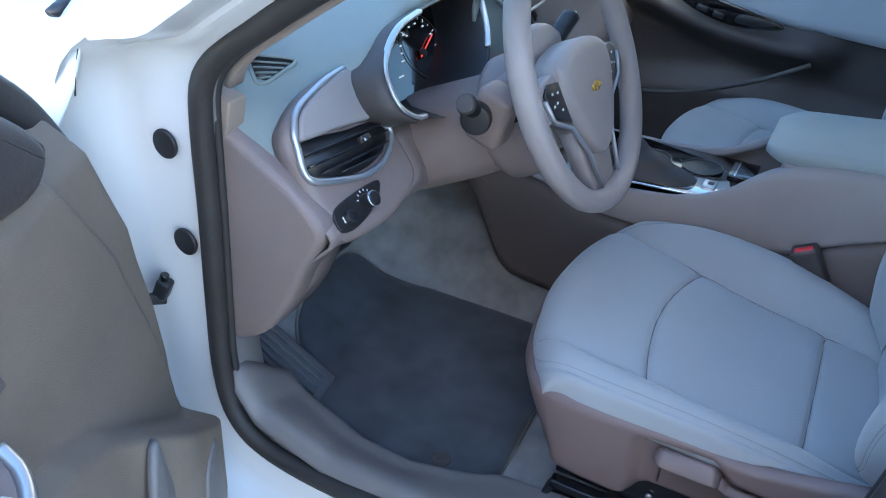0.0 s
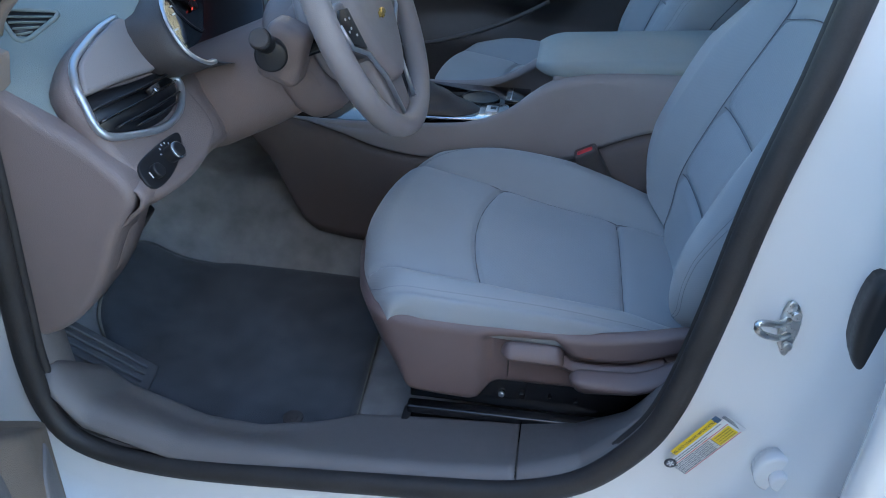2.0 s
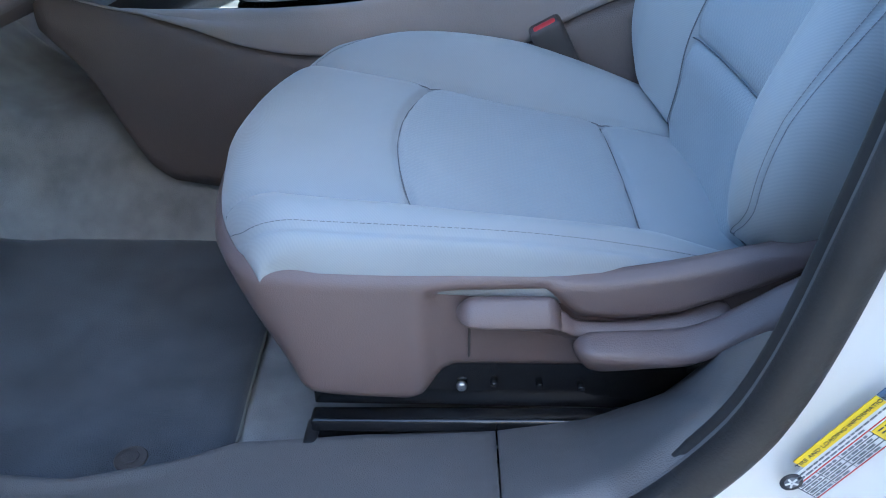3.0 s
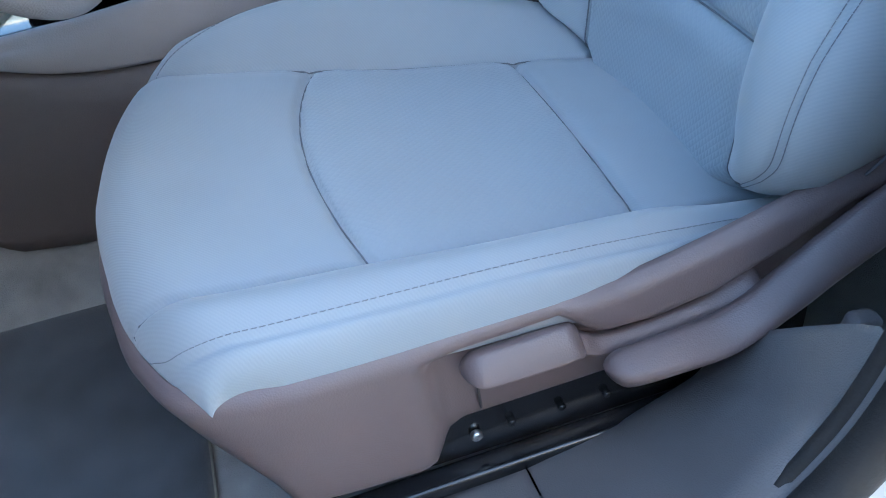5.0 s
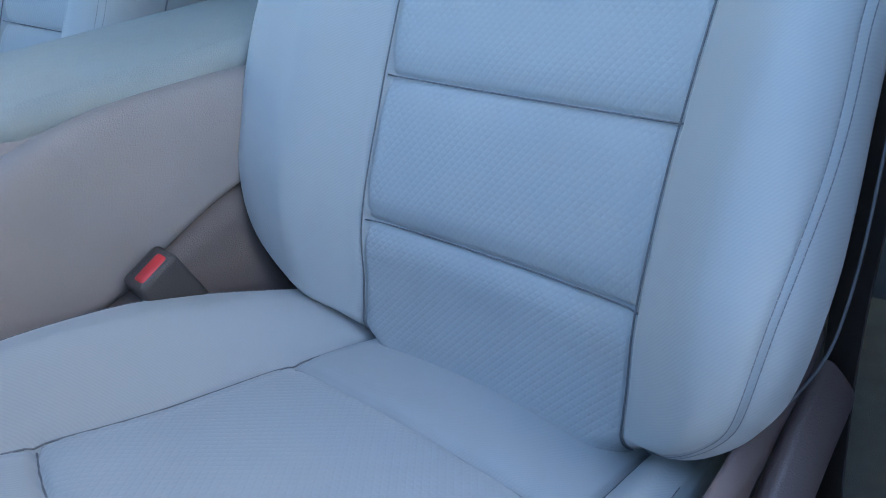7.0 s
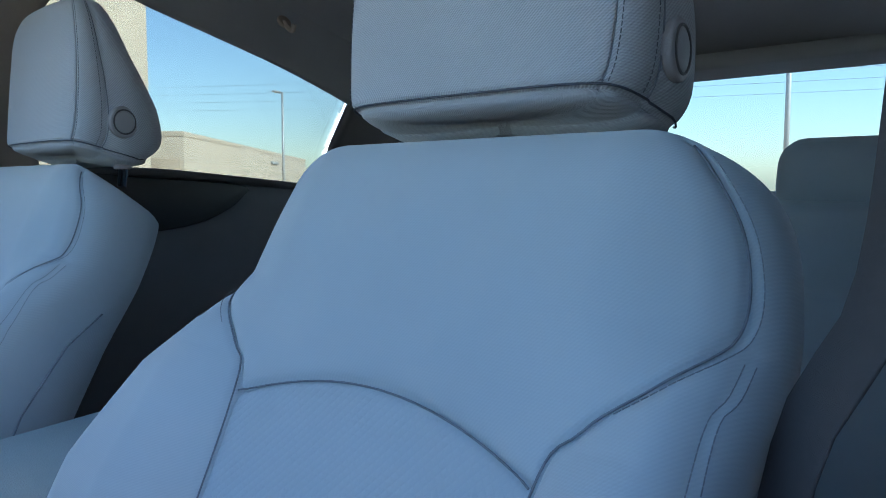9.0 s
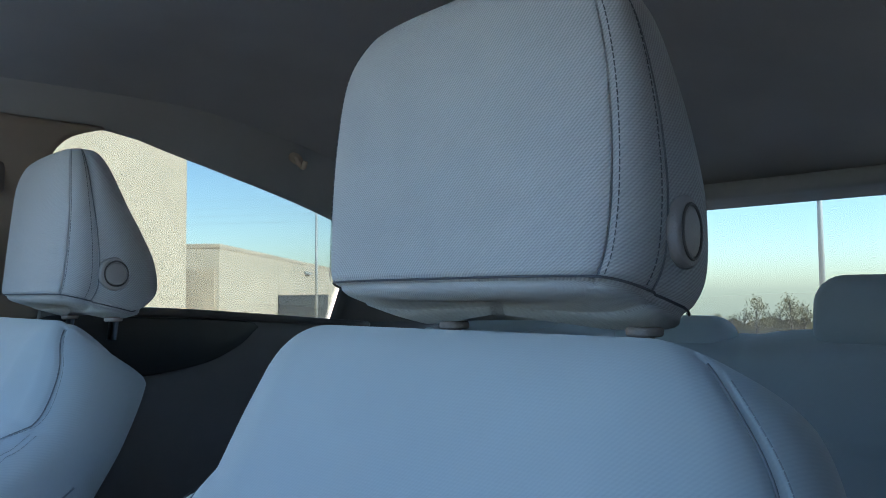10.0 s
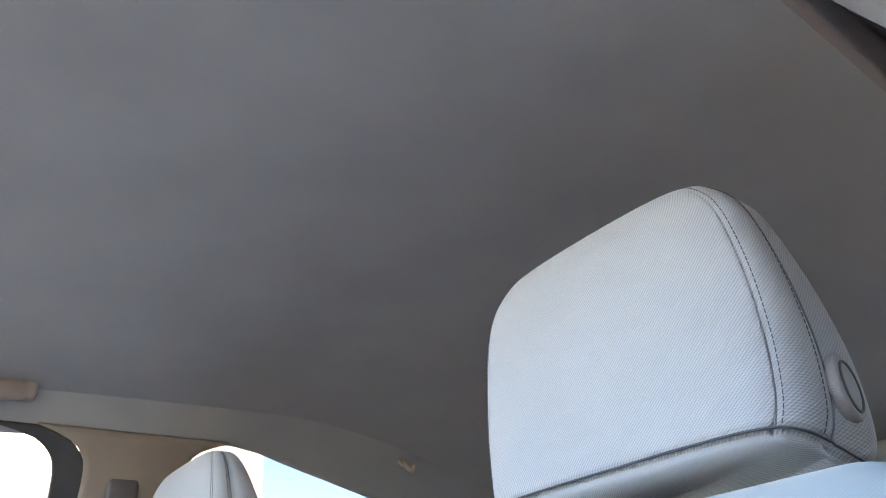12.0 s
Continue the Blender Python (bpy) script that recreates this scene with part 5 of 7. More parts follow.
drows = []
for y in np.linspace(-0.685, 0.685, 120):
    c = curve_points(dash_section(y), 70)
    drows.append(np.stack([c[:, 0], np.full(70, y), c[:, 1]], 1))
drows = np.array(drows)
# recess for the instruments
in_y = smoothstep(-0.535, -0.515, drows[..., 1]) * smoothstep(-0.19, -0.21, drows[..., 1])
brow_ = drows[..., 2][:, 14:].max(1)[:, None]
in_z = smoothstep(0.80, 0.825, drows[..., 2]) * smoothstep(0.010, 0.018, brow_ - drows[..., 2]) * (np.arange(drows.shape[1])[None] > 20)
drows[..., 0] -= 0.13 * in_y * in_z
# the outer face follows the rake of the vent pod
face_ = -0.186 - 0.676 * (drows[..., 2] - 0.809) - 0.012
k_ = smoothstep(-0.44, -0.48, drows[..., 1]) * smoothstep(0.715, 0.745, drows[..., 2]) * smoothstep(0.90, 0.87, drows[..., 2]) * (np.arange(drows.shape[1])[None] > 22)
drows[..., 0] += np.clip(face_ - drows[..., 0], 0, 0.05) * k_
drows[..., 0] -= 0.05 * smoothstep(0.838, 0.815, drows[..., 2]) * (np.arange(drows.shape[1])[None] < 30) * smoothstep(-0.60, -0.64, drows[..., 1])
# the pad falls away towards the door, down to the end cap
slope = 0.902 - 0.7 * (drows[..., 0] + 0.329) + 0.5 * (drows[..., 1] + 0.602)
slope = np.maximum(slope + 0.010, 0.80) + 2.0 * np.clip(drows[..., 1] + 0.52, 0, None)
dz_ = drows[..., 2] - slope
drows[..., 2] -= np.where(np.arange(drows.shape[1])[None] < 30, 0.5 * (dz_ + np.sqrt(dz_**2 + 0.008**2)) - 0.002, 0)
cut = 27
link_mesh("upper_pad", thick(grid_mesh("upper_pad", drows[:, : cut + 1]), 0.004), PAD, dash, "soft grained upper pad")
low_me = thick(grid_mesh("lower_panel", drows[:, cut:]), 0.004)
insert_faces(low_me, lambda c: (c[:, 1] < -0.55) & (c[:, 2] > 0.797))          # the pad's cover reaches down beside the outer vent
link_mesh("lower_panel", low_me, [TAUPE, PAD], dash, "taupe plastic lower panel")

# end cap beside the door
cap_outline = [(-0.276, 0.845), (-0.245, 0.826), (-0.200, 0.798), (-0.162, 0.762), (-0.162, 0.735), (-0.190, 0.690), (-0.220, 0.630), (-0.262, 0.572), (-0.310, 0.542), (-0.370, 0.527), (-0.44, 0.52), (-0.46, 0.66), (-0.42, 0.84), (-0.36, 0.872), (-0.316, 0.868)]
cap_curve = curve_points(cap_outline, 90, closed=True)
part("end_cap", slab(cap_curve, 0.055, frame_of((0, -0.640, 0), (1, 0, 0), (0, 0, 1)), 0.012, 4), TAUPE, dash, "taupe plastic end cap")
part("knee_panel", slab([(p[0], p[1]) for p in curve_points([(-0.172, 0.735), (-0.188, 0.695), (-0.218, 0.633), (-0.264, 0.574), (-0.315, 0.545), (-0.40, 0.53), (-0.44, 0.62), (-0.30, 0.72)], 60, closed=True)], 0.05, frame_of((0, -0.615, 0), (1, 0, 0), (0, 0, 1)), 0.01, 3), TAUPE, dash)
part("pillar_block", rbox((0.036, 0.030, 0.046), 0.003, pose(-0.300, -0.680, 0.872, 0, 14, 0)), TRIM, dash, "beige plastic block at the pillar foot")


# demister vent: a three-cornered grille in the pad's end
tri = [Vector((-0.329, -0.602, 0.907)), Vector((-0.302, -0.618, 0.880)), Vector((-0.288, -0.560, 0.899))]
cen = (tri[0] + tri[1] + tri[2]) / 3
nrm = (tri[1] - tri[0]).cross(tri[2] - tri[0]).normalized()
if nrm.x < 0:
    nrm = -nrm
tm = frame_of(cen + nrm * 0.006, tri[2] - tri[0], tri[1] - tri[0])
if (tm.to_3x3() @ Vector((0, 0, 1))).dot(nrm) < 0:
    tm = frame_of(cen + nrm * 0.006, tri[2] - tri[0], tri[0] - tri[1])
loc = [tm.inverted() @ (p + nrm * 0.006) for p in tri]
side_vent = thing("demister_vent", "three-cornered dark demister grille in a pale frame", "air vent")
def rounded(pts, grow, n=40, r=0.25):
    c = np.mean(pts, 0)
    out = []
    k = len(pts)
    for i in range(k):
        a, b, d = np.array(pts[i - 1]), np.array(pts[i]), np.array(pts[(i + 1) % k])
        p0, p1 = b + (a - b) * r, b + (d - b) * r
        for t in np.linspace(0, 1, 8):
            out.append((1 - t) ** 2 * p0 + 2 * t * (1 - t) * b + t * t * p1)
    out = np.array(out)
    v = out - c
    return c + v * (1 + grow / np.linalg.norm(v, axis=1)[:, None])
tp = [(p.x, p.y) for p in loc]
part("backing", slab(rounded(tp, 0.002), 0.002, tm, 0), BLACK, side_vent)
rim_path = [tm @ Vector((p[0], p[1], 0.002)) for p in rounded(tp, 0.004)]
link_mesh("frame", sweep("frame", np.array(rim_path), ring(0.0028, 8), closed=True, up=tuple(nrm)), PAD, side_vent)
for i in range(4):
    k = 0.2 + 0.2 * i
    a, b = tri[0].lerp(tri[1], k), tri[2].lerp(tri[1], k * 0.85 + 0.02)
    link_mesh("slat", sweep("slat", [a + nrm * 0.009, b + nrm * 0.009], bar(0.0013, 0.004, 0.3), up=tuple(nrm)), PAD, side_vent)

# driver's outer pod: silver edged, a soft panel above, a vent below, on one raked face
pod = thing("outer_air_vent", "black slatted air vent in a satin silver surround", "air vent")
PM = frame_of((-0.186, -0.596, 0.809), (0.034, 1.0, 0.0), (-0.56, 0.0, 0.828))
if (PM.to_3x3() @ Vector((0, 0, 1))).x < 0:
    PM = frame_of((-0.186, -0.596, 0.809), (-0.034, -1.0, 0.0), (-0.56, 0.0, 0.828))
PI = PM.inverted()


def pod_at(y, z, lift=0.0):
    """A point of the raked face at y and height z."""
    x = -0.186 - ((y + 0.596) * -0.028 + (z - 0.809) * 0.56) / 0.828
    return np.array(Vector((x, y, z)) + Vector((0.828, -0.028, 0.56)) * lift)


def flat(y, z):
    q = PI @ Vector(pod_at(y, z))
    return (q.x, q.y)


PN = (0.828, -0.028, 0.56)
body_o = [flat(*p) for p in curve_points([(-0.671, 0.835), (-0.664, 0.856), (-0.645, 0.869), (-0.60, 0.887), (-0.53, 0.898), (-0.505, 0.890), (-0.497, 0.85), (-0.485, 0.80), (-0.49, 0.755), (-0.55, 0.735), (-0.62, 0.732), (-0.664, 0.742), (-0.676, 0.79)], 60, closed=True)]
part("pod_body", slab(body_o, 0.030, PM @ pose(0, 0, -0.034), 0.012, 4), TAUPE, dash)
edge = curve_points([pod_at(-0.527, 0.893), pod_at(-0.565, 0.889), pod_at(-0.600, 0.882), pod_at(-0.636, 0.872), pod_at(-0.656, 0.855), pod_at(-0.666, 0.835), pod_at(-0.674, 0.816), pod_at(-0.668, 0.805), pod_at(-0.645, 0.797), pod_at(-0.588, 0.785), pod_at(-0.544, 0.788), pod_at(-0.512, 0.803), pod_at(-0.503, 0.815), pod_at(-0.514, 0.826)], 120)
link_mesh("surround", sweep("surround", edge, bar(0.008, 0.009, 0.45), up=PN), SATIN, pod, "satin silver surround")
pp = [flat(*p) for p in curve_points([(-0.528, 0.891), (-0.565, 0.886), (-0.60, 0.879), (-0.635, 0.868), (-0.654, 0.850), (-0.655, 0.843), (-0.60, 0.840), (-0.53, 0.834), (-0.506, 0.834), (-0.503, 0.852), (-0.512, 0.875)], 60, closed=True)]
part("panel", slab(pp, 0.010, PM @ pose(0, 0, -0.003), 0.004, 3), VINYL, pod, "pale grey soft panel")
cav = [flat(*p) for p in curve_points([(-0.657, 0.842), (-0.668, 0.820), (-0.660, 0.808), (-0.60, 0.792), (-0.548, 0.794), (-0.516, 0.808), (-0.514, 0.828), (-0.58, 0.835)], 50, closed=True)]
part("vent_cavity", slab(cav, 0.002, PM @ pose(0, 0, -0.0035), 0), BLACK, pod)
for i, (y0, z0, y1, z1) in enumerate(((-0.664, 0.830, -0.516, 0.824), (-0.666, 0.818, -0.514, 0.815), (-0.650, 0.807, -0.522, 0.804), (-0.620, 0.799, -0.540, 0.797))):
    link_mesh("slat", sweep("slat", curve_points([pod_at(y0, z0, 0.0), pod_at((y0 + y1) / 2, (z0 + z1) / 2 - 0.001, 0.003), pod_at(y1, z1, 0.0)], 12), bar(0.0025, 0.012, 0.4), up=PN), GLOSSBLACK if i == 1 else BLACK, pod)
part("thumb_wheel", rbox((0.018, 0.008, 0.010), 0.002, PM @ pose(0, 0, 0) @ Matrix.Translation((*flat(-0.560, 0.819), 0.004))), DARK, pod)
part("tab", rbox((0.006, 0.005, 0.006), 0.0015, PM @ Matrix.Translation((*flat(-0.566, 0.817), 0.010))), CHROME, pod)

# light switch panel
sw = thing("light_switch", "black light switch panel with a chrome ringed turning knob", "switch")
so = [flat(*p) for p in curve_points([(-0.660, 0.770), (-0.668, 0.752), (-0.655, 0.744), (-0.628, 0.745), (-0.592, 0.754), (-0.568, 0.768), (-0.572, 0.775), (-0.62, 0.775)], 44, closed=True)]
part("plate", slab(so, 0.004, PM @ pose(0, 0, -0.005), 0.0015), BLACK, sw)


def sw_at(y, z, lift):
    return PM @ Matrix.Translation((*flat(y, z), lift))


part("knob", disc(0.0102, 0.016, 0.002, 32, sw_at(-0.606, 0.761, 0.005)), BLACK, sw)
part("knob_ring", disc(0.0105, 0.003, 0.001, 32, sw_at(-0.606, 0.761, 0.013)), CHROME, sw, "chrome ring")
part("knob_face", disc(0.0084, 0.004, 0.001, 32, sw_at(-0.606, 0.761, 0.0140)), BLACK, sw)
part("dimmer", disc(0.0085, 0.010, 0.002, 24, sw_at(-0.645, 0.757, 0.002)), BLACK, sw)
part("dimmer_mark", rbox((0.0015, 0.008, 0.001), 0.0003, sw_at(-0.655, 0.757, 0.0)), WHITEMARK, sw)
for a in range(5):
    th = radians(50 + 26 * a)
    part("symbol", rbox((0.0028, 0.0016, 0.001), 0.0003, sw_at(-0.606, 0.761, 0.0) @ pose(0.0150 * math.cos(th), 0.0150 * math.sin(th), 0.0, 0, 0, 50 + 26 * a)), WHITEMARK, sw)

# instrument cluster
cl = thing("instrument_cluster", "dark instrument cluster in a silver edged binnacle, red needle up", "gauge cluster")
def clus(y, z, depth=0.0):
    return np.array([-0.150 - 0.63 * (z - 0.835) - depth, y, z])
ring_pts = [clus(*p) for p in ((-0.475, 0.833), (-0.496, 0.837), (-0.519, 0.858), (-0.514, 0.893), (-0.486, 0.914), (-0.440, 0.932), (-0.380, 0.940), (-0.29, 0.945), (-0.222, 0.948), (-0.206, 0.938), (-0.214, 0.912), (-0.230, 0.888), (-0.250, 0.868), (-0.275, 0.850))]
for arc_ in (ring_pts[:7], ring_pts[8:13]):
    link_mesh("silver_edge", sweep("silver_edge", curve_points(arc_, 50), bar(0.006, 0.010, 0.45), up=(1, 0, 0)), SATIN, cl, "satin silver edge")
closed = curve_points(ring_pts + [clus(-0.33, 0.824), clus(-0.40, 0.818), clus(-0.445, 0.822)], 100, closed=True)
tube = np.array([closed + np.array([-dpt, 0, -0.10 * dpt]) - (closed - closed.mean(0)) * sh for dpt, sh in ((0.0, 0.0), (0.02, 0.02), (0.05, 0.05), (0.085, 0.10))])
link_mesh("binnacle", grid_mesh("binnacle", tube, close_v=True), BLACK, cl)
face = tube[-1]
fb = bmesh.new()
fb.faces.new([fb.verts.new(p) for p in face])
part("dial_face", fb, GLOSSBLACK, cl, smooth=False)
def about(g, back):
    g = g * ((1 - 0.6 * smoothstep(0.885, 0.925, closed[:, 2])) * (1 - smoothstep(-0.49, -0.44, closed[:, 1]) * smoothstep(0.875, 0.85, closed[:, 2])))[:, None]
    q = closed.mean(0) + (closed - closed.mean(0)) * (1 + g)
    return q + np.array([-back, 0, -0.25 * max(0.0, back)])
hood = np.array([about(0.0, 0.0), about(0.03, -0.003), about(0.07, 0.0), about(0.10, 0.015), about(0.13, 0.05), about(0.15, 0.09)])
link_mesh("hood", grid_mesh("hood", hood, close_v=True), DARK, cl, "dark binnacle hood")
fc = face.mean(0)
def on_dial(y, z, turn=0.0, proud=0.0015):
    """A place on the tilted dial face."""
    return Matrix.Translation((fc[0] - 0.63 * (z - fc[2]) + proud, y, z)) @ pose(0, 0, 0, 0, -32.2, 0) @ pose(0, 0, 0, turn, 0, 0)


dial_c = on_dial(-0.296, 0.866)
for a in range(15):
    th = radians(140 - a * 15)
    big = a % 2 == 0
    part("tick", rbox((0.001, 0.0009, 0.006 if big else 0.004), 0.0002, dial_c @ Matrix.Translation((0, 0.046 * math.cos(th), 0.046 * math.sin(th))) @ pose(0, 0, 0, math.degrees(th) - 90, 0, 0)), DIAL, cl)
    if big:
        part("figure", rbox((0.001, 0.0042, 0.0026), 0.0002, dial_c @ Matrix.Translation((0, 0.036 * math.cos(th), 0.036 * math.sin(th)))), DIAL, cl)
link_mesh("dial_ring", sweep("dial_ring", np.array([dial_c @ Vector((0.001, 0.052 * math.cos(t), 0.052 * math.sin(t))) for t in np.linspace(0, 2 * np.pi, 64, endpoint=False)]), ring(0.0008, 6), closed=True, up=(1, 0, 0)), DARK, cl, "thin ring round the dial")
part("needle", rbox((0.0014, 0.0016, 0.060), 0.0008, dial_c @ Matrix.Translation((0.004, 0.004, -0.002)) @ pose(0, 0, 0, -66, 0, 0)), NEEDLE, cl, "red needle")
part("needle_hub", disc(0.007, 0.006, 0.002, 24, dial_c @ pose(0.004, -0.012, -0.009, 0, 90, 0)), BLACK, cl)
for y, z, w in ((-0.330, 0.888, 0.010), (-0.348, 0.877, 0.012), (-0.355, 0.868, 0.007), (-0.361, 0.859, 0.011), (-0.379, 0.843, 0.013), (-0.386, 0.843, 0.004)):
    part("readout", rbox((0.001, 0.7 * w, 0.0022), 0.0002, on_dial(y, z)), DIAL, cl)

# steering column with stalks
col = thing("steering_column", "taupe plastic steering column shroud with two stalks", "steering column")
crow = []
for k, (x, zc, w, h) in enumerate(((-0.26, 0.735, 0.086, 0.070), (-0.20, 0.752, 0.084, 0.070), (-0.12, 0.788, 0.080, 0.068), (-0.06, 0.822, 0.078, 0.068), (-0.035, 0.838, 0.076, 0.070), (-0.030, 0.842, 0.068, 0.064))):
    sec = bar(2 * w, 2 * h, 0.42)
    crow.append([(x + 0.35 * (q[1]) * -1 * 0.6, -0.362 + q[0], zc + q[1]) for q in sec])
link_mesh("shroud", grid_mesh("shroud", np.array(crow), close_v=True), TAUPE, col)
CT = radians(22.5)
wn_ = Vector((math.cos(CT), 0, math.sin(CT)))
wc = Vector((0.018, -0.358, 0.892))
WM = frame_of(wc, (0, 1, 0), (-math.sin(CT), 0, math.cos(CT)))
part("collar", disc(0.084, 0.034, 0.012, 48, WM @ pose(0, -0.010, -0.054)), VINYL, col)
part("column_cover", disc(0.090, 0.060, 0.020, 56, WM @ pose(0, -0.040, -0.100), 0.080), TAUPE, col)
part("ignition_boss", rbox((0.055, 0.05, 0.075), 0.012, pose(-0.06, -0.452, 0.845, 0, 20, 0)), TAUPE, col)
sb = disc(0.020, 0.022, 0.004, 28, pose(-0.068, -0.487, 0.850, 90, 0, 20))
part("stalk_base", sb, BLACK, col)
st = link_mesh("stalk", sweep("stalk", curve_points([(-0.070, -0.47, 0.855), (-0.070, -0.497, 0.866), (-0.069, -0.515, 0.876)], 16), ring(0.0125, 20), scale=np.linspace(0.8, 1.08, 16)), BLACK, col, "black indicator stalk")
part("stalk_tip", disc(0.0125, 0.006, 0.003, 24, frame_of((-0.069, -0.517, 0.877), (1, 0, 0), (0, 0.45, 0.9))), DARK, st)
rs = link_mesh("wiper_stalk", sweep("wiper_stalk", curve_points([(-0.045, -0.32, 0.895), (-0.04, -0.295, 0.922), (-0.035, -0.272, 0.940)], 14), bar(0.026, 0.018, 0.45)), BLACK, col, "black wiper stalk")
for i in range(5):
    part("symbol", rbox((0.002, 0.003, 0.010), 0.0003, pose(-0.029, -0.292 + i * 0.005, 0.926 + 0.004 * i, 30, 0, 0)), WHITEMARK, rs)
part("cruise_box", rbox((0.03, 0.02, 0.042), 0.006, WM @ pose(-0.080, -0.020, -0.058, 0, 0, 0)), GLOSSBLACK, col)

# steering wheel
wheel = thing("steering_wheel", "grey three-spoke steering wheel with a gold emblem on its pad", "steering wheel")
RW = 0.171
ang_ = np.linspace(0, 2 * np.pi, 96, endpoint=False)
rimp = np.array([WM @ Vector((RW * math.sin(a), RW * math.cos(a), 0.0)) for a in ang_])
radial = np.array([(WM.to_3x3() @ Vector((math.sin(a), math.cos(a), 0))) for a in ang_])
link_mesh("rim", sweep("rim", rimp, [(0.0165 * math.cos(t), 0.0150 * math.sin(t)) for t in np.linspace(0, 2 * np.pi, 18, endpoint=False)], closed=True, up=radial), VINYL, wheel, "grey grained rim")
pad_o = curve_points([(-0.084, 0.006), (-0.064, 0.032), (0.0, 0.042), (0.064, 0.032), (0.084, 0.006), (0.074, -0.035), (0.044, -0.082), (0.014, -0.108), (-0.014, -0.108), (-0.044, -0.082), (-0.074, -0.035)], 66, closed=True)
pad_ = part("airbag_pad", slab(pad_o, 0.044, WM @ pose(0, 0, -0.030), 0.016, 6), VINYL, wheel, "grey soft airbag pad")
for sx in (-1, 1):
    o = [(sx * 0.050, 0.018), (sx * 0.095, 0.018), (sx * 0.160, 0.006), (sx * 0.160, -0.030), (sx * 0.11, -0.036), (sx * 0.060, -0.060)]
    part("spoke", slab(o, 0.018, WM @ pose(0, 0, -0.020), 0.005, 3), VINYL, wheel)
    k_ = part("switch_pod", slab([(sx * 0.084, 0.008), (sx * 0.112, 0.012), (sx * 0.128, 0.002), (sx * 0.116, -0.030), (sx * 0.072, -0.048)], 0.004, WM @ pose(0, 0, -0.001), 0.0015, 2), BLACK, wheel, "black button field")
    for qx, qy in ((0.095, -0.003), (0.110, -0.001), (0.102, -0.014), (0.092, -0.025), (0.112, -0.016)):
        part("mark", rbox((0.004, 0.003, 0.001), 0.0003, WM @ pose(sx * qx, qy, 0.0035)), WHITEMARK, k_)
    link_mesh("silver_strip", sweep("silver_strip", np.array([WM @ Vector((sx * px_, py_, 0.002)) for px_, py_ in ((0.132, -0.004), (0.120, -0.034), (0.076, -0.054), (0.046, -0.096), (0.034, -0.150))]), bar(0.005, 0.006, 0.4), up=tuple(wn_)), SATIN, wheel, "satin silver strip")
part("lower_spoke", slab([(-0.062, -0.040), (0.062, -0.040), (0.036, -0.165), (-0.036, -0.165)], 0.022, WM @ pose(0, 0, -0.028), 0.005, 3), VINYL, wheel)
em = join(slab([(-0.0145, -0.0035), (-0.0125, 0.0035), (0.0125, 0.0035), (0.0145, -0.0035)], 0.003, WM @ pose(0, -0.022, 0.0138), 0.0008, 2), slab([(-0.0055, -0.006), (-0.0035, 0.006), (0.0055, 0.006), (0.0035, -0.006)], 0.003, WM @ pose(0, -0.022, 0.0141), 0.0008, 2))
part("emblem", em, GOLD, pad_, "plain gold emblem")

# centre screen and stack
stack = thing("centre_display", "centre screen with a silver frame above the heater controls", "display")
SM = frame_of((-0.235, -0.02, 0.955), (0, 1, 0), (-0.25, 0, 1))
part("screen_housing", rbox((0.26, 0.15, 0.03), 0.014, SM @ pose(0, 0, -0.012)), DARK, stack)
part("screen", rbox((0.19, 0.108, 0.004), 0.002, SM @ pose(0, 0.008, 0.0045)), SCREEN, stack, "olive tinted glass screen")
link_mesh("screen_frame", sweep("screen_frame", np.array([SM @ Vector(p) for p in curve_points([(-0.128, -0.07, 0.004), (-0.132, 0.07, 0.004), (0.132, 0.07, 0.004), (0.128, -0.07, 0.004)], 60, closed=True)]), bar(0.006, 0.006, 0.4), closed=True, up=tuple(SM.to_3x3() @ Vector((0, 0, 1)))), SATIN, stack, "silver frame")
part("knob", disc(0.014, 0.018, 0.003, 28, SM @ pose(0.085, -0.062, 0.012)), BLACK, stack)
ctr = thing("centre_vent", "black slatted centre vent behind a curved silver strip", "air vent")
FM = frame_of((-0.212, 0, 0), (0, 1, 0), (0, 0, 1))
part("surround", slab(curve_points([(-0.226, 0.925), (-0.190, 0.934), (-0.156, 0.914), (-0.090, 0.876), (-0.022, 0.830), (-0.02, 0.780), (-0.160, 0.815), (-0.215, 0.870)], 60, closed=True), 0.006, FM, 0.002, 3), PAD, ctr, "pale dashboard trim")
arch = [(-0.204, -0.230, 0.932), (-0.202, -0.195, 0.938), (-0.202, -0.156, 0.917), (-0.202, -0.090, 0.880), (-0.202, -0.024, 0.833)]
link_mesh("silver_strip", sweep("silver_strip", curve_points(arch, 40), bar(0.007, 0.006, 0.4), up=(1, 0, 0)), SATIN, ctr, "satin silver strip")
for i in range(4):
    link_mesh("slat", sweep("slat", curve_points([(x - 0.010, y + 0.016 * (i + 1), z + 0.004 * (i + 1)) for x, y, z in arch[1:]], 24), bar(0.012, 0.004, 0.4), up=(1, 0, 0)), BLACK, ctr)
tag = thing("paper_tag", "small yellow and white paper tag on the dashboard", "tag")
part("strip", rbox((0.002, 0.018, 0.045), 0.0006, pose(-0.17, 0.075, 0.955, 0, 10, 20)), LABELWHITE, tag)
part("band", rbox((0.0025, 0.0184, 0.018), 0.0006, pose(-0.171, 0.075, 0.966, 0, 10, 20)), YELLOW, tag)

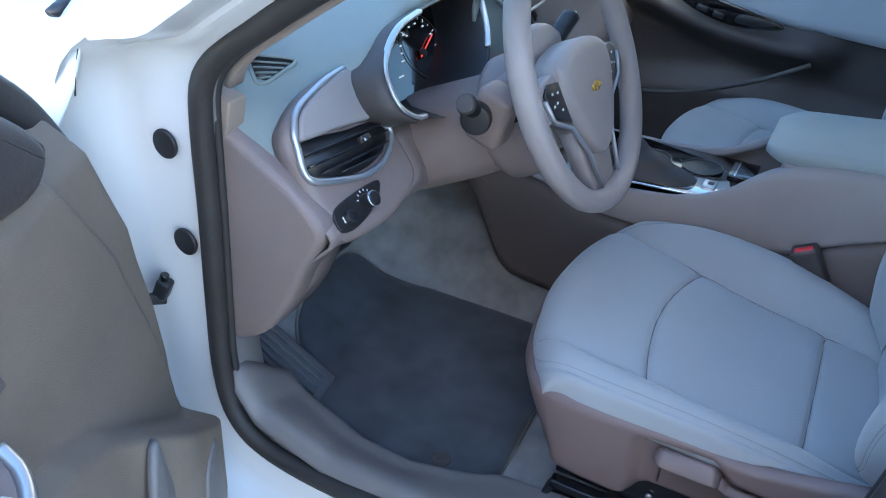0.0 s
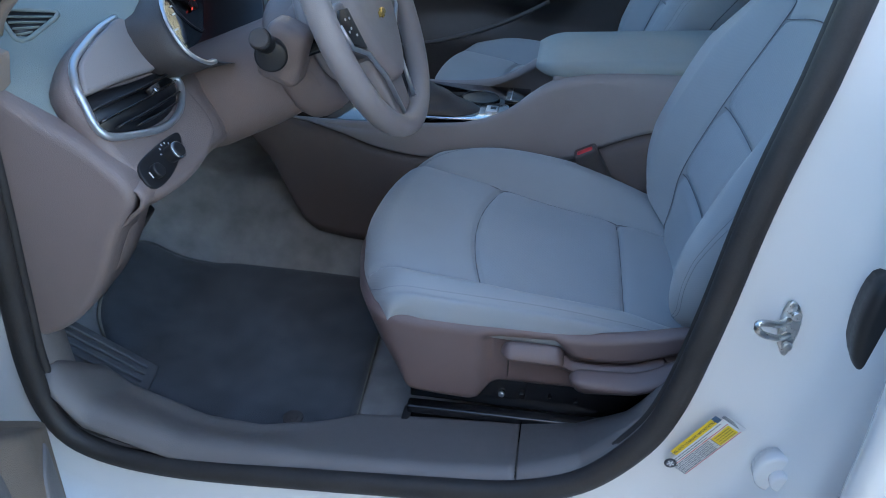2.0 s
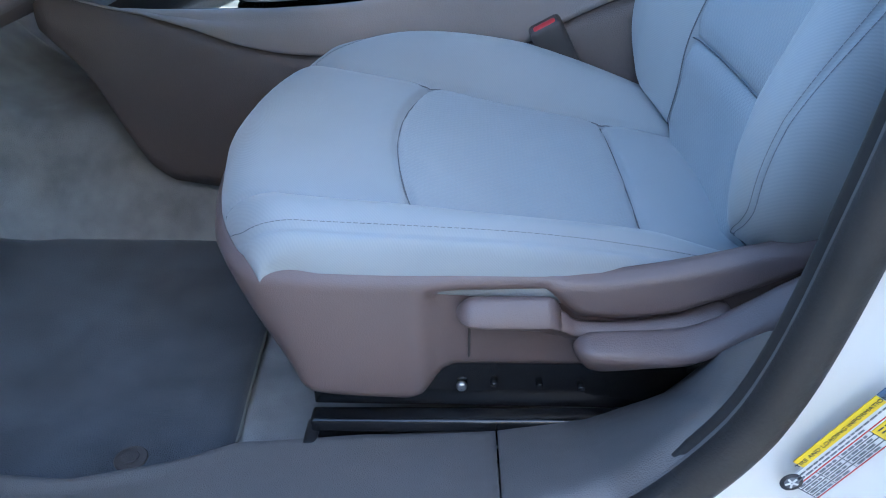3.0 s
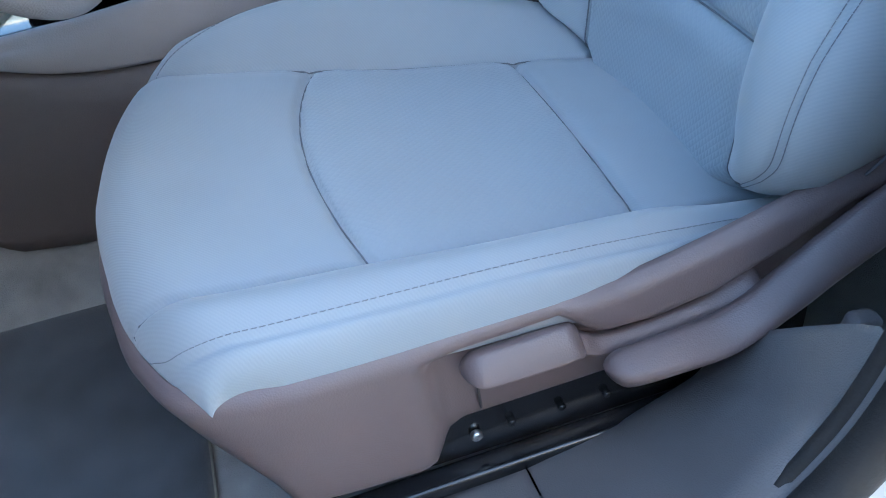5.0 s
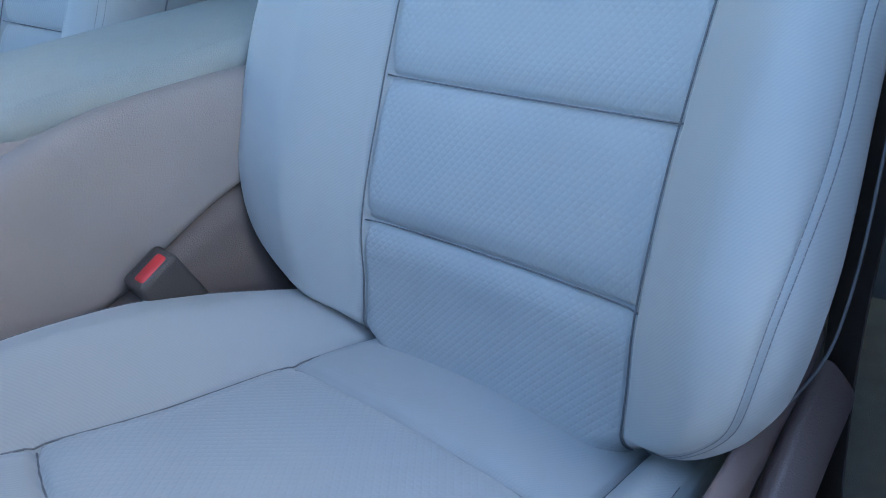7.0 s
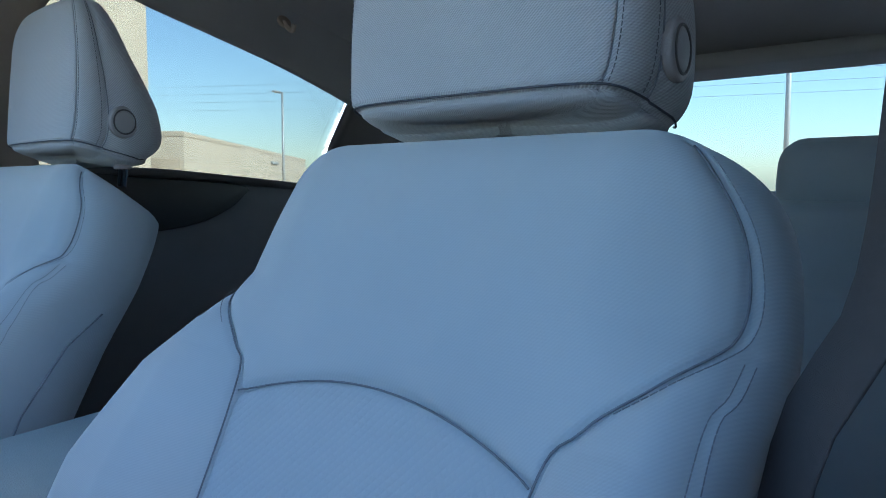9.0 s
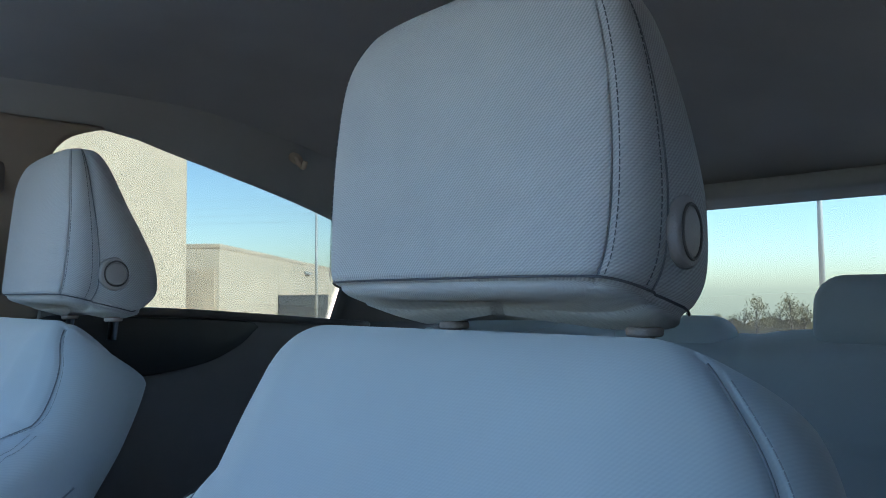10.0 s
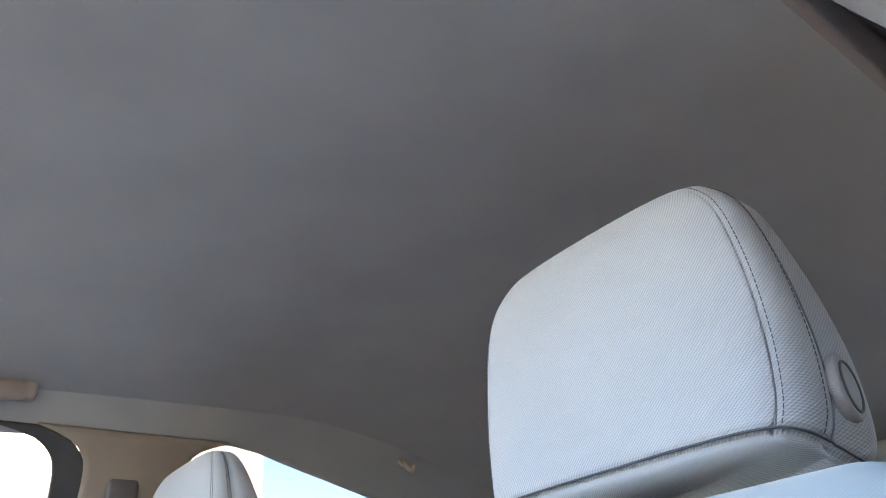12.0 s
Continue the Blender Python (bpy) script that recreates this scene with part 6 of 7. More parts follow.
# ---- centre console ----
con = thing("centre_console", "grey plastic centre console with padded armrest between the seats", "console")
def con_top(x):
    return spline(x, [-0.25, -0.109, 0.07, 0.15, 0.20, 0.244, 0.282, 0.36, 0.50, 0.75], [0.640, 0.632, 0.634, 0.646, 0.668, 0.700, 0.722, 0.738, 0.742, 0.735])
def con_seam(x):
    return spline(x, [-0.25, -0.106, -0.024, 0.057, 0.20, 0.311, 0.369, 0.434, 0.55, 0.75], [0.66, 0.622, 0.593, 0.580, 0.578, 0.592, 0.622, 0.649, 0.68, 0.69])
def con_half(x):
    return interp(x, [-0.25, -0.1, 0.1, 0.3, 0.75], [0.150, 0.142, 0.128, 0.122, 0.120])
for sgn in (-1, 1):
    up_, lo_ = [], []
    for x in np.linspace(-0.26, 0.72, 80):
        zt, zs, hw = float(con_top(x)), float(con_seam(x)), float(con_half(x))
        c = float(smoothstep(0.19, 0.26, x))          # the rim is narrow beside the shift plate, broad under the armrest
        pr = curve_points([(hw + 0.004, zs), (hw + 0.003, (zs + zt) / 2), (hw - 0.002 - 0.002 * c, zt - 0.010), (hw - 0.006 - 0.008 * c, zt), (hw - 0.010 - 0.016 * c, zt - 0.002), (hw - 0.012 - 0.018 * c, zt - 0.014)], 20)
        up_.append(np.stack([np.full(20, x), sgn * pr[:, 0], pr[:, 1]], 1))
        zb = min(zs - 0.01, float(interp(x, [-0.26, -0.215, -0.19, -0.165, -0.14, -0.08, 0.0, 0.1], [0.62, 0.565, 0.50, 0.445, 0.422, 0.41, 0.40, 0.36])))
        pl = curve_points([(hw + 0.012, zb), (hw + 0.014, (zb + zs) / 2), (hw + 0.006, zs - (zs - zb) * 0.1), (hw + 0.0, zs - 0.002)], 12)
        lo_.append(np.stack([np.full(12, x), sgn * pl[:, 0], pl[:, 1]], 1))
    link_mesh("side_wall", thick(grid_mesh("side_wall", np.array(up_), flip=sgn < 0), 0.003), VINYL, con, "pale grey upper side")
    link_mesh("lower_side", thick(grid_mesh("lower_side", np.array(lo_), flip=sgn < 0), 0.003), KICK, con, "dark lower side")
plate = slab([(-0.20, -0.136), (-0.10, -0.129), (0.10, -0.116), (0.200, -0.112), (0.228, -0.07), (0.228, 0.07), (0.200, 0.112), (0.10, 0.116), (-0.10, 0.129), (-0.20, 0.136)], 0.006, pose(0, 0, 0.628), 0.003)
part("top_plate", plate, GLOSSBLACK, con, "gloss black top plate")
part("shift_plate", slab(curve_points([(-0.03, -0.118), (0.06, -0.113), (0.150, -0.106), (0.192, -0.092), (0.200, -0.070), (0.198, -0.040), (0.186, -0.018), (0.10, -0.022), (-0.03, -0.026)], 50, closed=True), 0.004, pose(0, 0, 0.641), 0.002), CHROME, con, "bright chrome shift plate")
part("gate", slab(curve_points([(-0.03, -0.110), (0.06, -0.105), (0.135, -0.098), (0.146, -0.070), (0.138, -0.030), (0.10, -0.028), (-0.03, -0.032)], 40, closed=True), 0.003, pose(0, 0, 0.6432), 0.001), GLOSSBLACK, con)
part("bin_lid", rbox((0.045, 0.075, 0.010), 0.003, pose(0.207, 0.045, 0.639)), GLOSSBLACK, con)
part("bin_edge", rbox((0.003, 0.075, 0.002), 0.0008, pose(0.196, 0.045, 0.6445)), CHROME, con)
for cx, cy in ((0.045, 0.030), (0.138, 0.032)):
    part("cup_holder", disc(0.034, 0.002, 0.0005, 40, pose(cx, cy, 0.6355)), BLACK, con)
    link_mesh("cup_ring", sweep("cup_ring", np.array([(cx + 0.035 * math.cos(a), cy + 0.035 * math.sin(a), 0.637) for a in np.linspace(0, 2 * np.pi, 40, endpoint=False)]), ring(0.0016, 8), closed=True), GLOSSBLACK, con)
gaiter = []
for k in np.linspace(0, 1, 12):
    hx_, hy_ = 0.078 * (1 - k) ** 1.3 + 0.016, 0.030 * (1 - k) ** 1.2 + 0.014
    fold = 0.0025 * math.sin(k * 16)
    gaiter.append([(0.052 - 0.030 * k + (hx_ + fold) * q[0], -0.063 + (hy_ + fold) * q[1], 0.646 + 0.058 * k) for q in bar(2.0, 2.0, 0.4)])
link_mesh("shift_boot", grid_mesh("shift_boot", np.array(gaiter), close_v=True), DARK, con, "dark leather shift boot")
link_mesh("shift_lever", sweep("shift_lever", curve_points([(0.022, -0.063, 0.69), (0.018, -0.063, 0.72), (0.010, -0.063, 0.755)], 14), ring(0.014, 16), scale=np.linspace(0.8, 1.25, 14)), DARK, con)
part("shift_button", rbox((0.022, 0.030, 0.006), 0.002, pose(0.168, -0.060, 0.647)), SATIN, con)
part("shift_marks", rbox((0.010, 0.012, 0.002), 0.0006, pose(0.170, -0.060, 0.6500)), INK, con)
arm_rows = []
for x in np.linspace(0.240, 0.66, 50):
    e = np.clip(1 - (x - 0.240) / 0.05, 0, 1)
    hw = 0.108 * math.sqrt(1 - 0.55 * e**2)
    zt = 0.749 + 0.022 * (x - 0.24) / 0.3 - 0.008 * e**2
    zb = 0.721 + 0.016 * (x - 0.24) / 0.3 + 0.010 * e**2
    sec = bar(2 * hw, zt - zb, 0.40)
    arm_rows.append([(x, q[0], (zt + zb) / 2 + q[1] + 0.004 * (1 - (q[0] / hw) ** 2) * (q[1] > 0)) for q in sec])
am = grid_mesh("armrest", np.array(arm_rows), close_v=True)
bm = bmesh.new()
bm.from_mesh(am)
bm.verts.ensure_lookup_table()
n_ = len(arm_rows[0])
bm.faces.new([bm.verts[i] for i in range(n_)])
bm.faces.new([bm.verts[(len(arm_rows) - 1) * n_ + i] for i in range(n_)])
bmesh.ops.recalc_face_normals(bm, faces=bm.faces)
bm.to_mesh(am)
bm.free()
link_mesh("armrest", am, ARMPAD, con, "padded grey armrest lid")
part("bin_body", rbox((0.40, 0.215, 0.30), 0.01, pose(0.47, 0, 0.585)), VINYL, con)

# belt buckle between seat and console
buckle = thing("belt_buckle", "grey belt buckle with a red press button beside the driver seat", "belt buckle")
BM = pose(0.355, -0.150, 0.585, 8, -28, 0)
part("body", rbox((0.040, 0.028, 0.090), 0.006, BM), DARK, buckle)
part("press_button", rbox((0.030, 0.014, 0.020), 0.004, BM @ pose(0, -0.004, 0.036)), RED, buckle, "red press button")
part("slot", rbox((0.024, 0.004, 0.006), 0.001, BM @ pose(0, 0.007, 0.042)), BLACK, buckle)

# driver's floor mat, dead pedal, pedals
mat_out = curve_points([(0.030, -0.545), (0.022, -0.572), (-0.004, -0.592), (-0.06, -0.618), (-0.18, -0.625), (-0.275, -0.600), (-0.315, -0.525), (-0.40, -0.47), (-0.44, -0.40), (-0.455, -0.25), (-0.40, -0.205), (-0.32, -0.168), (-0.20, -0.165), (-0.05, -0.17), (0.006, -0.18), (0.014, -0.24), (0.018, -0.36), (0.025, -0.47)], 130, closed=True)
def floor_z(x):
    return 0.322 + 0.30 * float(smoothstep(-0.33, -0.70, x)) + 0.02 * float(smoothstep(0.05, 0.3, x))
mat = thing("floor_mat", "dark grey carpet floor mat with a pale bound edge", "floor mat")
mc = mat_out.mean(0)
mrows = [[(mc[0] + (p[0] - mc[0]) * k, mc[1] + (p[1] - mc[1]) * k, floor_z(mc[0] + (p[0] - mc[0]) * k) + 0.010 - 0.004 * (k > 0.99)) for p in mat_out] for k in np.linspace(0.0, 1, 24)]
link_mesh("carpet_top", thick(grid_mesh("carpet_top", np.array(mrows), close_v=True), 0.006), MATFAB, mat)
link_mesh("binding", sweep("binding", np.array([(p[0], p[1], floor_z(p[0]) + 0.008) for p in mat_out]), ring(0.004, 8), closed=True), BINDING, mat, "pale bound edge")
stud = part("anchor", disc(0.015, 0.004, 0.0015, 32, pose(-0.055, -0.568, floor_z(-0.045) + 0.0165)), DARK, mat, "black anchor stud")
part("anchor_slot", disc(0.008, 0.003, 0.001, 20, pose(-0.055, -0.568, floor_z(-0.045) + 0.0187)), DARK, stud)
rest = thing("foot_rest", "grey ribbed foot rest beside the carpet", "foot rest")
FM = frame_of((-0.362, -0.566, 0.407), (0.118, 0.03, -0.105), (0.05, 1.0, 0.0))
part("pad", rbox((0.20, 0.080, 0.012), 0.005, FM), RESTRUBBER, rest)
for i in range(5):
    part("rib", rbox((0.175, 0.006, 0.006), 0.002, FM @ pose(-0.004, -0.027 + i * 0.013, 0.008)), RESTRUBBER, rest)
ped = thing("pedals", "black rubber pedals under the dashboard", "pedal")
part("brake_pedal", rbox((0.016, 0.060, 0.045), 0.006, pose(-0.345, -0.405, 0.545, 0, 35, 0)), BLACK, ped)
part("brake_arm", rbox((0.014, 0.014, 0.15), 0.004, pose(-0.375, -0.40, 0.63, 0, -18, 0)), BLACK, ped)
part("throttle_pedal", rbox((0.016, 0.045, 0.14), 0.005, pose(-0.44, -0.25, 0.48, 0, 32, 0)), BLACK, ped)

# ---- open driver door ----
DP0 = Vector((-0.40, -0.76, 0.0))
DD = Vector((0.517, -0.856, 0.0))
DN = Vector((0.856, 0.517, 0.0))
DM = Matrix(((DD.x, 0, DN.x, DP0.x), (DD.y, 0, DN.y, DP0.y), (0, 1, 0, 0), (0, 0, 0, 1)))   # along the door, up, inward


def door_pt(w, z, n):
    return np.array(DP0 + DD * float(w) + DN * float(n)) + np.array([0, 0, float(z)])


door = thing("front_door", "open driver door with grey brown inner panel and white shell", "car door")
def door_n(w, z):
    """How far the inner panel stands in from the hinge plane."""
    upper = interp(z, [0.45, 0.60, 0.66, 0.72, 0.82, 0.87, 0.895, 0.93], [0.062, 0.054, 0.046, 0.036, 0.026, 0.022, 0.004, -0.022])
    lower = interp(z, [0.28, 0.40, 0.52, 0.72], [0.095, 0.106, 0.106, 0.094]) - 0.030 * smoothstep(0.19, 0.31, w)
    crease = interp(w, [0.05, 0.12, 0.18, 0.30, 0.37, 0.45, 1.0], [0.495, 0.520, 0.567, 0.665, 0.70, 0.71, 0.71])
    base = upper + (lower - upper) * smoothstep(0.008, -0.012, z - crease)
    arm = 0.045 * smoothstep(0.50, 0.62, w) * np.exp(-(((z - 0.66) / 0.07) ** 2))
    scoop = -0.016 * smoothstep(0.40, 0.52, w) * np.exp(-(((z - 0.80) / 0.045) ** 2))
    return base + arm + scoop


prow = []
for z in np.linspace(0.28, 0.93, 140):
    we = float(interp(z, [0.28, 0.38, 0.48, 0.56, 0.66, 0.76, 0.87, 0.93], [0.125, 0.112, 0.100, 0.088, 0.072, 0.066, 0.106, 0.122]))
    ws_ = np.r_[[we + 0.004, we, we + 0.003, we + 0.010], np.linspace(we + 0.02, 1.06, 200)]
    wedge = float(interp(z, [0.50, 0.62, 0.93], [0.0, 0.030, 0.105]))          # a lower band along the hinge edge that narrows downwards
    off = np.r_[[-0.12, -0.010, -0.003, 0.0], np.zeros(200)] - np.r_[0, np.full(203, 0.006)] * (1 - smoothstep(wedge - 0.004, wedge + 0.006, ws_ - we)) * float(smoothstep(0.51, 0.55, z))
    prow.append([door_pt(w, z, (0 if i == 0 else door_n(w, z)) + off[i] * (1 if i else 0.5)) for i, w in enumerate(ws_)])
link_mesh("inner_panel", grid_mesh("inner_panel", np.array(prow), flip=True), DOORDARK, door, "grey brown moulded inner panel")
shell = [(0.02, 0.24), (1.10, 0.22), (1.13, 0.50), (1.12, 0.90), (0.10, 0.92), (0.05, 0.80), (0.0, 0.45)]
part("shell", slab(shell, 0.075, DM @ pose(0, 0, -0.125), 0.01, 3), PAINT, door, "white painted shell")
# window frame, sail panel and seal
fr = curve_points([(0.090, 0.86), (0.145, 0.925), (0.24, 0.995), (0.42, 1.12), (0.62, 1.24), (0.82, 1.31), (1.0, 1.32), (1.06, 1.20), (1.08, 0.92)], 70)
link_mesh("window_frame", sweep("window_frame", np.array([door_pt(w, z, -0.03) for w, z in fr]), bar(0.045, 0.032, 0.35), up=tuple(DN)), BLACK, door, "black window frame")
link_mesh("frame_seal", sweep("frame_seal", np.array([door_pt(w + 0.02, z - 0.03, -0.012) for w, z in fr]), ring(0.012, 8), up=tuple(DN)), RUBBER, door)
sail = curve_points([(0.195, 0.912), (0.212, 0.888), (0.25, 0.880), (0.33, 0.895), (0.42, 0.925), (0.45, 0.98), (0.40, 1.06), (0.30, 1.00), (0.22, 0.945)], 60, closed=True)
part("sail_panel", slab(sail, 0.040, DM @ pose(0, 0, -0.015), 0.022, 5), DARK, door, "dark mirror sail panel")
wg = [(0.30, 0.93), (1.06, 0.93), (1.04, 1.25), (0.85, 1.29), (0.62, 1.22), (0.42, 1.10)]
part("window_glass", slab(wg, 0.004, DM @ pose(0, 0, -0.05), 0), GLASS_CLEAR, door, "lowered clear glass")
# lock buttons
lk = part("lock_switch", slab(curve_points([(0.412, 0.8525), (0.398, 0.852), (0.384, 0.849), (0.3815, 0.831), (0.386, 0.8265), (0.400, 0.8235), (0.413, 0.821), (0.4155, 0.838)], 40, closed=True), 0.008, DM @ pose(0, 0, 0.024), 0.002, 3), BLACK, door, "black lock buttons")
for w, z in ((0.398, 0.845), (0.400, 0.8305)):
    part("mark", rbox((0.0045, 0.003, 0.001), 0.0003, DM @ pose(w, z, 0.0325, 0, 0, -40)), WHITEMARK, lk)
part("divider", rbox((0.030, 0.0012, 0.001), 0.0003, DM @ pose(0.3985, 0.8375, 0.0325, 0, 0, 6)), DARK, lk)
# pull handle in its scoop
part("handle_cup", slab(curve_points([(0.390, 0.830), (0.369, 0.797), (0.366, 0.764), (0.40, 0.768), (0.477, 0.791), (0.60, 0.83), (0.60, 0.88), (0.42, 0.845)], 50, closed=True), 0.006, DM @ pose(0, 0, 0.0235), 0.003, 3), KICK, door, "dark handle recess")
link_mesh("door_handle", sweep("door_handle", curve_points([door_pt(0.393, 0.787, 0.030), door_pt(0.43, 0.803, 0.037), (*door_pt(0.49, 0.829, 0.040),), door_pt(0.56, 0.857, 0.036)], 24), bar(0.012, 0.006, 0.45)), CHROME, door, "chrome pull handle")
part("grip_ridge", slab(curve_points([(0.372, 0.897), (0.388, 0.905), (0.486, 0.921), (0.62, 0.94), (0.62, 0.918), (0.508, 0.901), (0.362, 0.884)], 50, closed=True), 0.036, DM @ pose(0, 0, -0.002), 0.007, 4), TAUPE, door)
# armrest with mirror and window switches
YV = DN * 0.866 - Vector((0, 0, 0.5))
AM = frame_of(Vector(door_pt(0.440, 0.740, 0.082)), DD, YV)
sgn_ = 1
if (AM.to_3x3() @ Vector((0, 0, 1))).z < 0:
    AM = frame_of(Vector(door_pt(0.440, 0.740, 0.082)), -DD, YV)
    sgn_ = -1
KNOB = (0.053, -0.031)
BUTTONS = ((0.036, -0.042), (0.028, -0.027))
BEZEL = [(-0.026, -0.050), (-0.014, -0.029), (0.008, -0.013), (0.034, -0.004), (0.06, 0.002), (0.14, 0.012)]
FIELD = [(0.032, -0.051), (0.024, -0.046), (0.014, -0.025), (0.018, -0.018), (0.05, -0.009), (0.085, -0.010), (0.085, -0.048), (0.06, -0.057)]
PLATE = [(-0.018, -0.050), (-0.006, -0.030), (0.016, -0.016), (0.05, -0.007), (0.14, 0.0), (0.14, -0.06), (0.05, -0.062), (0.0, -0.056)]
ARM_OUT = [(-0.036, -0.052), (-0.026, -0.024), (0.0, -0.003), (0.05, 0.014), (0.20, 0.03), (0.20, -0.07), (0.0, -0.07)]


def on_arm(pts, n, closed=True):
    return [(sgn_ * float(px_), float(py_)) for px_, py_ in curve_points(pts, n, closed=closed)]


part("armrest", slab(on_arm(ARM_OUT, 60), 0.030, AM @ pose(0, 0, -0.036), 0.008, 4), DOORDARK, door, "padded armrest end")
pl_ = part("switch_plate", slab(on_arm(PLATE, 50), 0.010, AM @ pose(0, 0, -0.008), 0.002, 3), TAUPE, door, "taupe switch plate")
link_mesh("bezel", sweep("bezel", np.array([AM @ Vector((px_, py_, 0.0)) for px_, py_ in on_arm(BEZEL, 40, False)]), bar(0.013, 0.010, 0.45), up=tuple(AM.to_3x3() @ Vector((0, 0, 1)))), SATIN, door, "satin silver bezel")
part("switch_field", slab(on_arm(FIELD, 50), 0.004, AM @ pose(0, 0, 0.001), 0.0015, 2), BLACK, pl_)
KX, KY = KNOB
part("mirror_knob", disc(0.0155, 0.008, 0.003, 40, AM @ pose(sgn_ * KX, KY, 0.007)), BLACK, pl_)
part("knob_centre", disc(0.006, 0.002, 0.0006, 24, AM @ pose(sgn_ * KX, KY, 0.0115)), DARK, pl_)
link_mesh("field_edge", sweep("field_edge", np.array([AM @ Vector((px_, py_, 0.0045)) for px_, py_ in on_arm(FIELD, 60)]), ring(0.0008, 6), closed=True, up=tuple(AM.to_3x3() @ Vector((0, 0, 1)))), ZINC, pl_, "thin silver outline")
for a in range(4):
    th = a * math.pi / 2 + 0.5
    part("arrow", disc(0.0026, 0.001, 0, 3, AM @ pose(sgn_ * (KX + 0.0112 * math.cos(th)), KY + 0.0112 * math.sin(th), 0.0114)), WHITEMARK, pl_)
for bx_, by_ in BUTTONS:
    b_ = part("mirror_button", rbox((0.014, 0.012, 0.005), 0.002, AM @ pose(sgn_ * bx_, by_, 0.006, 0, 0, sgn_ * 62)), BLACK, pl_)
    part("mark", rbox((0.0045, 0.0035, 0.001), 0.0003, AM @ pose(sgn_ * bx_, by_, 0.0087, 0, 0, sgn_ * 62)), WHITEMARK, b_)
part("loudspeaker", slab(curve_points([(0.140, 0.490), (0.160, 0.505), (0.195, 0.485), (0.205, 0.40), (0.195, 0.31), (0.145, 0.31)], 50, closed=True), 0.006, DM @ pose(0, 0, 0.1035), 0.003, 3), SILLTRIM, door, "grey speaker grille")
part("map_pocket", slab(curve_points([(0.255, 0.60), (0.275, 0.605), (0.31, 0.53), (0.36, 0.44), (0.60, 0.36), (0.60, 0.30), (0.24, 0.30)], 60, closed=True), 0.010, DM @ pose(0, 0, 0.081), 0.005, 3), SILLTRIM, door)

# ---- closed rear door: its front edge beside the centre pillar ----
rdoor = thing("rear_door", "closed white rear door behind the centre pillar", "car door")
rrow = []
for z in np.linspace(0.26, 1.0, 30):
    yo = float(interp(z, [0.26, 0.45, 0.70, 0.85, 0.95, 1.0], [-0.845, -0.875, -0.885, -0.875, -0.85, -0.83]))
    xe = 0.548 + 0.03 * float(smoothstep(0.5, 0.26, z))
    rrow.append([(xe + 0.055, -0.775, z), (xe + 0.045, yo + 0.045, z), (xe + 0.012, yo + 0.030, z), (xe + 0.002, yo + 0.018, z), (xe, yo + 0.009, z), (xe + 0.003, yo + 0.002, z), (xe + 0.012, yo, z), (xe + 0.2, yo - 0.004, z), (1.0, yo - 0.006, z), (1.45, yo, z)])
link_mesh("shell", thick(grid_mesh("shell", np.array(rrow), flip=True), 0.003), PAINT, rdoor, "white painted shell")
wall_strip("inner_panel", [(0.70, 0.33), (1.45, 0.33)], [(0.70, 1.0), (1.45, 1.0)], lambda z: -side_y(z) + 0.05, DOORDARK, rdoor)
link_mesh("window_frame", sweep("window_frame", curve_points([(0.66, -0.765, 1.0), (0.675, -0.72, 1.15), (0.70, -0.66, 1.28), (0.80, -0.63, 1.335), (1.0, -0.63, 1.33), (1.25, -0.66, 1.27), (1.42, -0.72, 1.12), (1.45, -0.76, 1.0)], 60), bar(0.045, 0.03, 0.35), up=(0, 1, 0)), BLACK, rdoor)
wall_strip("window_glass", [(0.67, 1.0), (1.44, 1.0)], [(0.70, 1.32), (1.28, 1.27)], lambda z: -side_y(z) - 0.02, GLASS_REAR, rdoor, t=0.004, label="tinted side glass")
for hx, z in ((0.012, 0.532), (0.062, 0.838)):
    hg = part("hinge", slab(curve_points([(hx + 0.515, z - 0.022), (hx + 0.505, z), (hx + 0.515, z + 0.020), (hx + 0.535, z + 0.024), (hx + 0.60, z + 0.022), (hx + 0.63, z + 0.018), (hx + 0.63, z - 0.022), (hx + 0.56, z - 0.026)], 40, closed=True), 0.017, frame_of((0, -0.742, 0), (1, 0, 0), (0, 0, 1)), 0.004, 3), PAINT, rdoor, "white painted hinge")
    for bx in (0.530, 0.575):
        part("hinge_bolt", disc(0.0115, 0.012, 0.003, 6 if bx > 0.55 else 24, pose(hx + bx, -0.763, z - 0.002, 90, 0, 0)), PAINT, hg)
ckm = frame_of((0, -0.742, 0), (1, 0, 0), (0, 0, 1))
ck = thing("door_check_boot", "black ribbed rubber boot and cover on the centre pillar", "door check")
part("cover", slab(curve_points([(0.564, 0.764), (0.572, 0.775), (0.60, 0.786), (0.64, 0.795), (0.64, 0.70), (0.605, 0.676), (0.580, 0.676), (0.566, 0.690), (0.561, 0.73)], 40, closed=True), 0.03, ckm, 0.008, 4), BLACK, ck)
for i in range(6):
    part("rib", disc(0.011, 0.006, 0.002, 20, pose(0.598 - 0.001 * i, -0.762, 0.672 - 0.0095 * i, 0, 10, 0)), BLACK, ck)
part("grommet", disc(0.020, 0.006, 0.002, 32, pose(0.586, -0.746, 0.628, 90, 0, 0)), BLACK, ck)

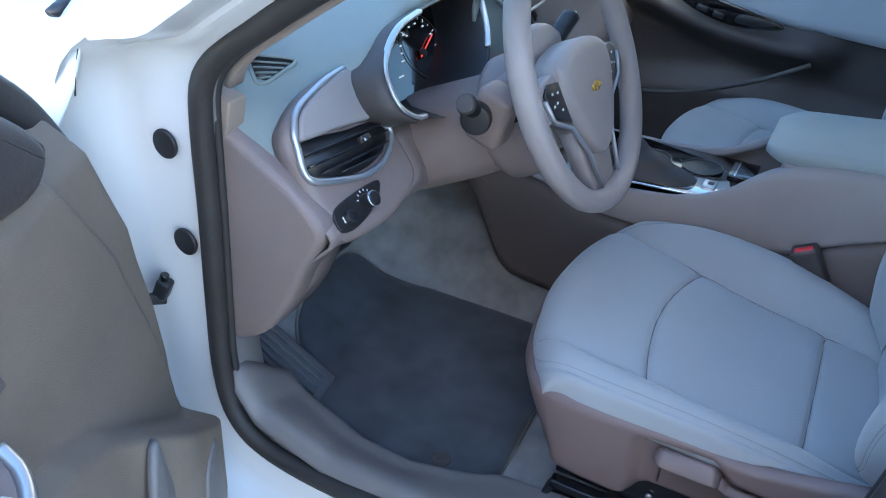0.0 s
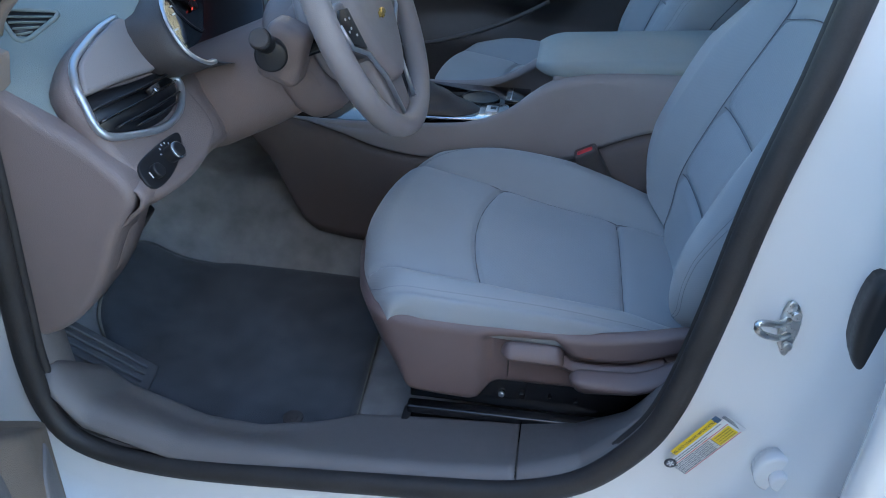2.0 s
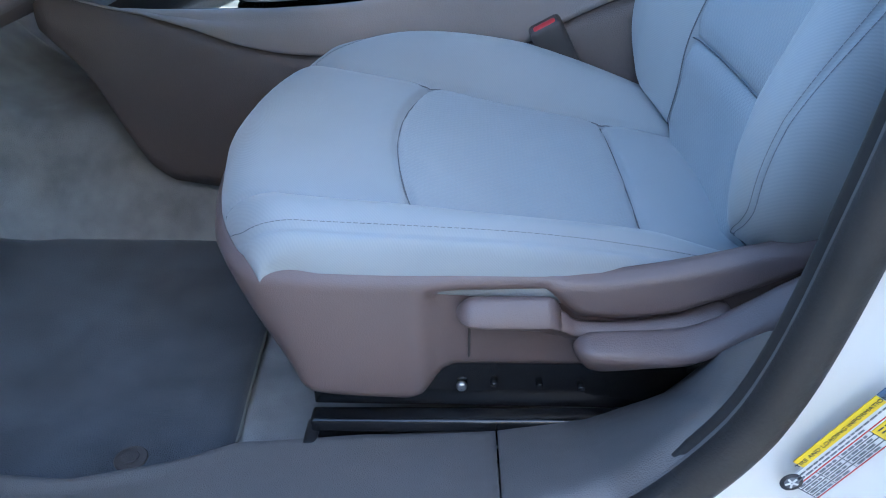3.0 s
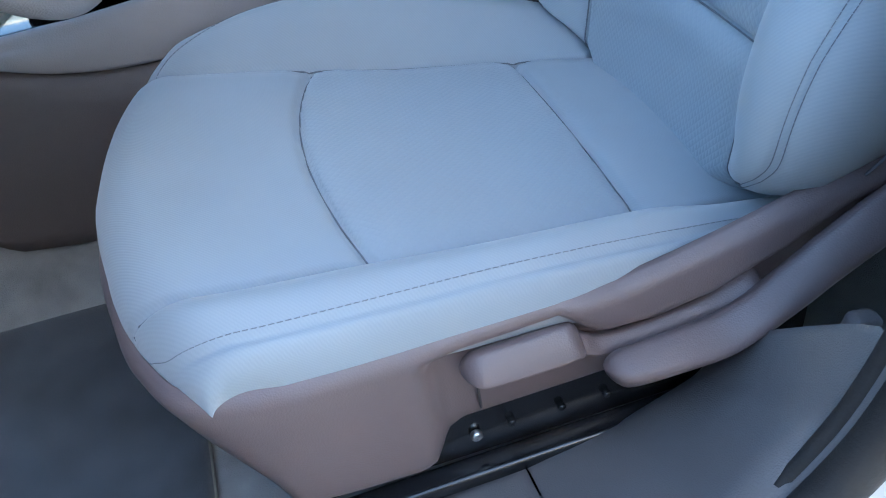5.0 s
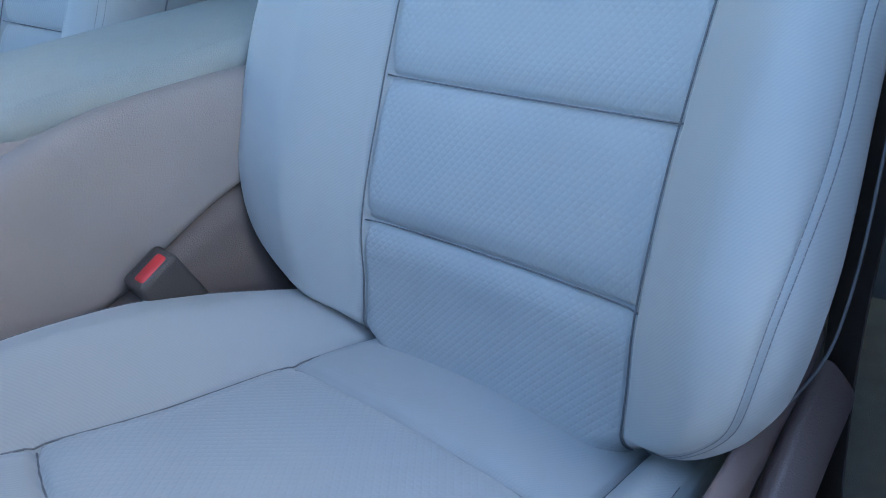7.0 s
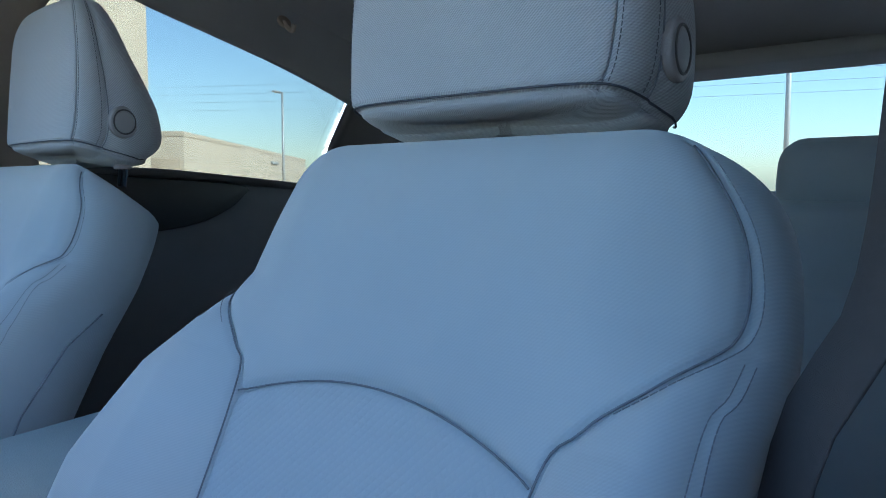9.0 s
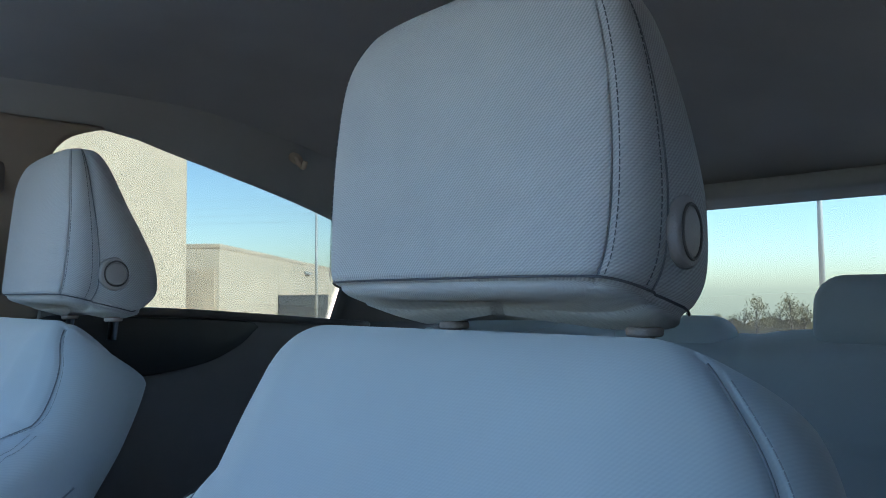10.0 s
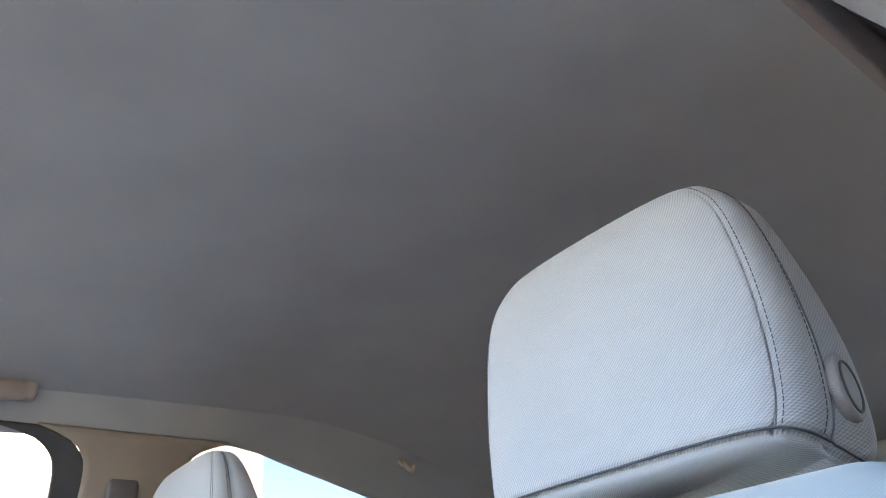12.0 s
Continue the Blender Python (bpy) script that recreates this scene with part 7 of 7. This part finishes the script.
# striker on the centre pillar
stk = thing("door_striker", "bright zinc door striker loop bolted to the centre pillar", "door striker")
part("plate", slab(curve_points([(0.5145, 0.7245), (0.5235, 0.717), (0.5275, 0.700), (0.5265, 0.682), (0.5215, 0.662), (0.5135, 0.672), (0.5095, 0.690), (0.5095, 0.713)], 40, closed=True), 0.004, frame_of((0, -0.727, 0), (1, 0, 0), (0, 0, 1)), 0.001, 2), ZINC, stk)
link_mesh("loop", sweep("loop", curve_points([(0.517, -0.728, 0.7035), (0.505, -0.742, 0.7055), (0.489, -0.749, 0.710), (0.483, -0.751, 0.7095), (0.484, -0.751, 0.703), (0.491, -0.749, 0.697), (0.507, -0.742, 0.690), (0.520, -0.728, 0.687)], 40), ring(0.0034, 10)), ZINC, stk)
for z in (0.711, 0.676):
    part("screw", disc(0.005, 0.005, 0.0015, 24, pose(0.520 - 0.02 * (0.70 - z) , -0.734, z, 90, 0, 0)), ZINC, stk)

# tyre information label
lab = thing("tyre_label", "white and yellow tyre information label on the pillar foot", "label")
LU = Vector((0.538, 0.0, 0.843))
LMm = frame_of((0.4362, -0.7345, 0.5255), LU, (-0.843, 0.0, 0.538))


def lrect(name, u0, u1, v0, v1, mat, lift):
    return part(name, rbox((u1 - u0, v1 - v0, 0.0006), 0.0, LMm @ pose((u0 + u1) / 2, -(v0 + v1) / 2, lift)), mat, lab, smooth=False)


def lwords(name, u0, u1, v, high, mat, seed, lift=0.0016):
    """One line of small print: a row of bars of word length."""
    rnd = random.Random(seed)
    bars, u = [], u0
    while u < u1 - 0.002:
        w = min(rnd.uniform(0.002, 0.0055), u1 - u)
        bars.append(rbox((w, high, 0.0004), 0.0, LMm @ pose(u + w / 2, -v, lift)))
        u += w + 0.0010
    part(name, join(*bars), mat, lab, smooth=False)


lrect("sheet", -0.0145, 0.0735, 0.0085, 0.0345, LABELWHITE, 0.0008)
lrect("yellow_band", 0.0, 0.060, 0.0, 0.0080, YELLOW, 0.0013)
lrect("band_end", 0.0605, 0.0665, 0.0, 0.0080, BLUEMARK, 0.0013)
lrect("yellow_field", 0.0405, 0.0655, 0.0180, 0.0315, YELLOW, 0.0013)
lwords("fine_print", -0.010, 0.062, 0.0108, 0.0009, GREYINK, 1)
lwords("fine_print", -0.010, 0.040, 0.0136, 0.0009, GREYINK, 2)
for v_ in (0.0160, 0.0330):
    lrect("red_rule", -0.014, 0.067, v_, v_ + 0.0004, RED, 0.0013)
for v_ in (0.0204, 0.0246, 0.0288):
    lrect("rule", -0.014, 0.040, v_, v_ + 0.0003, GREYINK, 0.0013)
for u_ in (-0.014, 0.001, 0.017, 0.0400):
    lrect("rule", u_, u_ + 0.0003, 0.0164, 0.0330, GREYINK, 0.0014)
for i in range(4):
    for u_ in (-0.0125, 0.0025, 0.0190):
        lwords("table_print", u_, u_ + (0.012 if u_ < 0.01 else 0.018), 0.0183 + i * 0.0042, 0.0013, GREYINK, 10 + 3 * i + int(u_ * 100))
for i in range(4):
    lwords("field_print", 0.0430, 0.0635, 0.0205 + i * 0.0030, 0.0009, INK, 40 + i)
for i in range(3):
    lrect("margin_print", 0.0690 + i * 0.0014, 0.0697 + i * 0.0014, 0.006, 0.028 - 0.004 * i, GREYINK, 0.0013)
mark = LMm @ pose(-0.0125, -0.0110, 0.0014)
part("round_mark", disc(0.0066, 0.0006, 0, 24, mark), INK, lab)
part("mark_rim", disc(0.0042, 0.0006, 0, 24, mark @ pose(0, 0, 0.0004)), GREYINK, lab)
for i in range(5):
    a = i * 2 * math.pi / 5
    part("mark_spoke", rbox((0.0012, 0.0034, 0.0004), 0.0, mark @ pose(0.0022 * math.cos(a), 0.0022 * math.sin(a), 0.0009, 0, 0, math.degrees(a) - 90)), LABELWHITE, lab, smooth=False)
txt = bpy.data.curves.new("band_text", "FONT")
txt.body = "TIRE AND LOADING INFORMATION"
txt.size = 0.0040
txt.align_x, txt.align_y = "CENTER", "CENTER"
txt.extrude = 0.0001
txt.materials.append(INK)
tob = new("band_text", txt)
tob.parent = lab
tob.matrix_world = LMm @ pose(0.031, -0.0041, 0.0020)

# ---- passenger door, seen across the cabin ----
pdoor = thing("passenger_door", "closed passenger door with dark panel and pale upper pad", "car door")
prow = []
for x in np.linspace(-0.48, 0.47, 60):
    row = []
    for z in np.linspace(0.33, 1.045, 60):
        arm_z = float(interp(x, [-0.15, -0.09, 0.01, 0.10, 0.17, 0.26, 0.32], [0.80, 0.775, 0.745, 0.73, 0.722, 0.722, 0.74]))
        swell = 0.075 * math.exp(-(((z - arm_z) / 0.045) ** 2)) * float(smoothstep(0.34, 0.22, x)) * float(smoothstep(-0.34, -0.15, x))
        pocket = 0.035 * float(smoothstep(0.66, 0.58, z + 0.12 * abs(x - 0.05)))
        row.append((x, float(side_y(z)) - 0.045 - swell - pocket - 0.01 * float(smoothstep(0.95, 1.02, z)), z))
    prow.append(row)
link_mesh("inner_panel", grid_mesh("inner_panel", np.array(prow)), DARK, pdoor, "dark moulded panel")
up_b = [(-0.40, 0.90), (-0.20, 0.868), (-0.05, 0.815), (0.05, 0.785), (0.16, 0.769), (0.24, 0.761), (0.33, 0.753), (0.425, 0.744)]
up_t = [(-0.42, 1.035), (-0.2, 1.04), (-0.05, 1.042), (0.05, 1.042), (0.15, 1.042), (0.25, 1.042), (0.35, 1.042), (0.465, 1.042)]
wall_strip("upper_pad", up_b, up_t, lambda z: side_y(z) - 0.075, PALE, pdoor, t=0.015, label="pale grey upper pad")
PDM = frame_of((0, 0.600, 0), (1, 0, 0), (0, 0, 1))
part("switch_plate", slab(curve_points([(-0.13, 0.845), (-0.044, 0.790), (0.05, 0.762), (0.13, 0.762), (0.168, 0.775), (0.10, 0.797), (0.0, 0.822), (-0.08, 0.853)], 60, closed=True), 0.012, PDM, 0.004, 3), GLOSSBLACK, pdoor, "gloss black switch plate")
for sx_ in (-0.02, 0.02):
    part("window_switch", rbox((0.028, 0.010, 0.014), 0.003, pose(sx_, 0.586, 0.793 - 0.25 * (sx_ + 0.02), 0, 15, 0)), BLACK, pdoor)
part("pull_cup", slab(curve_points([(0.06, 0.772), (0.12, 0.770), (0.15, 0.778), (0.10, 0.790), (0.065, 0.790)], 30, closed=True), 0.004, PDM @ pose(0, 0, 0.012), 0.001, 2), BLACK, pdoor)
link_mesh("pocket_rim", sweep("pocket_rim", curve_points([(-0.30, 0.585, 0.565), (-0.10, 0.575, 0.580), (0.02, 0.572, 0.608), (0.14, 0.578, 0.652), (0.24, 0.60, 0.70)], 30), ring(0.006, 8)), DARK, pdoor)

# rear passenger door lining
rl = thing("rear_door_lining", "closed rear passenger door lining, black insert in dark grey", "car door")
wall_strip("lining", [(0.74, 0.33), (1.45, 0.33)], [(0.76, 1.046), (0.95, 1.043), (1.13, 1.029), (1.30, 1.014), (1.45, 1.002)], lambda z: side_y(z) - 0.05, SILLTRIM, rl)
ins = curve_points([(0.75, 1.032), (0.95, 1.029), (1.14, 1.015), (1.135, 0.99), (1.10, 0.965), (1.03, 0.94), (0.90, 0.925), (0.76, 0.922)], 60, closed=True)
part("insert", slab(ins, 0.008, frame_of((0, 0.646, 0), (1, 0, 0), (0, 0, 1)), 0.003, 3), BLACK, rl, "black insert")
link_mesh("belt_moulding", sweep("belt_moulding", curve_points([(0.76, 0.652, 1.042), (0.95, 0.653, 1.039), (1.13, 0.656, 1.026), (1.30, 0.660, 1.011), (1.44, 0.662, 0.999)], 30), bar(0.018, 0.016, 0.4)), DARK, rl)

# ---- rear seat ----
rseat = thing("rear_bench", "grey cloth rear bench with separate head restraints", "car seat")
rr = []
for h in np.linspace(0, 1, 60):
    z = 0.52 + 0.475 * h
    x0 = 1.36 + 0.19 * h
    row = []
    for y in np.linspace(-0.62, 0.62, 120):
        a = abs(abs(y) - 0.33)
        puff = 0.020 * (1 - np.clip(a / 0.20, 0, 1) ** 2)
        top = np.clip((h - 0.93) / 0.07, 0, 1)
        g = groove(abs(abs(y) - 0.145), 0.008, 0.006) + groove(abs(h - 0.70) * 0.5, 0.006, 0.004)
        row.append((x0 - puff - g + 0.10 * (1 - math.sqrt(1 - top * top)), y, z + 0.012 * (1 - np.clip(a / 0.19, 0, 1) ** 4) * h))
    rr.append(row)
rear_back = grid_mesh("backrest", np.array(rr), flip=True)
weave(rear_back, np.array(rr)[..., 1:])
link_mesh("backrest", rear_back, CLOTH, rseat)
part("cushion", rbox((0.50, 1.20, 0.16), 0.05, pose(1.18, 0, 0.50, 0, 4, 0), 5), CLOTH, rseat)
for y in (-0.385, 0.385):
    hb = rbox((0.10, 0.27, 0.125), 0.045, pose(1.59, y, 1.028, 0, 10, 0), 6)
    part("headrest", hb, CLOTH, rseat)
part("centre_headrest", rbox((0.09, 0.22, 0.08), 0.035, pose(1.61, 0, 0.985, 0, 10, 0), 5), CLOTH, rseat)

# ---- belts ----
def belt(name, pts, label, ux=(0, 1, 0)):
    b = thing(name, label, "seat belt")
    link_mesh("webbing", sweep("webbing", curve_points(pts, 40), bar(0.046, 0.0016, 0.4), up=ux), BELT, b)
    return b


db = belt("seat_belt", [(0.690, -0.637, 1.24), (0.657, -0.636, 1.08), (0.646, -0.628, 0.97), (0.630, -0.602, 0.90), (0.617, -0.585, 0.74), (0.600, -0.586, 0.58), (0.555, -0.612, 0.40)], "dark belt webbing with a chrome tongue hanging at the pillar", (-0.65, 0.76, 0.0))
part("tongue", rbox((0.016, 0.003, 0.044), 0.001, pose(0.552, -0.592, 0.828, 0, 24, 35)), CHROME, db, "chrome tongue")
part("tongue_grip", rbox((0.070, 0.016, 0.024), 0.009, pose(0.585, -0.582, 0.862, 0, -34, 38)), DARK, db, "grey plastic grip")
part("anchor", rbox((0.05, 0.03, 0.06), 0.008, pose(0.665, -0.640, 1.245, 0, 8, 0)), DARK, db)
part("floor_anchor", rbox((0.022, 0.016, 0.05), 0.005, pose(0.497, -0.615, 0.47, 0, 12, 0)), VINYL, db)
pb = belt("seat_belt", [(0.66, 0.60, 1.24), (0.64, 0.61, 1.05), (0.60, 0.615, 0.80), (0.56, 0.63, 0.45)], "dark belt webbing on the passenger pillar")
part("anchor", rbox((0.05, 0.03, 0.055), 0.008, pose(0.66, 0.585, 1.25)), DARK, pb)
part("cover", rbox((0.045, 0.006, 0.028), 0.004, pose(0.67, 0.572, 1.290, 15, 0, 0)), TRIM, pb)

# ---- fittings on the headliner ----
gh = thing("grab_handle", "beige folding grab handle above the passenger window", "grab handle")
link_mesh("grip", sweep("grip", curve_points([(0.315, 0.517, 1.378), (0.34, 0.497, 1.363), (0.395, 0.492, 1.356), (0.455, 0.497, 1.363), (0.487, 0.517, 1.373)], 30), bar(0.020, 0.028, 0.45)), TRIM, gh)
for x in (0.310, 0.490):
    part("mount", rbox((0.03, 0.03, 0.03), 0.008, pose(x, 0.522, 1.375)), TRIM, gh)
hk = thing("coat_hook", "small beige coat hook over the rear window", "coat hook")
part("base", disc(0.014, 0.008, 0.003, 24, pose(1.150, 0.507, 1.321, 55, 0, 0)), TRIM, hk)
link_mesh("hook", sweep("hook", curve_points([(1.148, 0.504, 1.320), (1.148, 0.490, 1.307), (1.148, 0.478, 1.301), (1.148, 0.472, 1.311)], 14), ring(0.005, 10), up=(1, 0, 0)), TRIM, hk)

# ---- wiper on the cowl ----
wp = thing("wiper", "black wiper arm and blade at rest on the cowl", "wiper")
link_mesh("arm", sweep("arm", curve_points([(-0.455, -0.765, 0.976), (-0.462, -0.730, 0.988), (-0.478, -0.682, 0.999), (-0.505, -0.590, 1.003), (-0.530, -0.506, 1.006), (-0.580, -0.34, 1.014)], 30), bar(0.024, 0.012, 0.4), scale=np.linspace(0.75, 1.0, 30)), BLACK, wp)
link_mesh("blade", sweep("blade", curve_points([(-0.500, -0.715, 0.984), (-0.530, -0.640, 0.992), (-0.573, -0.502, 0.996), (-0.63, -0.28, 1.004)], 24), bar(0.010, 0.016, 0.4)), BLACK, wp, "black rubber blade")
for k in range(14):
    part("blade_rib", rbox((0.012, 0.003, 0.006), 0.001, pose(-0.522 - 0.0042 * k, -0.665 + 0.0135 * k, 1.000 + 0.0004 * k, 0, 0, 17)), DARK, wp)
part("pivot_cap", disc(0.018, 0.020, 0.006, 28, pose(-0.474, -0.690, 1.000)), DARK, wp)
part("pivot", disc(0.013, 0.040, 0.003, 24, pose(-0.474, -0.690, 0.975)), BLACK, wp)

# ---- seats ----
driver_seat = front_seat("seat_assembly", "light grey cloth driver seat with stitched bolsters")
driver_seat.location = (0, SEAT_Y, 0)
passenger_seat = copy_thing(driver_seat, pose(-0.026, SEAT_Y + 0.738, -0.006))
tagged(passenger_seat, "light grey cloth passenger seat beside the console")
